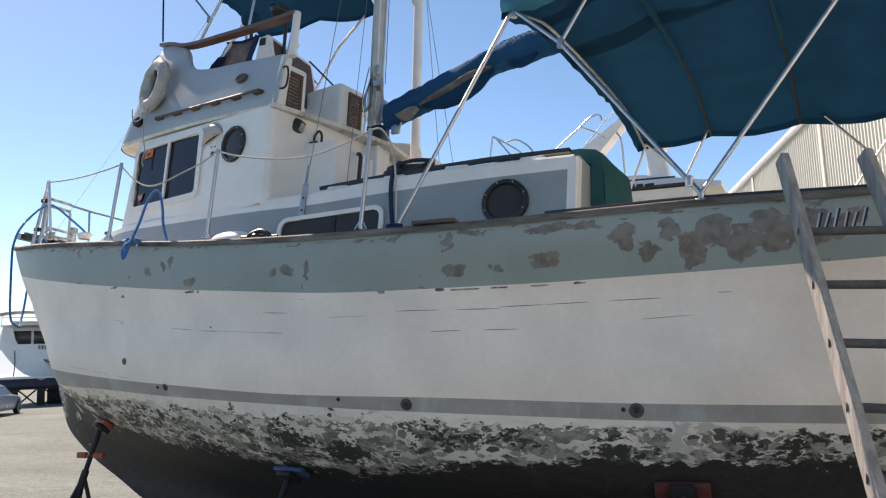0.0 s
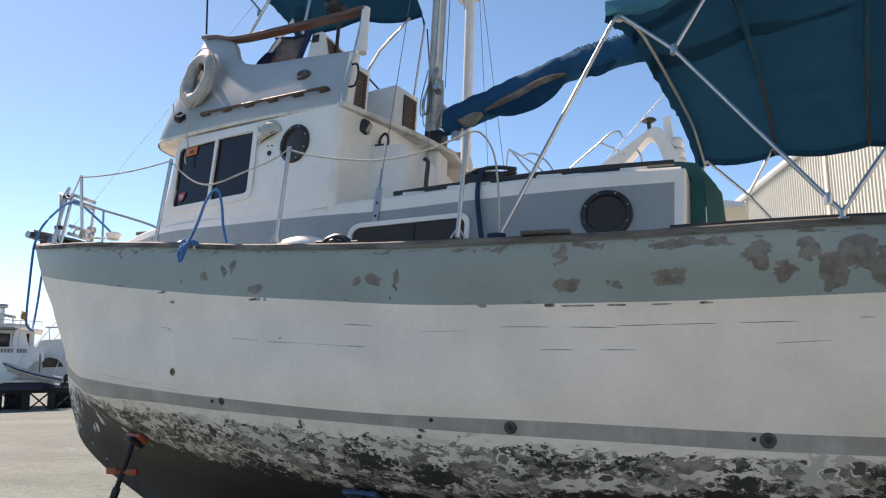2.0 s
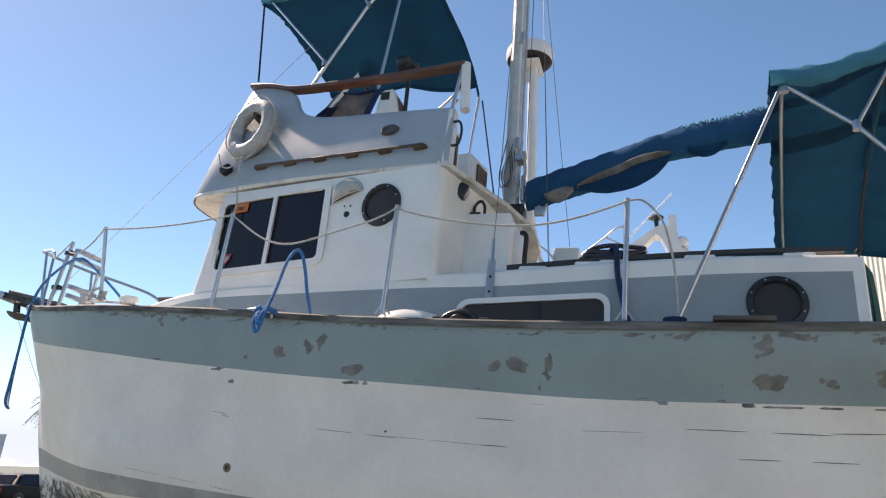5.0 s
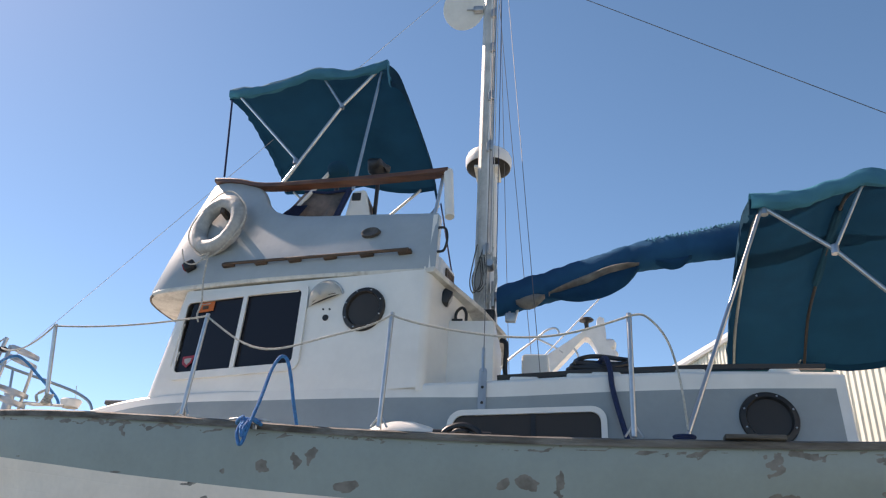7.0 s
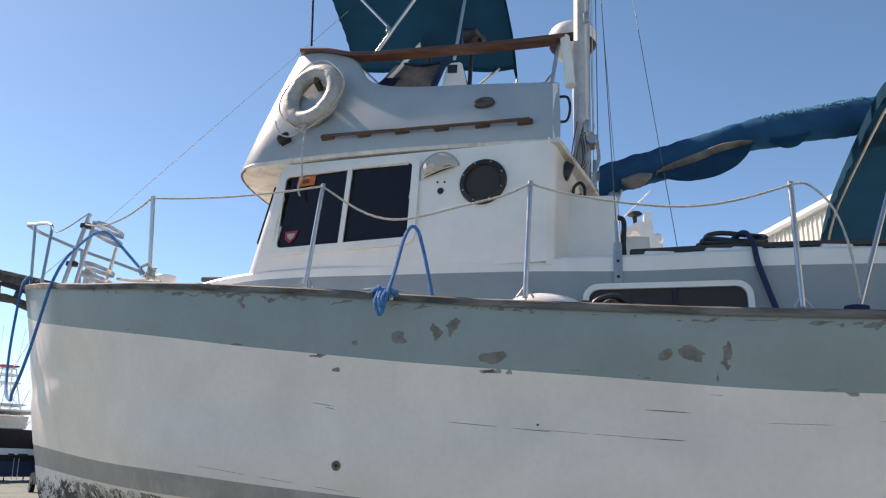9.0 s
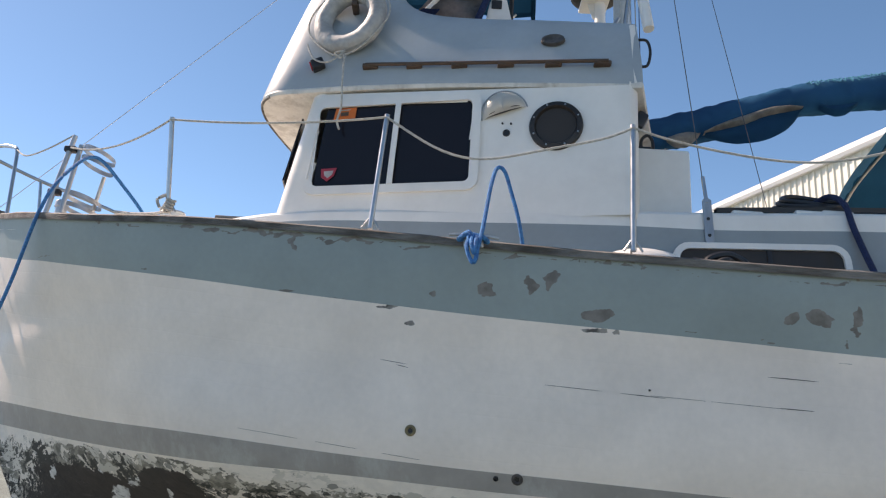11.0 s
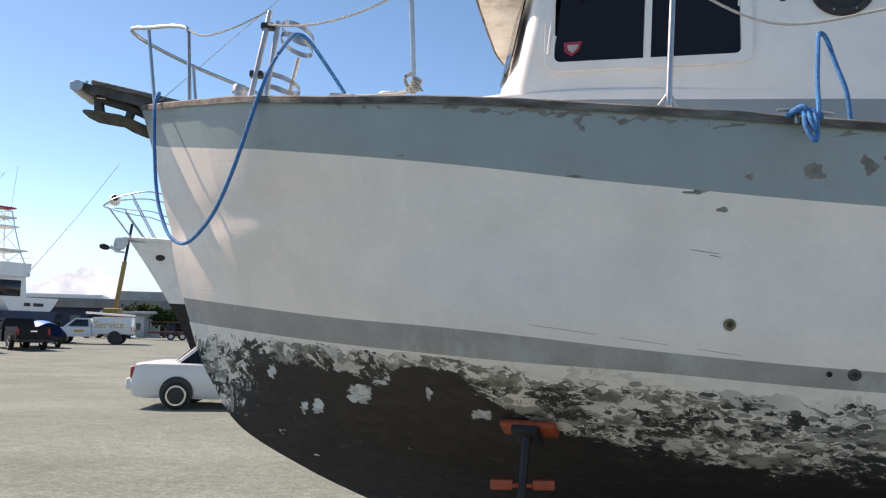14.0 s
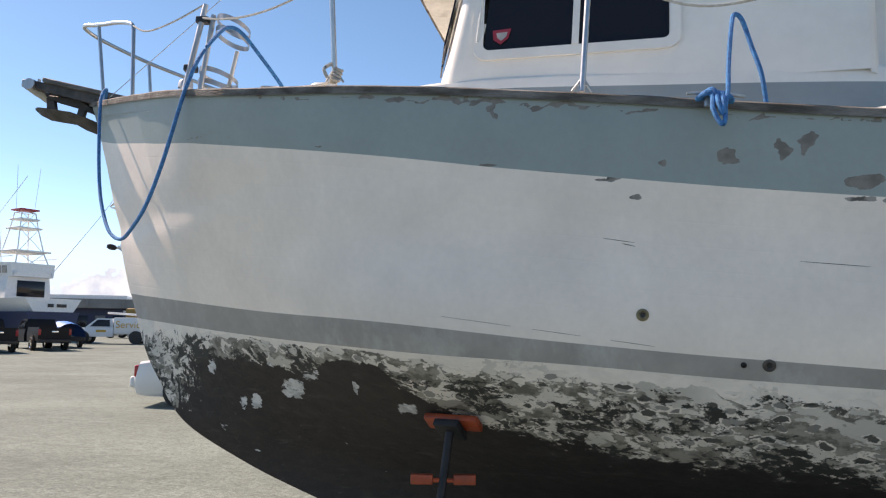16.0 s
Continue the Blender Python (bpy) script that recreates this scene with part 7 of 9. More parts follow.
# ---- wooden ladder against the quarter ----
def wooden_ladder():
    lad = thing("wooden_ladder", BOAT, "paint-spattered wooden ladder leaning on the hull side", "ladder")
    def pl(f, s):
        """f: 0 at the top, 1 at the foot; s: 0 one rail, 1 the other."""
        a = Vector((3.335, -1.69, 2.66)).lerp(Vector((3.72, -1.69, 2.64)), s)
        b = Vector((3.83, -2.75, -0.05)).lerp(Vector((4.30, -2.75, -0.05)), s)
        return a.lerp(b, f)
    for s in (0, 1):
        bm = B()
        d = (pl(1, s) - pl(0, s)).normalized()
        m = Matrix.Translation(pl(0, s)) @ d.to_track_quat("Z", "Y").to_matrix().to_4x4()
        ln = (pl(1, s) - pl(0, s)).length
        box(bm, (-0.022, -0.045, 0), (0.022, 0.045, ln), 0.006, 2, m)
        part("rail", bm, LADDERW, lad)
    for k in range(8):
        f = 0.165 + 0.105 * k
        bm = B()
        tube(bm, [pl(f, -0.06), pl(f, 0.35), pl(f, 0.65), pl(f, 1.06)], 0.021, 10)
        part("rung", bm, RUNGW, lad)


wooden_ladder()


# ---- long corrugated shed behind the boats ----
def shed():
    org, d = Vector((3.42, 13.7, 0)), Vector((-0.285, 0.958, 0)).normalized()
    nrm = Vector((-d.y, d.x, 0))   # towards the yard
    h = 6.75
    bld = thing("storage_shed", Matrix.Translation(org), "long cream corrugated metal storage shed with white eave", "building")
    cream = mat("cream_metal_sheet", (0.74, 0.725, 0.625), 0.45, var=0.08, scale=0.5, stain=0.12, stain_col=(0.45, 0.42, 0.33))
    s0, s1 = -24.0, 46.0
    sheet_w = 0.92
    k = 0
    s = s0
    while s < s1:
        bm = B()
        row_lo, row_hi = [], []
        for j in range(6):
            for a, o in ((0.0, 0.0), (0.095, 0.0), (0.11, 0.028), (0.14, 0.028)):
                u = s + j * 0.1533 + a
                p = d * u + nrm * o
                row_lo.append(p + Vector((0, 0, 0.05)))
                row_hi.append(p + Vector((0, 0, h)))
        p = d * (s + sheet_w) - nrm * 0.002
        row_lo.append(p + Vector((0, 0, 0.05)))
        row_hi.append(p + Vector((0, 0, h)))
        grid(bm, [row_lo, row_hi])
        part("sheet", bm, cream, bld, smooth=False)
        s += sheet_w
        k += 1
    # trim strips over some sheet laps
    for u in range(-20, 46, 6):
        bm = B()
        prism(bm, [d * (u + 0.0) + nrm * 0.037, d * (u + 0.16) + nrm * 0.037, d * (u + 0.16) + nrm * 0.06, d * u + nrm * 0.06], (0, 0, h - 0.05))
        part("lap_trim", bm, cream, bld, smooth=False)
    # eave gutter and roof slope
    bm = B()
    prof = [(0.02, h - 0.1), (0.10, h - 0.1), (0.13, h - 0.04), (0.13, h + 0.05), (0.0, h + 0.09), (-0.05, h)]
    prism(bm, [d * s0 + nrm * a + Vector((0, 0, b)) for a, b in prof], d * (s1 - s0))
    part("gutter", bm, TRIMWHITE, bld, smooth=False)
    bm = B()
    prism(bm, [d * s0 + nrm * 0.1 + Vector((0, 0, h + 0.06)), d * s0 - nrm * 12 + Vector((0, 0, h + 2.6)), d * s0 - nrm * 12 + Vector((0, 0, h + 2.5)), d * s0 + nrm * 0.1 + Vector((0, 0, h))], d * (s1 - s0))
    part("roof", bm, SHEDROOF, bld, smooth=False)
    for u in (s0, s1):
        bm = B()
        prism(bm, [d * u + Vector((0, 0, 0.02)), d * u - nrm * 12 + Vector((0, 0, 0.02)), d * u - nrm * 12 + Vector((0, 0, h + 2.4)), d * u + Vector((0, 0, h - 0.05))], d * 0.1)
        part("end_wall", bm, cream, bld, smooth=False)


shed()


# ---- vehicles ----
def wheel(parent, c, r, rimmat, w=0.22):
    m = Matrix.Translation(c) @ Matrix.Rotation(radians(90), 4, "X")
    bm = B()
    lathe(bm, [(r * 0.62, -w / 2), (r * 0.9, -w / 2), (r, -w / 2 + 0.04), (r, w / 2 - 0.04), (r * 0.9, w / 2), (r * 0.62, w / 2)], m, 28)
    wh = part("wheel", bm, RUBBER, parent)
    for s in (-1, 1):
        bm = B()
        lathe(bm, [(0, s * w * 0.36), (r * 0.18, s * w * 0.38), (r * 0.5, s * w * 0.30), (r * 0.60, s * w * 0.50), (r * 0.66, s * w * 0.49)], m, 28)
        part("rim", bm, rimmat, wh)
        bm = B()
        lathe(bm, [(r * 0.60, s * (w * 0.50 + 0.003)), (r * 0.72, s * (w * 0.50 + 0.004)), (r * 0.74, s * w * 0.49)], m, 28)
        part("wall_ring", bm, CHROME if rimmat is BLACK else RUBBER, wh)


def loft_body(bm, sections):
    """sections: (x, [(y, z)...]) closed rings along x."""
    vs = grid(bm, [[Vector((x, y, z)) for y, z in ring] for x, ring in sections], close_u=True)
    bm.faces.new(vs[0])
    bm.faces.new(vs[-1][::-1])


def sedan(m, paint, label, category="car"):
    """Rear bumper at x=0, nose at +x, port side to -y."""
    car = thing("sedan_car", m, label, category)
    def ring(w, z0, z1, bulge=0.03):
        return [(-w + 0.08, z0), (-w, z0 + 0.1), (-w - bulge, (z0 + z1) / 2), (-w + 0.02, z1 - 0.05), (-w + 0.10, z1), (w - 0.10, z1), (w - 0.02, z1 - 0.05), (w + bulge, (z0 + z1) / 2), (w, z0 + 0.1), (w - 0.08, z0)]
    bm = B()
    loft_body(bm, [(0.0, ring(0.80, 0.42, 0.72)), (0.06, ring(0.86, 0.30, 0.82)), (0.14, ring(0.9, 0.27, 1.0)), (0.35, ring(0.93, 0.24, 1.03)), (1.3, ring(0.95, 0.22, 1.02)), (2.6, ring(0.95, 0.22, 0.98)), (3.6, ring(0.95, 0.22, 0.95)), (4.6, ring(0.92, 0.24, 0.88)), (5.15, ring(0.86, 0.28, 0.78)), (5.35, ring(0.74, 0.35, 0.62))])
    body = part("body", bm, paint, car)
    bm = B()
    def cab(x, w, z, zb=0.95):
        return (x, [(-0.86, zb), (-w, z - 0.04), (-w + 0.1, z), (w - 0.1, z), (w, z - 0.04), (0.86, zb)])
    loft_body(bm, [cab(0.92, 0.8, 1.0), cab(1.38, 0.64, 1.40), cab(1.7, 0.64, 1.46), cab(2.8, 0.64, 1.46), cab(3.1, 0.66, 1.40), cab(3.75, 0.8, 0.98)])
    part("roof", bm, paint, car)
    for s in (-1, 1):
        bm = B()
        prism(bm, [(1.08, s * 0.868, 1.0), (1.5, s * 0.70, 1.36), (2.85, s * 0.70, 1.37), (3.45, s * 0.865, 1.0)], (0, s * 0.012, 0))
        part("side_window", bm, TINT, car)
        bm = B()
        box(bm, (0.02, s * 0.74 - 0.13, 0.66), (0.16, s * 0.74 + 0.15, 0.92), 0.03, 3)
        part("tail_light", bm, REDLENS, car)
        for x in (1.05, 4.25):
            bm = B()
            lathe(bm, [(0, 0), (0.345, 0.0), (0.36, 0.012), (0.335, 0.016), (0, 0.016)], Matrix.Translation((x, s * 0.978, 0.36)) @ Matrix.Rotation(radians(90 if s < 0 else -90), 4, "X"), 28)
            part("wheel_arch", bm, BLACK, car)
            wheel(car, (x, s * 0.905, 0.305), 0.305, BLACK)
        for x in (2.2,):
            bm = B()
            box(bm, (x, s * 0.985 - 0.012, 0.84), (x + 0.16, s * 0.985 + 0.008, 0.875), 0.006)
            part("door_handle", bm, BLACK, car)
    bm = B()
    box(bm, (-0.09, -0.84, 0.42), (0.10, 0.84, 0.68), 0.07, 4)
    part("bumper", bm, paint, car)
    bm = B()
    prism(bm, [(0.96, -0.62, 1.03), (1.37, -0.52, 1.40), (1.37, 0.52, 1.40), (0.96, 0.62, 1.03)], (-0.02, 0, 0.015))
    part("rear_window", bm, TINT, car)
    return car


sedan(Matrix.Translation((-9.72, 12.32, 0)) @ Matrix.Rotation(radians(6), 4, "Z") @ Matrix.Translation((0, 0.96, 0)), CARWHITE, "white four-door sedan parked with its tail outwards")
sedan(Matrix.Translation((-30.9, 16.9, 0)) @ Matrix.Rotation(radians(128), 4, "Z"), CARGREY, "silver-blue sedan parked beside boats on stands")
sedan(Matrix.Translation((-26.5, 21.6, 0)) @ Matrix.Rotation(radians(95), 4, "Z"), CARBLACK, "black car parked among boats on stands")


def pickup(m, paint, label, service=False):
    """Tail at x=0, nose at +x."""
    tr = thing("service_truck" if service else "pickup_truck", m, label, "truck")
    def rect(w, z0, z1):
        return [(-w, z0), (-w - 0.02, (z0 + z1) / 2), (-w + 0.03, z1), (w - 0.03, z1), (w + 0.02, (z0 + z1) / 2), (w, z0)]
    bm = B()
    if service:
        box(bm, (0, -1.05, 0.75), (2.75, 1.05, 2.0), 0.04)
    else:
        loft_body(bm, [(0, rect(0.92, 0.62, 1.42)), (2.2, rect(0.97, 0.55, 1.42))])
    part("bed", bm, paint, tr)
    bm = B()
    loft_body(bm, [(2.8, rect(0.97, 0.55, 1.25)), (4.4, rect(0.97, 0.55, 1.25)), (5.7, rect(0.95, 0.55, 1.22)), (5.95, rect(0.85, 0.6, 1.1))])
    part("front_body", bm, paint, tr)
    bm = B()
    loft_body(bm, [(2.85, rect(0.9, 1.2, 1.6)), (2.95, rect(0.82, 1.2, 1.92)), (4.0, rect(0.80, 1.2, 1.93)), (4.75, rect(0.9, 1.2, 1.3))])
    part("cab", bm, paint, tr)
    for s in (-1, 1):
        bm = B()
        prism(bm, [(3.05, s * 0.90, 1.32), (3.08, s * 0.85, 1.82), (3.95, s * 0.85, 1.82), (4.45, s * 0.93, 1.32)], (0, s * 0.02, 0))
        part("side_window", bm, TINT, tr)
        for x in (1.15, 4.95):
            bm = B()
            lathe(bm, [(0, 0), (0.5, 0.0), (0.5, 0.02), (0, 0.02)], Matrix.Translation((x, s * (1.05 if service and x < 3 else 0.99), 0.5)) @ Matrix.Rotation(radians(90 if s < 0 else -90), 4, "X"), 24)
            part("wheel_arch", bm, BLACK, tr)
            wheel(tr, (x, s * 0.92, 0.41), 0.41, GALV if service else CHROME, 0.27)
    for s in (-1, 1):
        bm = B()
        box(bm, (-0.02, s * 0.86 - 0.07, 0.95), (0.05, s * 0.86 + 0.07, 1.3), 0.01)
        part("tail_light", bm, REDLENS, tr)
    bm = B()
    box(bm, (-0.16, -0.9, 0.5), (0.05, 0.9, 0.68), 0.03)
    part("bumper", bm, CHROME if service else BLACK, tr)
    bm = B()
    prism(bm, [(4.12, -0.78, 1.86), (4.74, -0.84, 1.3), (4.74, 0.84, 1.3), (4.12, 0.78, 1.86)], (0.02, 0, 0.02))
    part("windscreen", bm, TINT, tr)
    if service:
        cu = bpy.data.curves.new("lettering", "FONT")
        cu.body = "Service"
        cu.size = 0.74
        cu.extrude = 0.004
        lt = new("lettering", cu)
        lt.data.materials.append(SIGNAMBER)
        lt.parent = tr
        lt.matrix_basis = Matrix.Translation((2.62, 1.06, 1.22)) @ Matrix.Rotation(radians(180), 4, "Z") @ Matrix.Rotation(radians(90), 4, "X")
        tagged(lt, "amber lettering on the truck side")
        bm = B()
        box(bm, (3.3, 0.99, 0.9), (4.0, 1.0, 1.06), 0.002)
        part("print_bar", bm, SIGNAMBER, tr)
        rod("ladder_rack", [(-0.1, 0.2, 2.15), (3.4, 0.2, 2.35)], 0.08, DOMEW, tr)
    else:
        bm = B()
        box(bm, (-0.04, -0.18, 1.1), (-0.015, 0.18, 1.2), 0.006)
        part("tailgate_handle", bm, CHROME, tr)
    return tr


def toward(t_az, dist):
    """A place in the yard at an azimuth (degrees from +y towards +x) and a distance from the spot near the bow."""
    a = radians(t_az - 2.05)
    x, y = -2.83 + dist * math.sin(a), -5.145 + dist * math.cos(a)
    return Vector((x, y, ground_z(x, y)))


# the service truck drives to the left, so its port side faces the camera from x mirrored
def place_pickups():
    p = toward(-19.35, 65)
    pickup(Matrix.Translation(p) @ Matrix.Rotation(radians(180 + 20 - 8), 4, "Z"), CARWHITE, "white service truck with amber lettering on its box", True)
    q = toward(-25.3, 53)
    pickup(Matrix.Translation(q) @ Matrix.Rotation(radians(134), 4, "Z"), CARBLACK, "black pickup truck parked tail outwards")
    q = toward(-28.4, 50)
    pickup(Matrix.Translation(q) @ Matrix.Rotation(radians(134), 4, "Z"), CARBLACK, "dark pickup truck with red tail light parked tail outwards")


place_pickups()


def tarp_trailer():
    tr = thing("covered_trailer", Matrix.Translation(toward(-24.4, 57)) @ Matrix.Rotation(radians(134), 4, "Z"), "small boat under a blue tarp on a trailer", "trailer")
    bm = B()
    rows = []
    for i in range(9):
        t = i / 8
        w = 0.95 * (1 - 0.75 * t ** 3)
        rows.append([Vector((5 * t, w * math.cos(a), 0.75 + (0.85 + 0.18 * math.sin(5 * t)) * math.sin(a) ** 0.8)) for a in [math.pi * k / 10 for k in range(11)]])
    for row in rows:
        for p in row:
            p += 0.08 * Vector((noise.noise(p * 2), noise.noise(p * 2.3), noise.noise(p * 2.7)))
    grid(bm, rows)
    part("tarp", bm, TARPBLUE, tr)
    bm = B()
    box(bm, (-0.2, -0.8, 0.45), (4.6, 0.8, 0.76), 0.05)
    part("bed", bm, STANDBLK, tr)
    for s in (-1, 1):
        wheel(tr, (1.2, s * 0.95, 0.33), 0.33, GALV)
    rod("jack", [(5.3, 0, 0.02), (5.3, 0, 0.8)], 0.05, STANDBLK, tr)
    rod("drawbar", [(4.5, 0, 0.55), (5.5, 0, 0.55)], 0.05, STANDBLK, tr)


tarp_trailer()


# ---- other boats ----
def yacht_hull(bm, L, Bm, z0, zk, flare=1.15, sheer_up=0.5, stem_rake=0.9):
    """A simple power-boat hull, bow at x=0, stern at x=L; rail at z0 amidships, keel at zk."""
    rows = []
    n = 24
    for i in range(n + 1):
        t = i / n
        row = []
        for k in range(-8, 9):
            f = abs(k) / 8
            z = zk + (z0 + sheer_up * (1 - t) ** 2 - zk) * f ** 0.8
            x = stem_rake * (1 - f) * (1 - t) * 1.0 + L * t
            hbm = Bm / 2 * (1 - (1 - min(1, t * 1.9)) ** 2.2) * (0.0 if f == 0 else (f ** (0.45 + 0.5 * (1 - t)))) * (1 + 0.04 * (flare - 1))
            row.append(Vector((x, hbm * (1 if k > 0 else -1), z)))
        rows.append(row)
    vs = grid(bm, rows)
    bm.faces.new(vs[-1])
    return rows


def deck_of(bm, rows, drop=0.1):
    grid(bm, [[r[0] + Vector((0, 0.03, -drop)), (r[0] + r[-1]) / 2 + Vector((0, 0, -drop + 0.06)), r[-1] + Vector((0, -0.03, -drop))] for r in rows])


def stands_for(parent_m, places, h):
    for x, y in places:
        st = thing("jack_stand", parent_m @ Matrix.Translation((x, y, 0)), "dark steel jack stand under a neighbouring boat", "jack stand", "far jack stands")
        rod("column", [(0, 0, h * 0.5), (0, 0, h)], 0.05, STANDBLK, st)
        for a in (0, 120, 240):
            rod("leg", [(0, 0, h * 0.6), (0.4 * math.cos(radians(a)), 0.4 * math.sin(radians(a)), 0.0)], 0.03, STANDBLK, st, seg=6)
        bm = B()
        box(bm, (-0.15, -0.15, h - 0.04), (0.15, 0.15, h), 0.01)
        part("pad", bm, STANDBLK, st)


def bow_neighbour():
    """The white motor yacht whose bow shows beyond the old boat's stem."""
    stem = toward(-20.0, 22.5)
    m = Matrix.Translation(stem) @ Matrix.Rotation(radians(20), 4, "Z")
    bt = thing("motor_cruiser", m, "white motor cruiser with steel bow rail on stands", "boat")
    bm = B()
    rows = yacht_hull(bm, 12.5, 4.2, 3.62, 1.0, sheer_up=0.52, stem_rake=1.8)
    h = part("hull", bm, DOMEW, bt)
    bm = B()
    deck_of(bm, rows)
    part("deck", bm, DOMEW, bt)
    bm = B()
    rows2 = [[r[8] + Vector((0.03, 0, -0.01)), r[7].lerp(r[8], 0.0) + Vector((0, -0.006, 0)), r[6] + Vector((0, -0.006, 0)), r[5] + Vector((0, -0.006, 0))] for r in rows]
    grid(bm, rows2)
    grid(bm, [[mirror0(p) for p in r] for r in rows2])
    part("bottom_paint", bm, STANDBLK, h)
    bm = B()
    for s in (0, -1):
        tube(bm, [r[s] + Vector((0, 0, 0.0)) for r in rows], 0.045, 8)
    part("rub_rail", bm, DOMEW, bt)
    # bow rail
    def rail_at(r, s, up):
        x = r[s].x
        k = min(1.0, x / 1.1)
        return r[s] + Vector((-0.25 * (1 - k), -0.05 if s == 0 else 0.05, up * (0.66 + 0.54 * k)))
    br = None
    for s, sd in ((0, -1), (-1, 1)):
        bm = B()
        tube(bm, curve_pts([(-0.64, 0.0, 4.96), (-0.42, sd * 0.22, 5.11), (0.0, sd * 0.45, 5.24), (0.5, sd * 0.66, 5.31)] + [rail_at(r, s, 1.0) for r in rows[2:14]], 3), 0.018, 8)
        q = part("bow_rail", bm, STEEL, bt)
        br = br or q
        bm = B()
        tube(bm, curve_pts([(-0.62, 0.0, 4.93), (-0.4, sd * 0.2, 4.89), (0.1, sd * 0.45, 4.83), (0.6, sd * 0.66, 4.79)] + [rail_at(r, s, 0.5) for r in rows[2:14]], 3), 0.015, 8)
        part("mid_rail", bm, STEEL, q)
        for pa, pb in (((-0.5, sd * 0.12, 4.91), (0.1, sd * 0.14, 4.14)), ((-0.1, sd * 0.36, 4.85), (0.42, sd * 0.3, 4.14)), ((0.06, sd * 0.47, 5.26), (0.7, sd * 0.5, 4.12))):
            rod("post", [pa, pb], 0.016, GALV, q, seg=6)
        for i in (3, 5, 7, 9, 11, 13):
            rod("post", [rows[i][s], rail_at(rows[i], s, 1.0)], 0.015, STEEL, q, seg=6)
    bm = B()
    lathe(bm, [(0, 0.12), (0.09, 0.1), (0.15, 0.02), (0.14, -0.08), (0, -0.1)], Matrix.Translation((-0.36, -0.05, 5.13)) @ Matrix.Rotation(radians(70), 4, "X"), 16)
    lamp = part("spotlight", bm, DOMEW, bt)
    bm = B()
    lathe(bm, [(0, 0.128), (0.085, 0.112), (0.09, 0.1)], Matrix.Translation((-0.36, -0.05, 5.13)) @ Matrix.Rotation(radians(70), 4, "X"), 16)
    part("lens", bm, BLACK, lamp)
    # rounded stem head and a roller bracket with the stowed anchor
    bm = B()
    prism(bm, [(0.02, -0.12, 4.16), (0.02, -0.12, 4.00), (-0.06, -0.12, 3.85), (-0.2, -0.12, 3.80), (-0.34, -0.12, 3.90), (-0.30, -0.12, 4.10)], (0, 0.24, 0))
    bmesh.ops.bevel(bm, geom=list(bm.edges), offset=0.015, segments=2, affect="EDGES")
    part("anchor_roller", bm, GALV, bt)
    an = thing("anchor", m @ Matrix.Translation((-0.12, 0, 3.88)) @ Matrix.Scale(0.78, 4), "galvanised anchor hung at the cruiser's bow", "anchor")
    bm = B()
    tube(bm, curve_pts([(0.1, 0, 0.02), (-0.15, 0, -0.1), (-0.4, 0, -0.02), (-0.5, 0, 0.0)], 4), 0.035, 8)
    part("shank", bm, GALV, an)
    bm = B()
    prism(bm, [(0.12, -0.03, -0.2), (0.1, -0.03, -0.15), (-0.12, -0.03, -0.1), (-0.34, -0.03, 0.06), (-0.38, -0.03, -0.02), (-0.2, -0.03, -0.18)], (0.0, 0.06, 0))
    part("fluke", bm, GALV, an)
    bm = B()
    lathe(bm, [(0, 0.17), (0.06, 0.155), (0.095, 0.08), (0.10, 0), (0.085, -0.1), (0.04, -0.16), (0, -0.17)], Matrix.Translation((-0.55, 0, -0.01)) @ Matrix.Rotation(radians(-76), 4, "Y"), 16)
    part("buoy", bm, STANDBLK, an)
    rod("shackle", curve_pts([(-0.16, 0, 0.2), (-0.2, 0, 0.32), (-0.12, 0, 0.36), (-0.08, 0, 0.22)], 4), 0.012, STEEL, an, seg=6)
    # oval port
    for i in (1, 4):
        p = (rows[i][1] + rows[i][2]) / 2
        t = (rows[i + 1][1] - rows[i][1]).normalized()
        bm = B()
        lathe(bm, [(0, 0.02), (0.058, 0.02), (0.078, 0.03), (0.09, 0.0)], Matrix.Translation(p) @ Vector((t.y, -t.x, -0.25)).to_track_quat("Z", "Y").to_matrix().to_4x4() @ Matrix.Diagonal((1.5, 1, 1, 1)), 20)
        part("port_light", bm, BRONZE, h)
    bm = B()
    loft_body(bm, [(4.0, [(-1.3, 3.7), (-1.2, 3.9), (1.2, 3.9), (1.3, 3.7)]), (6.0, [(-1.6, 3.7), (-1.3, 5.2), (1.3, 5.2), (1.6, 3.7)]), (10.5, [(-1.7, 3.6), (-1.4, 5.3), (1.4, 5.3), (1.7, 3.6)])])
    part("cabin", bm, DOMEW, bt)
    stands_for(m, ((3.5, -0.9), (3.5, 0.9), (8, -1.3), (8, 1.3)), 1.35)
    bm = B()
    box(bm, (2.6, -0.3, 0), (3.0, 0.3, 1.15), 0.02)
    tagged(part("keel_block", bm, BLOCKW, None, matrix=m), "timber block stack under the cruiser's keel", "timber blocks", "keel blocks")


def mirror0(p):
    return Vector((p.x, -p.y, p.z))


bow_neighbour()


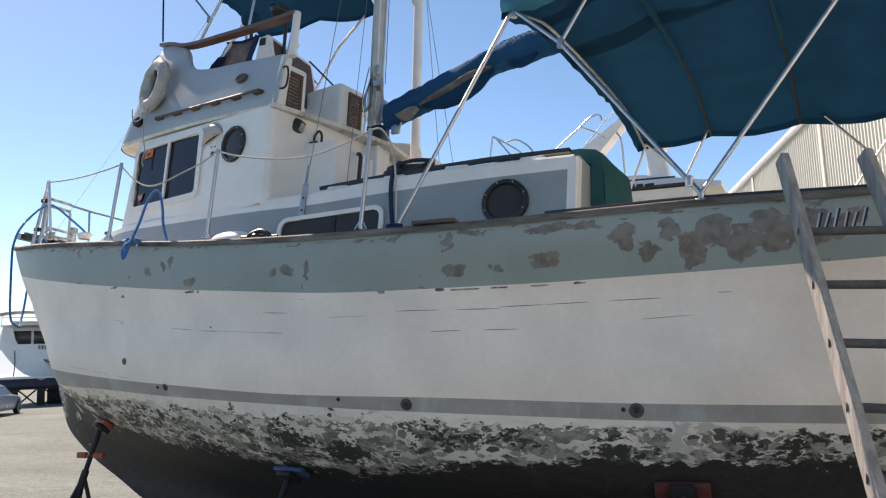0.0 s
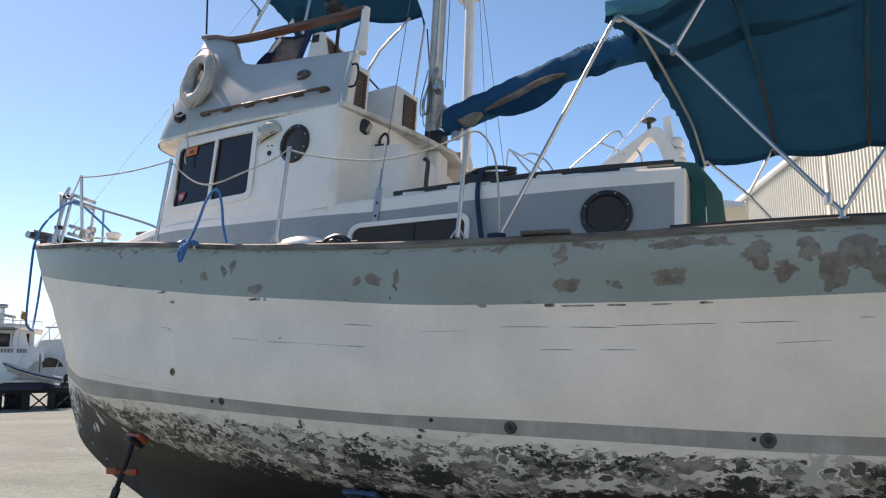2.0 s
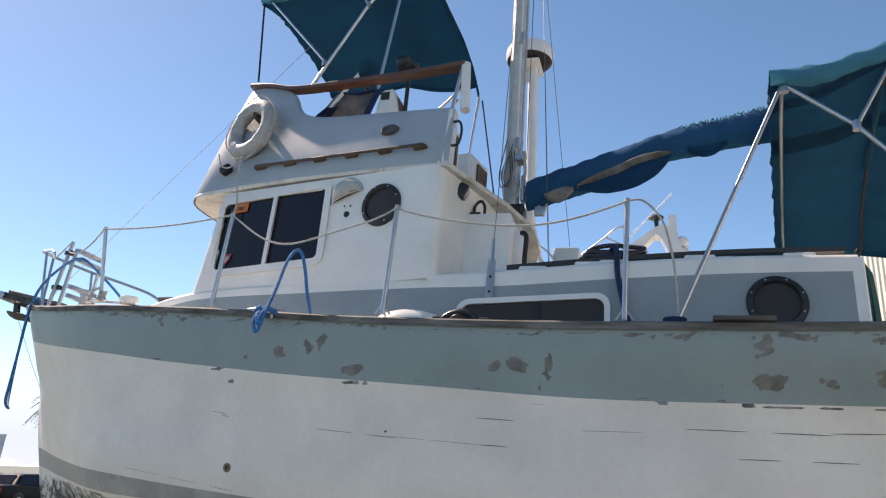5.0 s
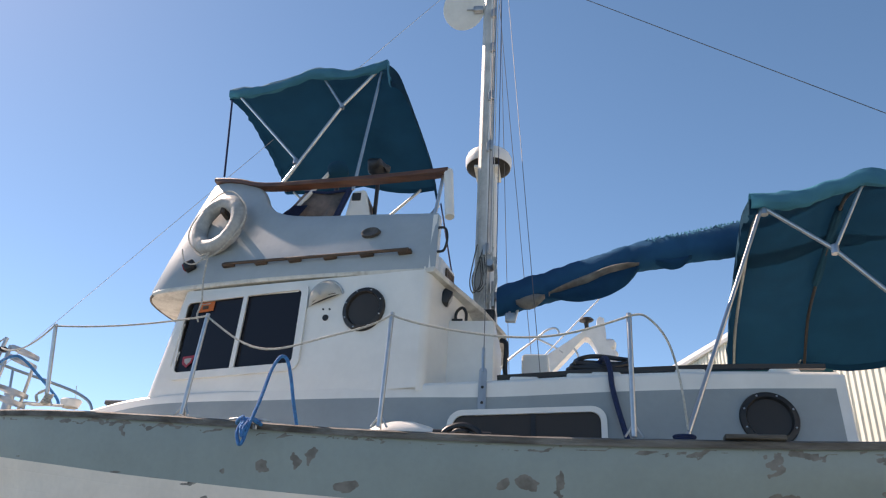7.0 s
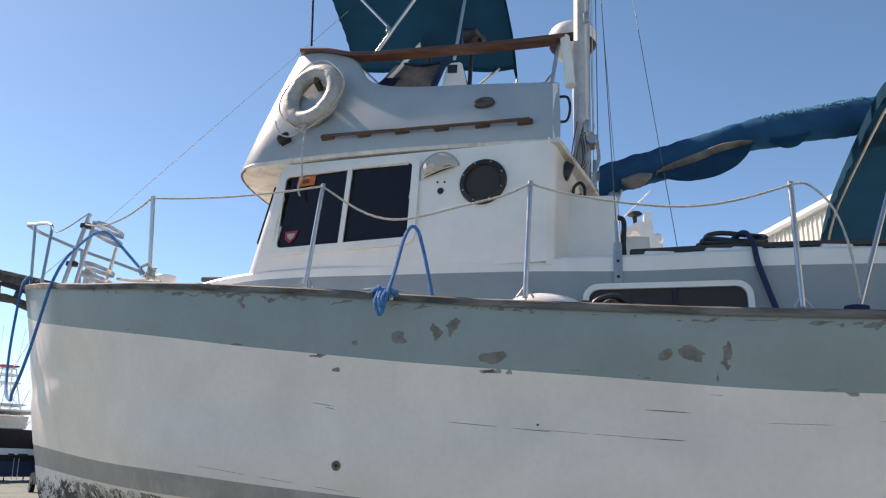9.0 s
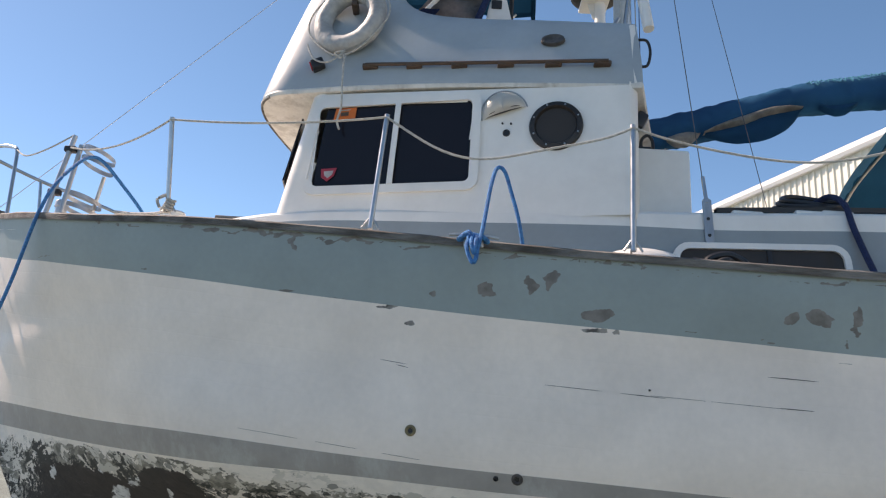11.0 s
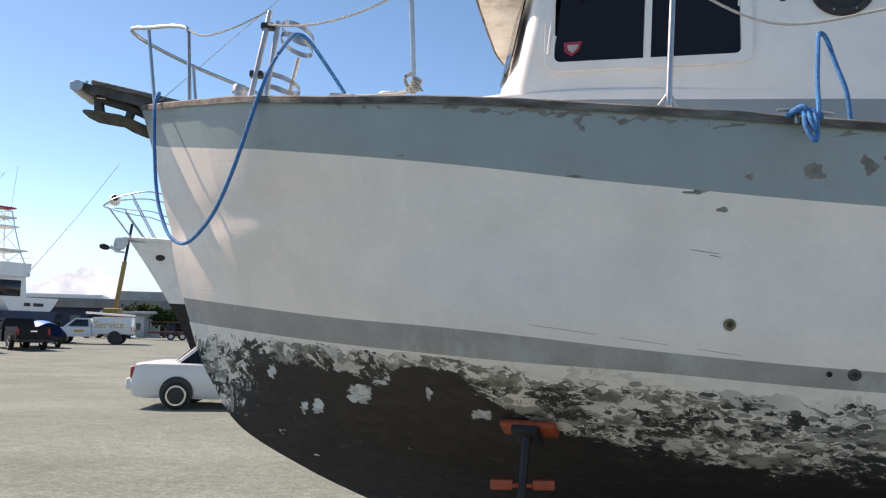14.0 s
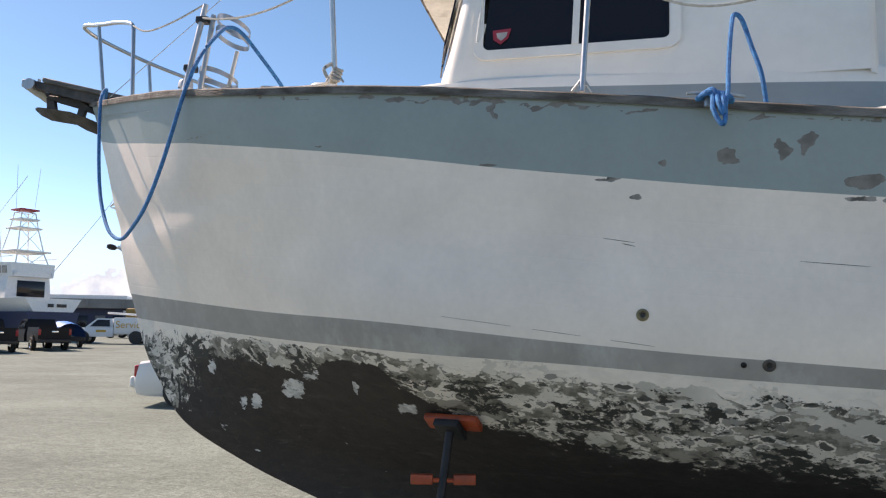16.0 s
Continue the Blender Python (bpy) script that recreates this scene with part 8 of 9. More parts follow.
def sportfisher(c, yaw, label, enclosed):
    """White sport-fishing boat with a tall tuna tower, stern to the yard."""
    m = Matrix.Translation(c) @ Matrix.Rotation(radians(yaw), 4, "Z")
    bt = thing("sport_fishing_boat", m, label, "boat", "sport-fishing boats")
    # stern at x=0 towards the camera, bow away
    bm = B()
    rows = yacht_hull(bm, 15, 4.8, 3.4, 1.1)
    for v in bm.verts:
        v.co.x = 15 - v.co.x
    part("hull", bm, DOMEW, bt)
    bm = B()
    loft_body(bm, [(-0.04, [(-1.9, 1.05), (-2.25, 2.35), (2.25, 2.35), (1.9, 1.05)]), (9, [(-1.8, 1.05), (-2.4, 2.35), (2.4, 2.35), (1.8, 1.05)]), (13.2, [(-0.2, 1.05), (-0.7, 2.35), (0.7, 2.35), (0.2, 1.05)])])
    part("boot_top", bm, NAVYHULL, bt)
    bm = B()
    loft_body(bm, [(3.5, [(-2.0, 3.2), (-1.8, 5.2), (1.8, 5.2), (2.0, 3.2)]), (8, [(-2.0, 3.2), (-1.7, 5.2), (1.7, 5.2), (2.0, 3.2)]), (10.5, [(-1.6, 3.3), (-1.2, 3.6), (1.2, 3.6), (1.6, 3.3)])])
    cab = part("cabin", bm, DOMEW, bt)
    bm = B()
    box(bm, (3.46, -1.4, 3.6), (3.5, 1.0, 4.9), 0.03)
    part("saloon_door", bm, TINT, cab)
    for s in (-1, 1):
        bm = B()
        prism(bm, [(4.4, s * 1.93, 3.95), (4.6, s * 1.86, 4.8), (7.6, s * 1.84, 4.8), (8.6, s * 1.93, 3.95)], (0, s * 0.04, 0))
        part("side_window", bm, TINT, cab)
    bm = B()
    loft_body(bm, [(3.0, [(-1.8, 5.2), (-1.9, 6.3), (1.9, 6.3), (1.8, 5.2)]), (6.8, [(-1.8, 5.2), (-1.9, 6.4), (1.9, 6.4), (1.8, 5.2)])])
    brg = part("bridge", bm, DOMEW, bt)
    for s in (-1, 1):
        bm = B()
        prism(bm, [(3.6, s * 1.84, 5.45), (3.6, s * 1.9, 6.05), (6.0, s * 1.92, 6.1), (6.4, s * 1.86, 5.5)], (0, s * 0.05, 0))
        part("side_curtain", bm, SAILCLOTH, brg)
        rod("bridge_rail", [(2.9, s * 1.9, 6.8), (6.0, s * 1.95, 6.8)], 0.03, STEEL, brg, seg=6)
    # tower: four legs, cross tubes, three platforms
    tw = thing("tuna_tower", m, "tall white tube tower with sun shades on a fishing boat", "tower", "tuna towers")
    lv = [(5.3, 1.7, 1.7), (7.2, 1.15, 1.1), (9.2, 0.8, 0.7), (10.6, 0.6, 0.5)]
    for sx in (-1, 1):
        for sy in (-1, 1):
            rod("leg", [(4.6 + sx * b, sy * a, z) for z, a, b in lv], 0.05, DOMEW, tw)
    for z, a, b in lv[1:]:
        for p, q in (((-1, -1), (-1, 1)), ((1, -1), (1, 1)), ((-1, -1), (1, -1)), ((-1, 1), (1, 1))):
            rod("cross_tube", [(4.6 + p[0] * b, p[1] * a, z), (4.6 + q[0] * b, q[1] * a, z)], 0.035, DOMEW, tw, seg=6)
    for (z0, a0, b0), (z1, a1, b1) in zip(lv, lv[1:]):
        rod("diagonal", [(4.6 - b0, -a0, z0), (4.6 - b1, a1, z1)], 0.025, DOMEW, tw, seg=6)
        rod("diagonal", [(4.6 - b0, a0, z0), (4.6 - b1, -a1, z1)], 0.025, DOMEW, tw, seg=6)
    for z, r, mt in ((7.25, 1.45, DOMEW), (9.2, 0.95, DOMEW), (9.95, 0.8, DOMEW), (10.75, 0.75, CRIMSON)):
        bm = B()
        box(bm, (4.6 - r, -r * 1.1, z), (4.6 + r, r * 1.1, z + 0.14), 0.05)
        part("sun_shade", bm, mt, tw)
    for s in (-1, 1):
        rod("outrigger", [(4.0, s * 2.0, 5.2), (1.0, s * 4.4, 10.5), (-1.5, s * 6.3, 15.2)], 0.03, DOMEW, tw, seg=6)
        rod("aerial", [(4.6, s * 0.8, 10.8), (4.4, s * 1.0, 14.5)], 0.02, DOMEW, tw, seg=5)
    if enclosed:
        # brown canvas round the cockpit, long hard top over it
        bm = B()
        prism(bm, [(-0.12, -2.15, 2.35), (0.5, -2.05, 5.0), (3.4, -1.95, 5.15), (3.4, -2.15, 2.35)], (0, 4.2, 0))
        bmesh.ops.bevel(bm, geom=list(bm.edges), offset=0.06, segments=2, affect="EDGES")
        part("cockpit_curtain", bm, BROWNCANVAS, bt, "dark brown canvas curtain")
        for y in (-0.35, 0.05):
            rod("ladder_rail", [(-0.3, y, 0.2), (-0.16, y, 2.6)], 0.03, STEEL, bt, seg=6)
        bm = B()
        box(bm, (0.6, -2.6, 6.55), (6.6, 2.6, 6.72), 0.06, 2)
        part("hard_top", bm, DOMEW, bt)
        for x in (1.0, 6.2):
            for s in (-1, 1):
                rod("top_post", [(x, s * 1.8, 5.1), (x, s * 2.1, 6.6)], 0.035, STEEL, bt, seg=6)
        for y in (-1.6, -0.8, 0.0, 0.8, 1.6):
            rod("fishing_rod", [(2.6, y, 6.6), (1.6, y * 1.3, 8.6)], 0.02, STANDBLK, bt, seg=5)
    # name on the transom as a plain bar
    for k, w in enumerate((0.5, 0.85)):
        bm = B()
        box(bm, (-0.05, 0.3 - k * 0.95 - w / 2, 2.72), (-0.005, 0.3 - k * 0.95 + w / 2, 2.98), 0.004)
        part("print_bar", bm, BLACK, bt)
    stands_for(m, ((1.5, -1.6), (1.5, 1.6), (6, -1.7), (6, 1.7), (10, -1.2), (10, 1.2)), 1.3)


sportfisher(toward(-25.6, 70), 152, "white sport-fishing boat with tall tower on dark stands", False)
sportfisher(Vector((-46.5, 58.8, 0)), 147, "white sport-fishing boat with a hard top and brown canvas cockpit curtains", True)
sportfisher(Vector((-49.5, 53.8, 0)), 128, "white sport-fishing boat with brown canvas beside a palm", True)


def palm(p, h, seed):
    """A feather palm: curved ringed trunk and arching fronds of narrow leaflets."""
    rng = random.Random(seed)
    pt = thing("palm_tree", Matrix.Translation(p), "palm tree with drooping grey-green fronds", "palm tree")
    bm = B()
    line = curve_pts([(0, 0, 0), (0.15, 0, h * 0.4), (0.1, 0.1, h * 0.75), (0.3, 0.1, h)], 5)
    tube(bm, line, 0.2, 10, taper=lambda t: 1.15 - 0.4 * t)
    part("trunk", bm, BARK, pt)
    top = line[-1]
    for k in range(22):
        a = 2 * math.pi * k / 22 + rng.uniform(-0.2, 0.2)
        up = rng.uniform(-0.4, 1.0)
        ln = rng.uniform(2.2, 3.0)
        d = Vector((math.cos(a), math.sin(a), 0))
        rib = [top + d * ln * t + Vector((0, 0, ln * (up * t - (0.75 + 0.3 * up) * t * t))) for t in [i / 14 for i in range(15)]]
        side = Vector((-d.y, d.x, 0))
        bm = B()
        tube(bm, rib, 0.025, 5, taper=lambda t: 1 - 0.8 * t)
        for i in range(2, 15):
            w = 0.75 * math.sin(math.pi * (0.12 + 0.85 * i / 15)) ** 0.6
            for q in (-1, 1):
                b0 = rib[i]
                tip = b0 + side * q * w + d * 0.25 + Vector((0, 0, -0.3 * w - rng.uniform(0, 0.15)))
                vs = [bm.verts.new(b0 + d * 0.05), bm.verts.new(b0 - d * 0.05), bm.verts.new(tip)]
                bm.faces.new(vs)
        part("frond", bm, LEAF, pt)


palm(Vector((-59.5, 62.0, 0)), 8.2, 5)


def stern_boats():
    """Two motor yachts on a dark cradle at the yard's edge: one stern-on with a dinghy, one side-on behind it."""
    m = Matrix.Translation((-39.67, 29.0, 0)) @ Matrix.Rotation(radians(50), 4, "Z")
    # local x runs along the line of boats, y away from the yard
    b1 = thing("motor_yacht", m, "white motor yacht stern-on with curved wing posts and a canopy", "boat", "yachts at the yard edge")
    bm = B()
    yacht_hull(bm, 14, 4.9, 3.8, 1.55, sheer_up=0.6)
    for v in bm.verts:
        v.co = Vector((-1.2 + v.co.y, 14 - v.co.x, v.co.z))
    part("hull", bm, DOMEW, b1)
    bm = B()
    box(bm, (-3.7, -0.9, 1.66), (1.35, 0.05, 1.8), 0.04, 3)
    part("swim_platform", bm, DOMEW, b1)
    bm = B()
    loft_body(bm, [(0.02, [(-3.5, 1.2), (-3.6, 1.7), (1.2, 1.7), (1.1, 1.2)]), (0.5, [(-3.5, 1.2), (-3.6, 1.7), (1.2, 1.7), (1.1, 1.2)])])
    for v in bm.verts:
        v.co = Vector((v.co.y, v.co.x, v.co.z))
    part("bottom", bm, NAVYHULL, b1)
    # saloon: bulkhead with three windows, wing posts, overhanging bridge deck
    bm = B()
    box(bm, (-3.2, 2.6, 3.5), (0.55, 8.5, 5.0), 0.08, 3)
    cab = part("saloon", bm, HOUSE, b1)
    for x0, x1 in ((-3.0, -1.95), (-1.8, -0.85), (-0.7, 0.25)):
        bm = B()
        box(bm, (x0, 2.56, 3.9), (x1, 2.595, 4.75), 0.03)
        part("saloon_window", bm, SMOKE, cab)
    for x in (-3.3, -0.35):
        bm = B()
        prism(bm, [(x - 0.35, 1.5, 3.75), (x + 0.75, 1.5, 3.75), (x + 0.5, 1.5, 4.1), (x + 0.35, 1.5, 4.95), (x - 0.2, 1.5, 4.95), (x - 0.3, 1.5, 4.5)], (0, 0.18, 0))
        bmesh.ops.bevel(bm, geom=list(bm.edges), offset=0.04, segments=2, affect="EDGES")
        part("wing_post", bm, DOMEW, b1)
    bm = B()
    grid(bm, [[Vector((-3.6 + 4.6 * j / 8, 0.5 + 6.5 * i / 6, 5.0 + 0.10 * (1 - (j / 4 - 1) ** 2) - 0.12 * (j / 8) ** 3)) for j in range(9)] for i in range(7)])
    bmesh.ops.solidify(bm, geom=list(bm.faces), thickness=0.14)
    part("bridge_deck", bm, DOMEW, b1)
    bm = B()
    loft_body(bm, [(3.5, [(-3.2, 5.05), (-3.1, 5.45), (0.2, 5.45), (0.3, 5.05)]), (7.0, [(-3.0, 5.05), (-2.6, 5.7), (-0.2, 5.7), (0.0, 5.05)])])
    for v in bm.verts:
        v.co = Vector((v.co.y, v.co.x, v.co.z))
    part("bridge_coaming", bm, DOMEW, b1)
    bm = B()
    box(bm, (-1.48, 2.0, 5.05), (-1.22, 2.3, 6.3), 0.06, 3)
    mast = part("radar_mast", bm, DOMEW, b1)
    bm = B()
    lathe(bm, [(0, 0.16), (0.26, 0.14), (0.32, 0.04), (0.26, -0.1), (0, -0.1)], Matrix.Translation((-1.35, 2.15, 6.42)), 18)
    part("radar_dome", bm, GALV, mast)
    bm = B()
    grid(bm, [[Vector((-4.0 + 3.4 * j / 6, 1.8 + 2.6 * i / 4, 5.82 + 0.18 * (1 - (j / 3 - 1) ** 2))) for j in range(7)] for i in range(5)])
    bmesh.ops.solidify(bm, geom=list(bm.faces), thickness=0.09)
    part("canopy", bm, SAILCLOTH, b1)
    for x in (-3.8, -0.75):
        for y in (1.9, 4.3):
            rod("canopy_post", [(x, y, 5.1), (x, y, 5.84)], 0.03, STEEL, b1, seg=6)
    rod("side_rail", [(-3.5, 0.6, 5.5), (-1.5, 0.55, 5.5), (0.9, 0.7, 5.4), (0.95, 4.5, 5.4)], 0.022, STEEL, b1, seg=6)
    for x in (-2.4, -0.6, 0.4):
        rod("rail_post", [(x, 0.6, 5.0), (x, 0.58, 5.48)], 0.018, STEEL, b1, seg=6)
    rod("flag_staff", [(-0.35, 0.1, 3.8), (-0.25, -0.3, 6.05)], 0.022, STEEL, b1, seg=6)
    bm = B()
    grid(bm, [[Vector((-0.27 + 0.10 * i + 0.05 * math.sin(j * 1.3), -0.29 + 0.05 * math.sin(i * 2 + j), 6.0 - 0.1 * j - 0.05 * i)) for j in range(6)] for i in range(4)])
    bmesh.ops.solidify(bm, geom=list(bm.faces), thickness=0.006)
    part("flag", bm, YELLOW, b1, "limp faded flag")
    for k, (x, w) in enumerate(((-1.42, 0.13), (-1.24, 0.13), (-1.06, 0.13), (-0.88, 0.13), (-0.70, 0.12), (-0.38, 0.12), (-0.22, 0.12), (-0.06, 0.12), (0.08, 0.08))):
        bm = B()
        box(bm, (x, -0.045, 3.47 - 0.004 * k), (x + w, -0.012, 3.72 - 0.004 * k), 0.006)
        part("print_bar", bm, FASCIA, b1)
    for x in (-2.7, 0.9):
        rod("cleat_line", [(x, -0.05, 3.4), (x + 0.03, -0.1, 2.6), (x, -0.4, 1.85)], 0.03, BLACK, b1, smooth_n=4, seg=6)
    bm = B()
    box(bm, (0.45, -0.03, 2.95), (1.15, -0.01, 3.55), 0.02)
    part("transom_door", bm, HOUSE, b1)
    # dinghy hung across the stern, its bow cocked up
    dg = thing("dinghy", m @ Matrix.Translation((0.55, -1.3, 2.12)) @ Matrix.Rotation(radians(13), 4, "Y"), "white inflatable dinghy with navy strake slung across a stern", "dinghy")
    for q in (-1, 1):
        bm = B()
        tube(bm, curve_pts([(1.6, q * 0.55, 0.0), (0.4, q * 0.6, 0.0), (-0.7, q * 0.5, 0.08), (-1.3, q * 0.22, 0.2), (-1.52, 0, 0.26)], 6), 0.2, 12, taper=lambda t: 1 - 0.25 * t)
        tb = part("tube", bm, RINGW, dg)
        bm = B()
        tube(bm, curve_pts([(1.6, q * 0.76, 0.02), (0.4, q * 0.81, 0.02), (-0.75, q * 0.69, 0.1), (-1.4, q * 0.32, 0.22), (-1.68, 0, 0.3)], 6), 0.045, 8)
        part("strake", bm, ROPEN, tb, "navy rubbing strake")
    bm = B()
    rows = []
    for i in range(9):
        x = -1.4 + 3.0 * i / 8
        w = 0.55 * min(1, (x + 1.6) / 0.9)
        rows.append([Vector((x, -w, -0.02 + 0.1 * max(0, -x))), Vector((x, 0, -0.32 + 0.2 * max(0, -x - 0.3))), Vector((x, w, -0.02 + 0.1 * max(0, -x)))])
    grid(bm, rows)
    bmesh.ops.solidify(bm, geom=list(bm.faces), thickness=0.03)
    part("keel", bm, DOMEW, dg)
    bm = B()
    box(bm, (1.7, -0.15, 0.0), (2.0, 0.15, 0.45), 0.08, 3)
    ob = part("outboard", bm, STANDBLK, dg, "small dark outboard motor")
    rod("shaft", [(1.85, 0, 0.05), (1.8, 0, -0.55)], 0.06, STANDBLK, ob)
    for x in (-0.9, 1.1):
        rod("davit_line", [(x, 0, 0.2), (x + 0.15, 1.2, 1.55)], 0.018, ROPEW, dg, seg=6)
    # the second yacht, side-on, with a wedge of cabin and a curved window
    b2 = thing("motor_yacht", m @ Matrix.Translation((0, 4.5, 0)), "white motor yacht with curved dark side window on a cradle", "boat", "yachts at the yard edge")
    bm = B()
    loft_body(bm, [(0.0, [(-1.0, 1.6), (0.4, 3.5), (5.4, 3.7), (5.2, 1.6)]), (4.2, [(-1.0, 1.6), (0.4, 3.5), (5.4, 3.7), (5.2, 1.6)])])
    for v in bm.verts:
        v.co = Vector((v.co.y, v.co.x, v.co.z))
    part("hull", bm, DOMEW, b2)
    bm = B()
    box(bm, (-0.9, 0.1, 0.95), (5.15, 4.1, 1.6), 0.05)
    part("bottom", bm, NAVYHULL, b2)
    bm = B()
    prism(bm, [(0.45, 0.35, 3.45), (0.95, 0.35, 4.45), (3.4, 0.35, 4.6), (4.5, 0.35, 4.6), (4.8, 0.35, 3.6)], (0, 3.5, 0))
    bmesh.ops.bevel(bm, geom=list(bm.edges), offset=0.06, segments=2, affect="EDGES")
    cab = part("cabin", bm, HOUSE, b2)
    bm = B()
    prism(bm, [(1.15, -0.03, 2.62), (1.13, -0.03, 2.95), (1.25, -0.03, 3.22), (1.6, -0.03, 3.3), (2.0, -0.03, 3.18), (2.3, -0.03, 2.9), (2.42, -0.03, 2.66)], (0, 0.1, 0))
    part("side_window", bm, TINT, b2)
    for x in (3.0,):
        bm = B()
        box(bm, (x, -0.03, 2.5), (x + 1.3, 0.05, 3.1), 0.05)
        part("side_window", bm, TINT, b2)
    for x in (1.5, 2.8, 4.6):
        rod("canopy_post", [(x, 0.6, 4.5), (x - 0.1, 0.6, 5.3)], 0.035, STEEL, b2, seg=6)
    rod("canopy_rail", [(1.2, 0.6, 5.33), (3.0, 0.6, 5.33), (4.6, 0.6, 5.33)], 0.045, SAILCLOTH, b2, seg=6)
    for x0 in (0.3, 1.1):
        rod("stay", [(x0, 1.0, 3.6), (x0 + 2.6, 1.0, 7.2)], 0.018, WIRE, b2, seg=5)
    bm = B()
    loft_body(bm, [(2.2, [(0.8, 4.55), (1.0, 4.95), (3.4, 4.95), (3.6, 4.55)]), (4.0, [(0.8, 4.55), (1.0, 4.8), (3.4, 4.8), (3.6, 4.55)])])
    part("bridge", bm, DOMEW, b2)
    # dark steel cradle under both
    cr = thing("boat_cradle", m, "dark steel cradle of beams and braced legs under two yachts", "cradle")
    for y in (0.4, 3.6):
        bm = B()
        box(bm, (-5.0, y, 1.0), (5.5, y + 0.35, 1.35), 0.02)
        part("beam", bm, STANDBLK, cr)
    for x in (-4.2, -2.7, -1.2, 0.3, 1.7, 3.1, 4.6):
        bm = B()
        box(bm, (x - 0.22, 0.35, 0.0), (x + 0.22, 0.8, 1.02), 0.02)
        part("leg", bm, STANDBLK, cr)
        rod("brace", [(x + 0.2, 0.55, 0.05), (x + 1.25, 0.55, 1.0)], 0.05, STANDBLK, cr, seg=6)
        rod("brace", [(x + 1.25, 0.6, 0.05), (x + 0.2, 0.6, 1.0)], 0.05, STANDBLK, cr, seg=6)
    for x in (-3.4, -0.4, 2.4):
        bm = B()
        box(bm, (x - 0.5, 2.2, 0.0), (x + 0.5, 2.9, 1.2), 0.03)
        part("block", bm, STANDBLK, cr)


stern_boats()


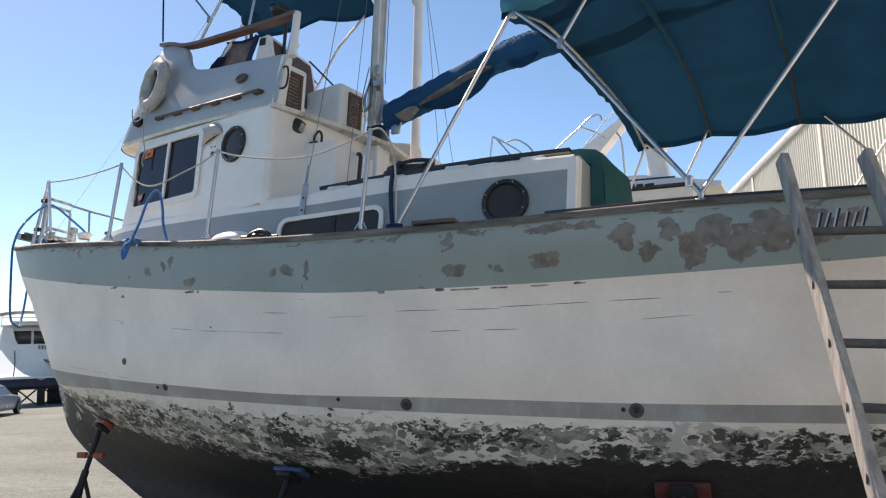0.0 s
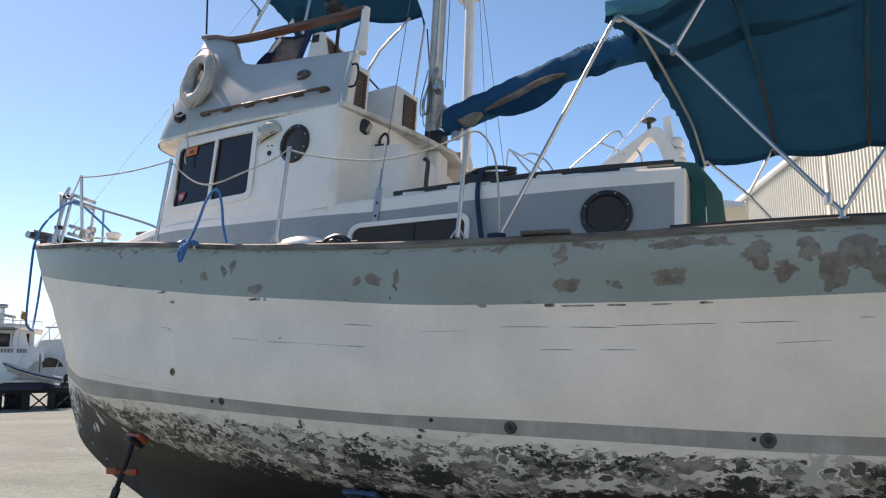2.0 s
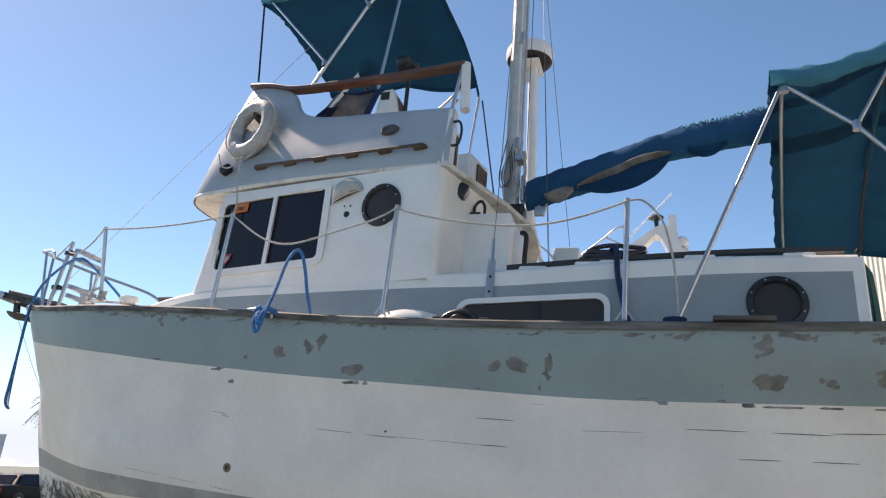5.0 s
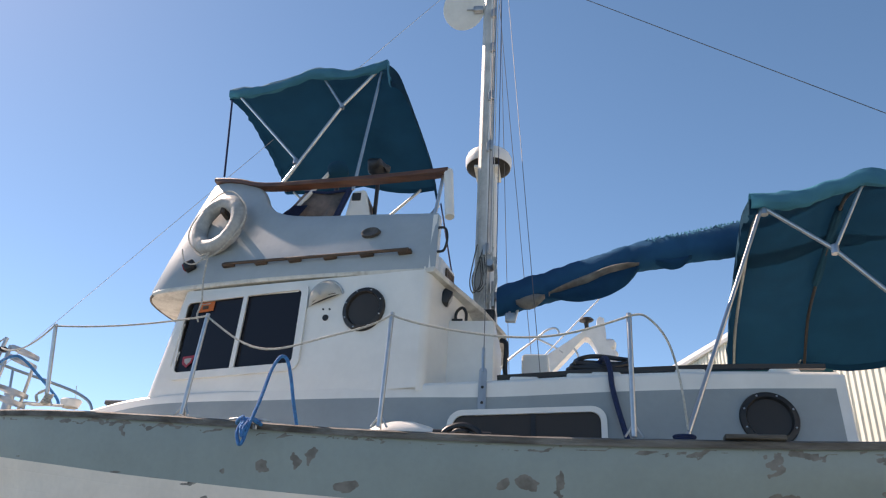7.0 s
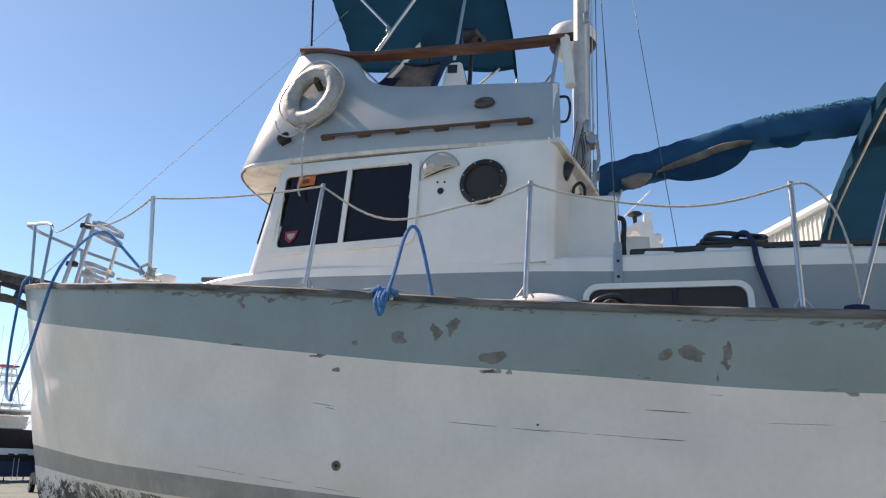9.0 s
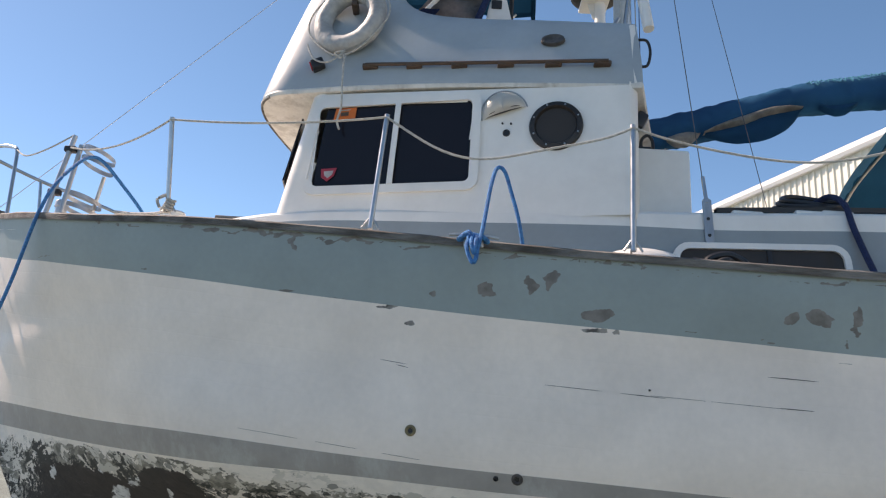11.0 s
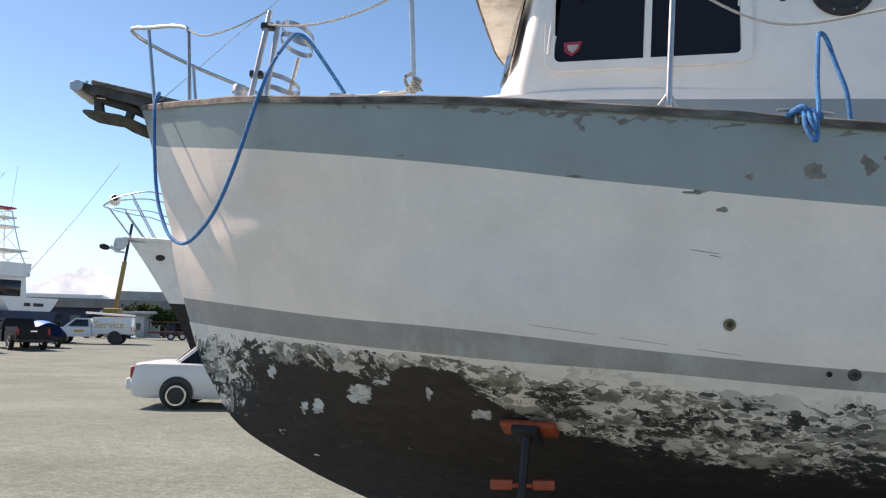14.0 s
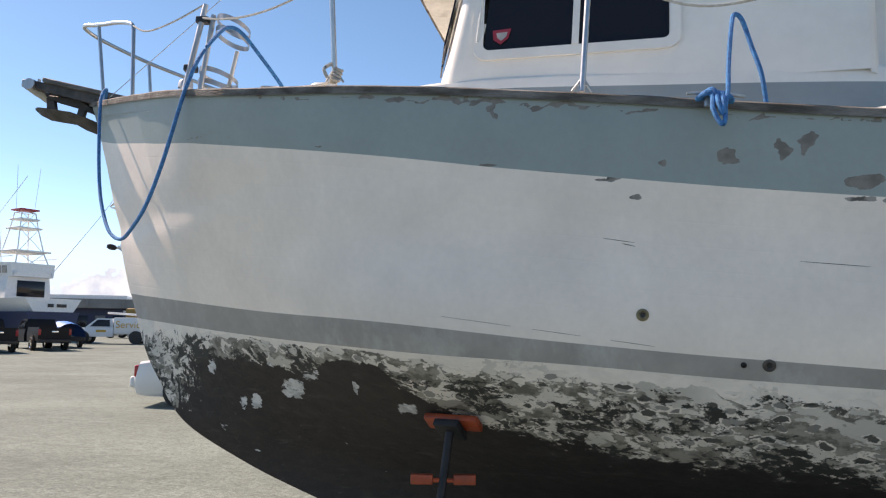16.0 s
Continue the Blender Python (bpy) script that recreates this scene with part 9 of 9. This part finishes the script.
def arch_neighbour():
    """The white cruiser alongside, seen over the cabin roof: raked arch, rails and a side moulding."""
    bt = thing("express_cruiser", Matrix.Translation((0, 7.6, 0)), "white express cruiser with raked radar arch on stands", "boat")
    bm = B()
    rows = yacht_hull(bm, 8.0, 3.2, 4.25, 1.3, sheer_up=0.5)
    for v in bm.verts:
        v.co.x -= 6.0
    part("hull", bm, DOMEW, bt)
    bm = B()
    for s in (-1, 1):
        tube(bm, [(-3.0, s * 1.5, 4.38), (0, s * 1.6, 4.3), (1.9, s * 1.61, 4.25)], 0.035, 8)
    part("rub_rail", bm, BRONZE, bt)
    bm = B()
    loft_body(bm, [(-3.2, [(-1.0, 4.3), (-0.8, 4.4), (0.8, 4.4), (1.0, 4.3)]), (-1.2, [(-1.35, 4.3), (-1.15, 4.75), (1.15, 4.75), (1.35, 4.3)]), (1.2, [(-1.45, 4.25), (-1.3, 4.55), (1.3, 4.55), (1.45, 4.25)]), (2.4, [(-1.5, 4.2), (-1.4, 4.28), (1.4, 4.28), (1.5, 4.2)])])
    part("cabin", bm, DOMEW, bt)
    # slim moulded arch, a long raked leg and a steep one
    outer = curve_pts([(-0.42, 4.5), (-0.1, 4.88), (0.13, 5.12), (0.48, 5.34), (0.8, 5.54), (1.0, 5.67), (1.11, 5.715), (1.2, 5.67), (1.31, 5.49), (1.42, 5.25), (1.485, 5.07), (1.6, 4.5)], 3)
    inner = curve_pts([(1.32, 4.5), (1.235, 5.06), (1.16, 5.33), (1.08, 5.5), (1.005, 5.56), (0.92, 5.5), (0.7, 5.27), (0.5, 5.07), (0.3, 4.85), (0.05, 4.5)], 3)
    bm = B()
    po, pi = resample([(x, 0, z) for x, z in outer], 40), resample([(x, 0, z) for x, z in reversed(inner)], 40)
    rows = [[Vector((p.x, y, p.z)) for p in line] for line, y in ((po, -1.12), (po, -0.74), (pi, -0.76), (pi, -1.10), (po, -1.12))]
    grid(bm, rows)
    part("arch", bm, DOMEW, bt)
    bm = B()
    lathe(bm, [(0, 0.06), (0.10, 0.05), (0.125, 0.02), (0.10, 0.0), (0.04, -0.02), (0.03, -0.12)], Matrix.Translation((1.02, -1.1, 5.81)), 20)
    part("antenna", bm, BLACK, bt)
    for z, x in ((5.52, 1.40), (5.34, 1.42), (5.16, 1.45)):
        bm = B()
        lathe(bm, [(0, 0.16), (0.07, 0.145), (0.105, 0.08), (0.105, -0.08), (0.07, -0.145), (0, -0.16)], Matrix.Translation((x, -0.62, z)) @ Matrix.Rotation(radians(90), 4, "X"), 18)
        part("fender", bm, DOMEW, bt)
    bm = B()
    prism(bm, [(1.20, -0.74, 4.5), (1.20, -0.74, 5.7), (1.21, -0.74, 5.95), (1.26, -0.74, 6.0), (1.33, -0.74, 5.97), (1.345, -0.74, 5.7), (1.36, -0.74, 4.5)], (0, 0.16, 0))
    part("arch_post", bm, DOMEW, bt)
    for pts in ([(-0.55, -1.1, 4.6), (-0.37, -1.1, 5.1), (0.19, -1.1, 5.545), (0.36, -1.1, 5.68), (0.48, -1.1, 5.72), (0.55, -1.1, 5.69), (0.575, -1.1, 5.6)], [(0.22, -1.1, 5.55), (0.44, -1.1, 5.425), (0.62, -1.1, 5.30)], [(0.80, -1.05, 5.38), (0.87, -1.05, 5.18), (0.89, -1.05, 4.5)], [(-1.38, -1.1, 5.64), (-1.1, -1.1, 5.45), (-0.78, -1.1, 5.17), (-0.4, -1.1, 4.6)], [(-1.36, -1.0, 5.63), (-1.15, -1.0, 5.35), (-0.95, -1.0, 5.05), (-0.8, -1.0, 4.5)], [(-1.15, -1.1, 5.50), (-1.0, -1.1, 5.52), (-0.86, -1.1, 5.47), (-0.68, -1.1, 5.3), (-0.55, -1.1, 5.0), (-0.5, -1.1, 4.5)], [(-1.38, -1.1, 5.64), (-1.46, -1.1, 5.15), (-1.5, -1.1, 4.6)]):
        rod("rail", pts, 0.017, STEEL, bt, smooth_n=5)
    rod("whip_antenna", [(0.3, -1.15, 5.23), (0.46, -1.15, 5.39), (1.3, -1.15, 6.22)], 0.012, DOMEW, bt, seg=6)
    for k, (a, b) in enumerate(((0.98, 1.12), (1.15, 1.25), (1.28, 1.42))):
        bm = B()
        box(bm, (a, -1.53, 4.30 - 0.01 * k), (b, -1.50, 4.37 - 0.01 * k), 0.004)
        part("print_bar", bm, BLACK, bt)
    bm = B()
    tube(bm, [(0.7, -1.52, 4.45), (1.75, -1.55, 4.40)], 0.014, 6)
    part("pin_stripe", bm, BLACK, bt)
    stands_for(Matrix.Translation((0, 7.6, 0)), ((-3, -0.9), (-3, 0.9), (1, -1.2), (1, 1.2)), 1.6)


arch_neighbour()


# ---- far side of the yard ----
def far_building():
    o = toward(-28.0, 112)
    bl = thing("marina_building", Matrix.Translation(o) @ Matrix.Rotation(radians(18), 4, "Z"), "low marina building with navy front and white flat roof", "building")
    bm = B()
    box(bm, (-8, 0, 0), (26, 10, 3.4), 0.0)
    part("wall", bm, BLDGNAVY, bl, smooth=False)
    bm = B()
    box(bm, (-9, -1.6, 3.4), (27, 11, 4.6), 0.05)
    part("fascia", bm, FASCIA, bl, smooth=False)
    for k in range(16):
        x = -7.5 + 2.1 * k
        bm = B()
        box(bm, (x, -0.06, 0.3 if k % 3 else 0.05), (x + 1.2, -0.02, 2.5), 0.01)
        part("window", bm, TINT if k % 4 else FASCIA, bl)
    bm = B()
    box(bm, (4, -0.5, 4.6), (13, 8, 5.1), 0.04)
    part("roof_slab", bm, DOMEW, bl, smooth=False)
    bm = B()
    box(bm, (15, -0.1, 4.6), (21, 0.1, 5.7), 0.02)
    part("roof_sign", bm, BLDGWALL, bl, smooth=False)
    for k in range(9):
        bm = B()
        box(bm, (-8.5 + 4.2 * k, -1.72, 3.45), (-8.1 + 4.2 * k, -1.61, 4.55), 0.01)
        part("bracket", bm, FASCIA, bl)
    o2 = toward(-19.2, 90)
    b2 = thing("store_building", Matrix.Translation(o2) @ Matrix.Rotation(radians(12), 4, "Z"), "grey flat-roofed block store with pale doors", "building")
    bm = B()
    box(bm, (-3.2, 0, 0), (1.6, 6, 2.5), 0.0)
    part("wall", bm, BLDGWALL, b2, smooth=False)
    bm = B()
    box(bm, (-3.6, -0.5, 2.5), (2.0, 6.4, 2.75), 0.03)
    part("roof", bm, SHEDROOF, b2, smooth=False)
    for k in range(2):
        bm = B()
        box(bm, (-2.6 + 2.2 * k, -0.05, 0.1), (-1.4 + 2.2 * k, -0.01, 2.2), 0.01)
        part("door", bm, SHEDROOF, b2)


far_building()


def crane():
    o = toward(-20.9, 84)
    cr = thing("boom_crane", Matrix.Translation(o), "yellow truck crane with raised lattice boom", "crane")
    bm = B()
    box(bm, (-2.2, -1.4, 0.8), (2.6, 1.4, 1.5), 0.08)
    part("carrier", bm, STANDBLK, cr)
    bm = B()
    box(bm, (-0.4, -0.8, 1.5), (1.1, 0.8, 2.9), 0.2)
    part("cab", bm, YELLOW, cr)
    for x in (-1.5, 1.6):
        for s in (-1, 1):
            wheel(cr, (x, s * 1.3, 0.5), 0.5, GALV, 0.35)
    bm = B()
    d = Vector((1.2, 0.1, 9.0))
    p0 = Vector((0.55, 0, 2.8))
    prism(bm, [p0 + Vector((-0.17, -0.17, 0)), p0 + Vector((0.17, -0.17, 0)), p0 + Vector((0.17, 0.17, 0)), p0 + Vector((-0.17, 0.17, 0))], d * 0.52)
    part("boom", bm, YELLOW, cr)
    bm = B()
    p1 = p0 + d * 0.5
    prism(bm, [p1 + Vector((-0.1, -0.1, 0)), p1 + Vector((0.1, -0.1, 0)), p1 + Vector((0.1, 0.1, 0)), p1 + Vector((-0.1, 0.1, 0))], d * 0.44)
    part("boom_section", bm, STANDBLK, cr)


crane()


def tree(p, h, seed):
    rng = random.Random(seed)
    tr = thing("tree", Matrix.Translation(p), "green broadleaf tree behind the yard buildings", "tree", "trees at the yard edge")
    bm = B()
    tube(bm, [(0, 0, 0), (0.1, 0, h * 0.3), (0.0, 0.1, h * 0.6)], 0.22, 8, taper=lambda t: 1 - 0.6 * t)
    limbs = []
    for k in range(7):
        a = rng.uniform(0, 6.28)
        e = Vector((math.cos(a) * h * rng.uniform(0.2, 0.42), math.sin(a) * h * rng.uniform(0.2, 0.42), h * rng.uniform(0.55, 0.95)))
        limbs.append(e)
        tube(bm, [(0, 0, h * 0.35), e * 0.6 + Vector((0, 0, h * 0.12)), e], 0.09, 6, taper=lambda t: 1 - 0.7 * t)
    part("trunk", bm, BARK, tr)
    verts, faces = [], []
    for _ in range(1500):
        e = rng.choice(limbs)
        c = e + Vector((rng.gauss(0, h * 0.10), rng.gauss(0, h * 0.10), rng.gauss(0, h * 0.075)))
        u = Vector((rng.gauss(0, 1), rng.gauss(0, 1), rng.gauss(0, 0.6))).normalized() * 0.24
        v = u.orthogonal().normalized() * 0.14
        n = len(verts)
        verts += [c - u, c + v, c + u, c - v]
        faces.append((n, n + 1, n + 2, n + 3))
    me = bpy.data.meshes.new("crown")
    me.from_pydata(verts, [], faces)
    me.materials.append(LEAF)
    cr = new("crown", me)
    cr.parent = tr
    tagged(cr, kind="stuff")


for k, (az, dist, h) in enumerate(((-18.4, 92, 3.1), (-17.4, 90, 2.9), (-18.9, 97, 3.2), (-17.8, 118, 6.2), (-16.6, 112, 6.8), (-18.9, 125, 7.2), (-15.4, 120, 7.5), (-16.0, 96, 4.0), (-14.6, 104, 4.5), (-13.5, 118, 7.0), (-19.6, 135, 7.0))):
    tree(toward(az, dist), h if dist < 98 else h * 0.6, 20 + k)


def low_bikes():
    """A dark flat trailer and bits at the foot of the hedge."""
    tr = thing("utility_trailer", Matrix.Translation(toward(-16.6, 78)) @ Matrix.Rotation(radians(20), 4, "Z"), "rusty red utility trailer parked by the trees", "trailer")
    bm = B()
    box(bm, (-2.5, -0.9, 0.6), (2.5, 0.9, 0.8), 0.03)
    part("bed", bm, STANDRED, tr)
    for x in (-2.4, -0.8, 0.8, 2.4):
        rod("side_post", [(x, -0.9, 0.8), (x, -0.9, 1.7)], 0.04, STANDRED, tr)
    rod("side_rail", [(-2.4, -0.9, 1.65), (2.4, -0.9, 1.65)], 0.04, STANDRED, tr)
    for x in (-0.5, 0.5):
        for s in (-1, 1):
            wheel(tr, (x, s * 1.0, 0.34), 0.34, GALV)


low_bikes()


# ---- glowing backdrop: far bank of cumulus and a painted haze near the horizon ----
def cloud_bank():
    m = bpy.data.materials.new("glowing_cumulus_and_haze")
    m.use_nodes = True
    n, l = m.node_tree.nodes, m.node_tree.links
    n.clear()
    tc = n.new("ShaderNodeTexCoord")
    o = n.new("ShaderNodeOutputMaterial")
    em = n.new("ShaderNodeEmission")
    tr = n.new("ShaderNodeBsdfTransparent")
    mx = n.new("ShaderNodeMixShader")
    no = n.new("ShaderNodeTexNoise")
    no.inputs["Scale"].default_value = 0.015
    no.inputs["Detail"].default_value = 9
    no.inputs["Roughness"].default_value = 0.55
    l.new(tc.outputs["Object"], no.inputs["Vector"])
    at = n.new("ShaderNodeAttribute")
    at.attribute_name = "puff"
    ad = n.new("ShaderNodeMath")
    ad.operation = "ADD"
    l.new(no.outputs["Fac"], ad.inputs[0])
    l.new(at.outputs["Fac"], ad.inputs[1])
    r = n.new("ShaderNodeMapRange")
    r.inputs["From Min"].default_value, r.inputs["From Max"].default_value = 0.88, 0.97
    r.inputs["To Max"].default_value = 1.0
    l.new(ad.outputs[0], r.inputs["Value"])
    # shaded and sunlit tones of the clouds, painted into the emission
    cr = n.new("ShaderNodeValToRGB")
    cr.color_ramp.elements[0].position, cr.color_ramp.elements[0].color = 0.42, (0.31, 0.42, 0.58, 1)
    cr.color_ramp.elements[1].position, cr.color_ramp.elements[1].color = 0.56, (0.41, 0.535, 0.68, 1)
    l.new(no.outputs["Fac"], cr.inputs[0])
    # added pale blue haze that glows and covers the bright sky between the clouds
    haze = n.new("ShaderNodeMix")
    haze.data_type = "RGBA"
    l.new(r.outputs[0], haze.inputs["Factor"])
    haze.inputs["A"].default_value = (0.30, 0.425, 0.60, 1)
    l.new(cr.outputs[0], haze.inputs["B"])
    l.new(haze.outputs["Result"], em.inputs["Color"])
    em.inputs["Strength"].default_value = 1.0
    veil = n.new("ShaderNodeAttribute")
    veil.attribute_name = "veil"
    either = n.new("ShaderNodeMath")
    either.operation = "MAXIMUM"
    l.new(veil.outputs["Fac"], either.inputs[0])
    l.new(r.outputs[0], either.inputs[1])
    l.new(either.outputs[0], mx.inputs[0])
    l.new(tr.outputs[0], mx.inputs[1])
    l.new(em.outputs[0], mx.inputs[2])
    l.new(mx.outputs[0], o.inputs["Surface"])
    bm = B()
    lay = bm.verts.layers.float.new("puff")
    thin = bm.verts.layers.float.new("veil")
    rows = []
    R = 2200
    for i in range(13):
        z = 2 + 300 * i / 12
        rows.append([Vector((R * math.sin(radians(a)), R * math.cos(radians(a)), z)) for a in [-75 + 1.0 * k for k in range(76)]])
    vs = grid(bm, rows)
    for i, row in enumerate(vs):
        for k, v in enumerate(row):
            az = -75 + k
            top = 0.75 * math.exp(-((az + 24.7) / 2.8) ** 2) + 0.55 * math.exp(-((az + 31) / 4.5) ** 2) + 0.25 * math.exp(-((az + 17) / 6) ** 2) + 0.2
            v[lay] = max(-0.6, min(0.55, (top * 0.60 - i / 12) * 3.2 + 0.1))
            f = max(0.0, min(1.0, 1.25 * (1 - i / 12)))
            v[thin] = 0.92 * f * f * (3 - 2 * f) * max(0.0, min(1.0, k / 10, (75 - k) / 10))
            if i in (0, 12) or k in (0, 75):
                v[lay] = -1 if i == 12 or k in (0, 75) else v[lay]
    ob = tagged(part("cloud_backdrop", bm, m), "glowing backdrop of white cumulus clouds and pale blue haze low over the horizon", "clouds", kind="structure")
    ob.visible_shadow = False


cloud_bank()
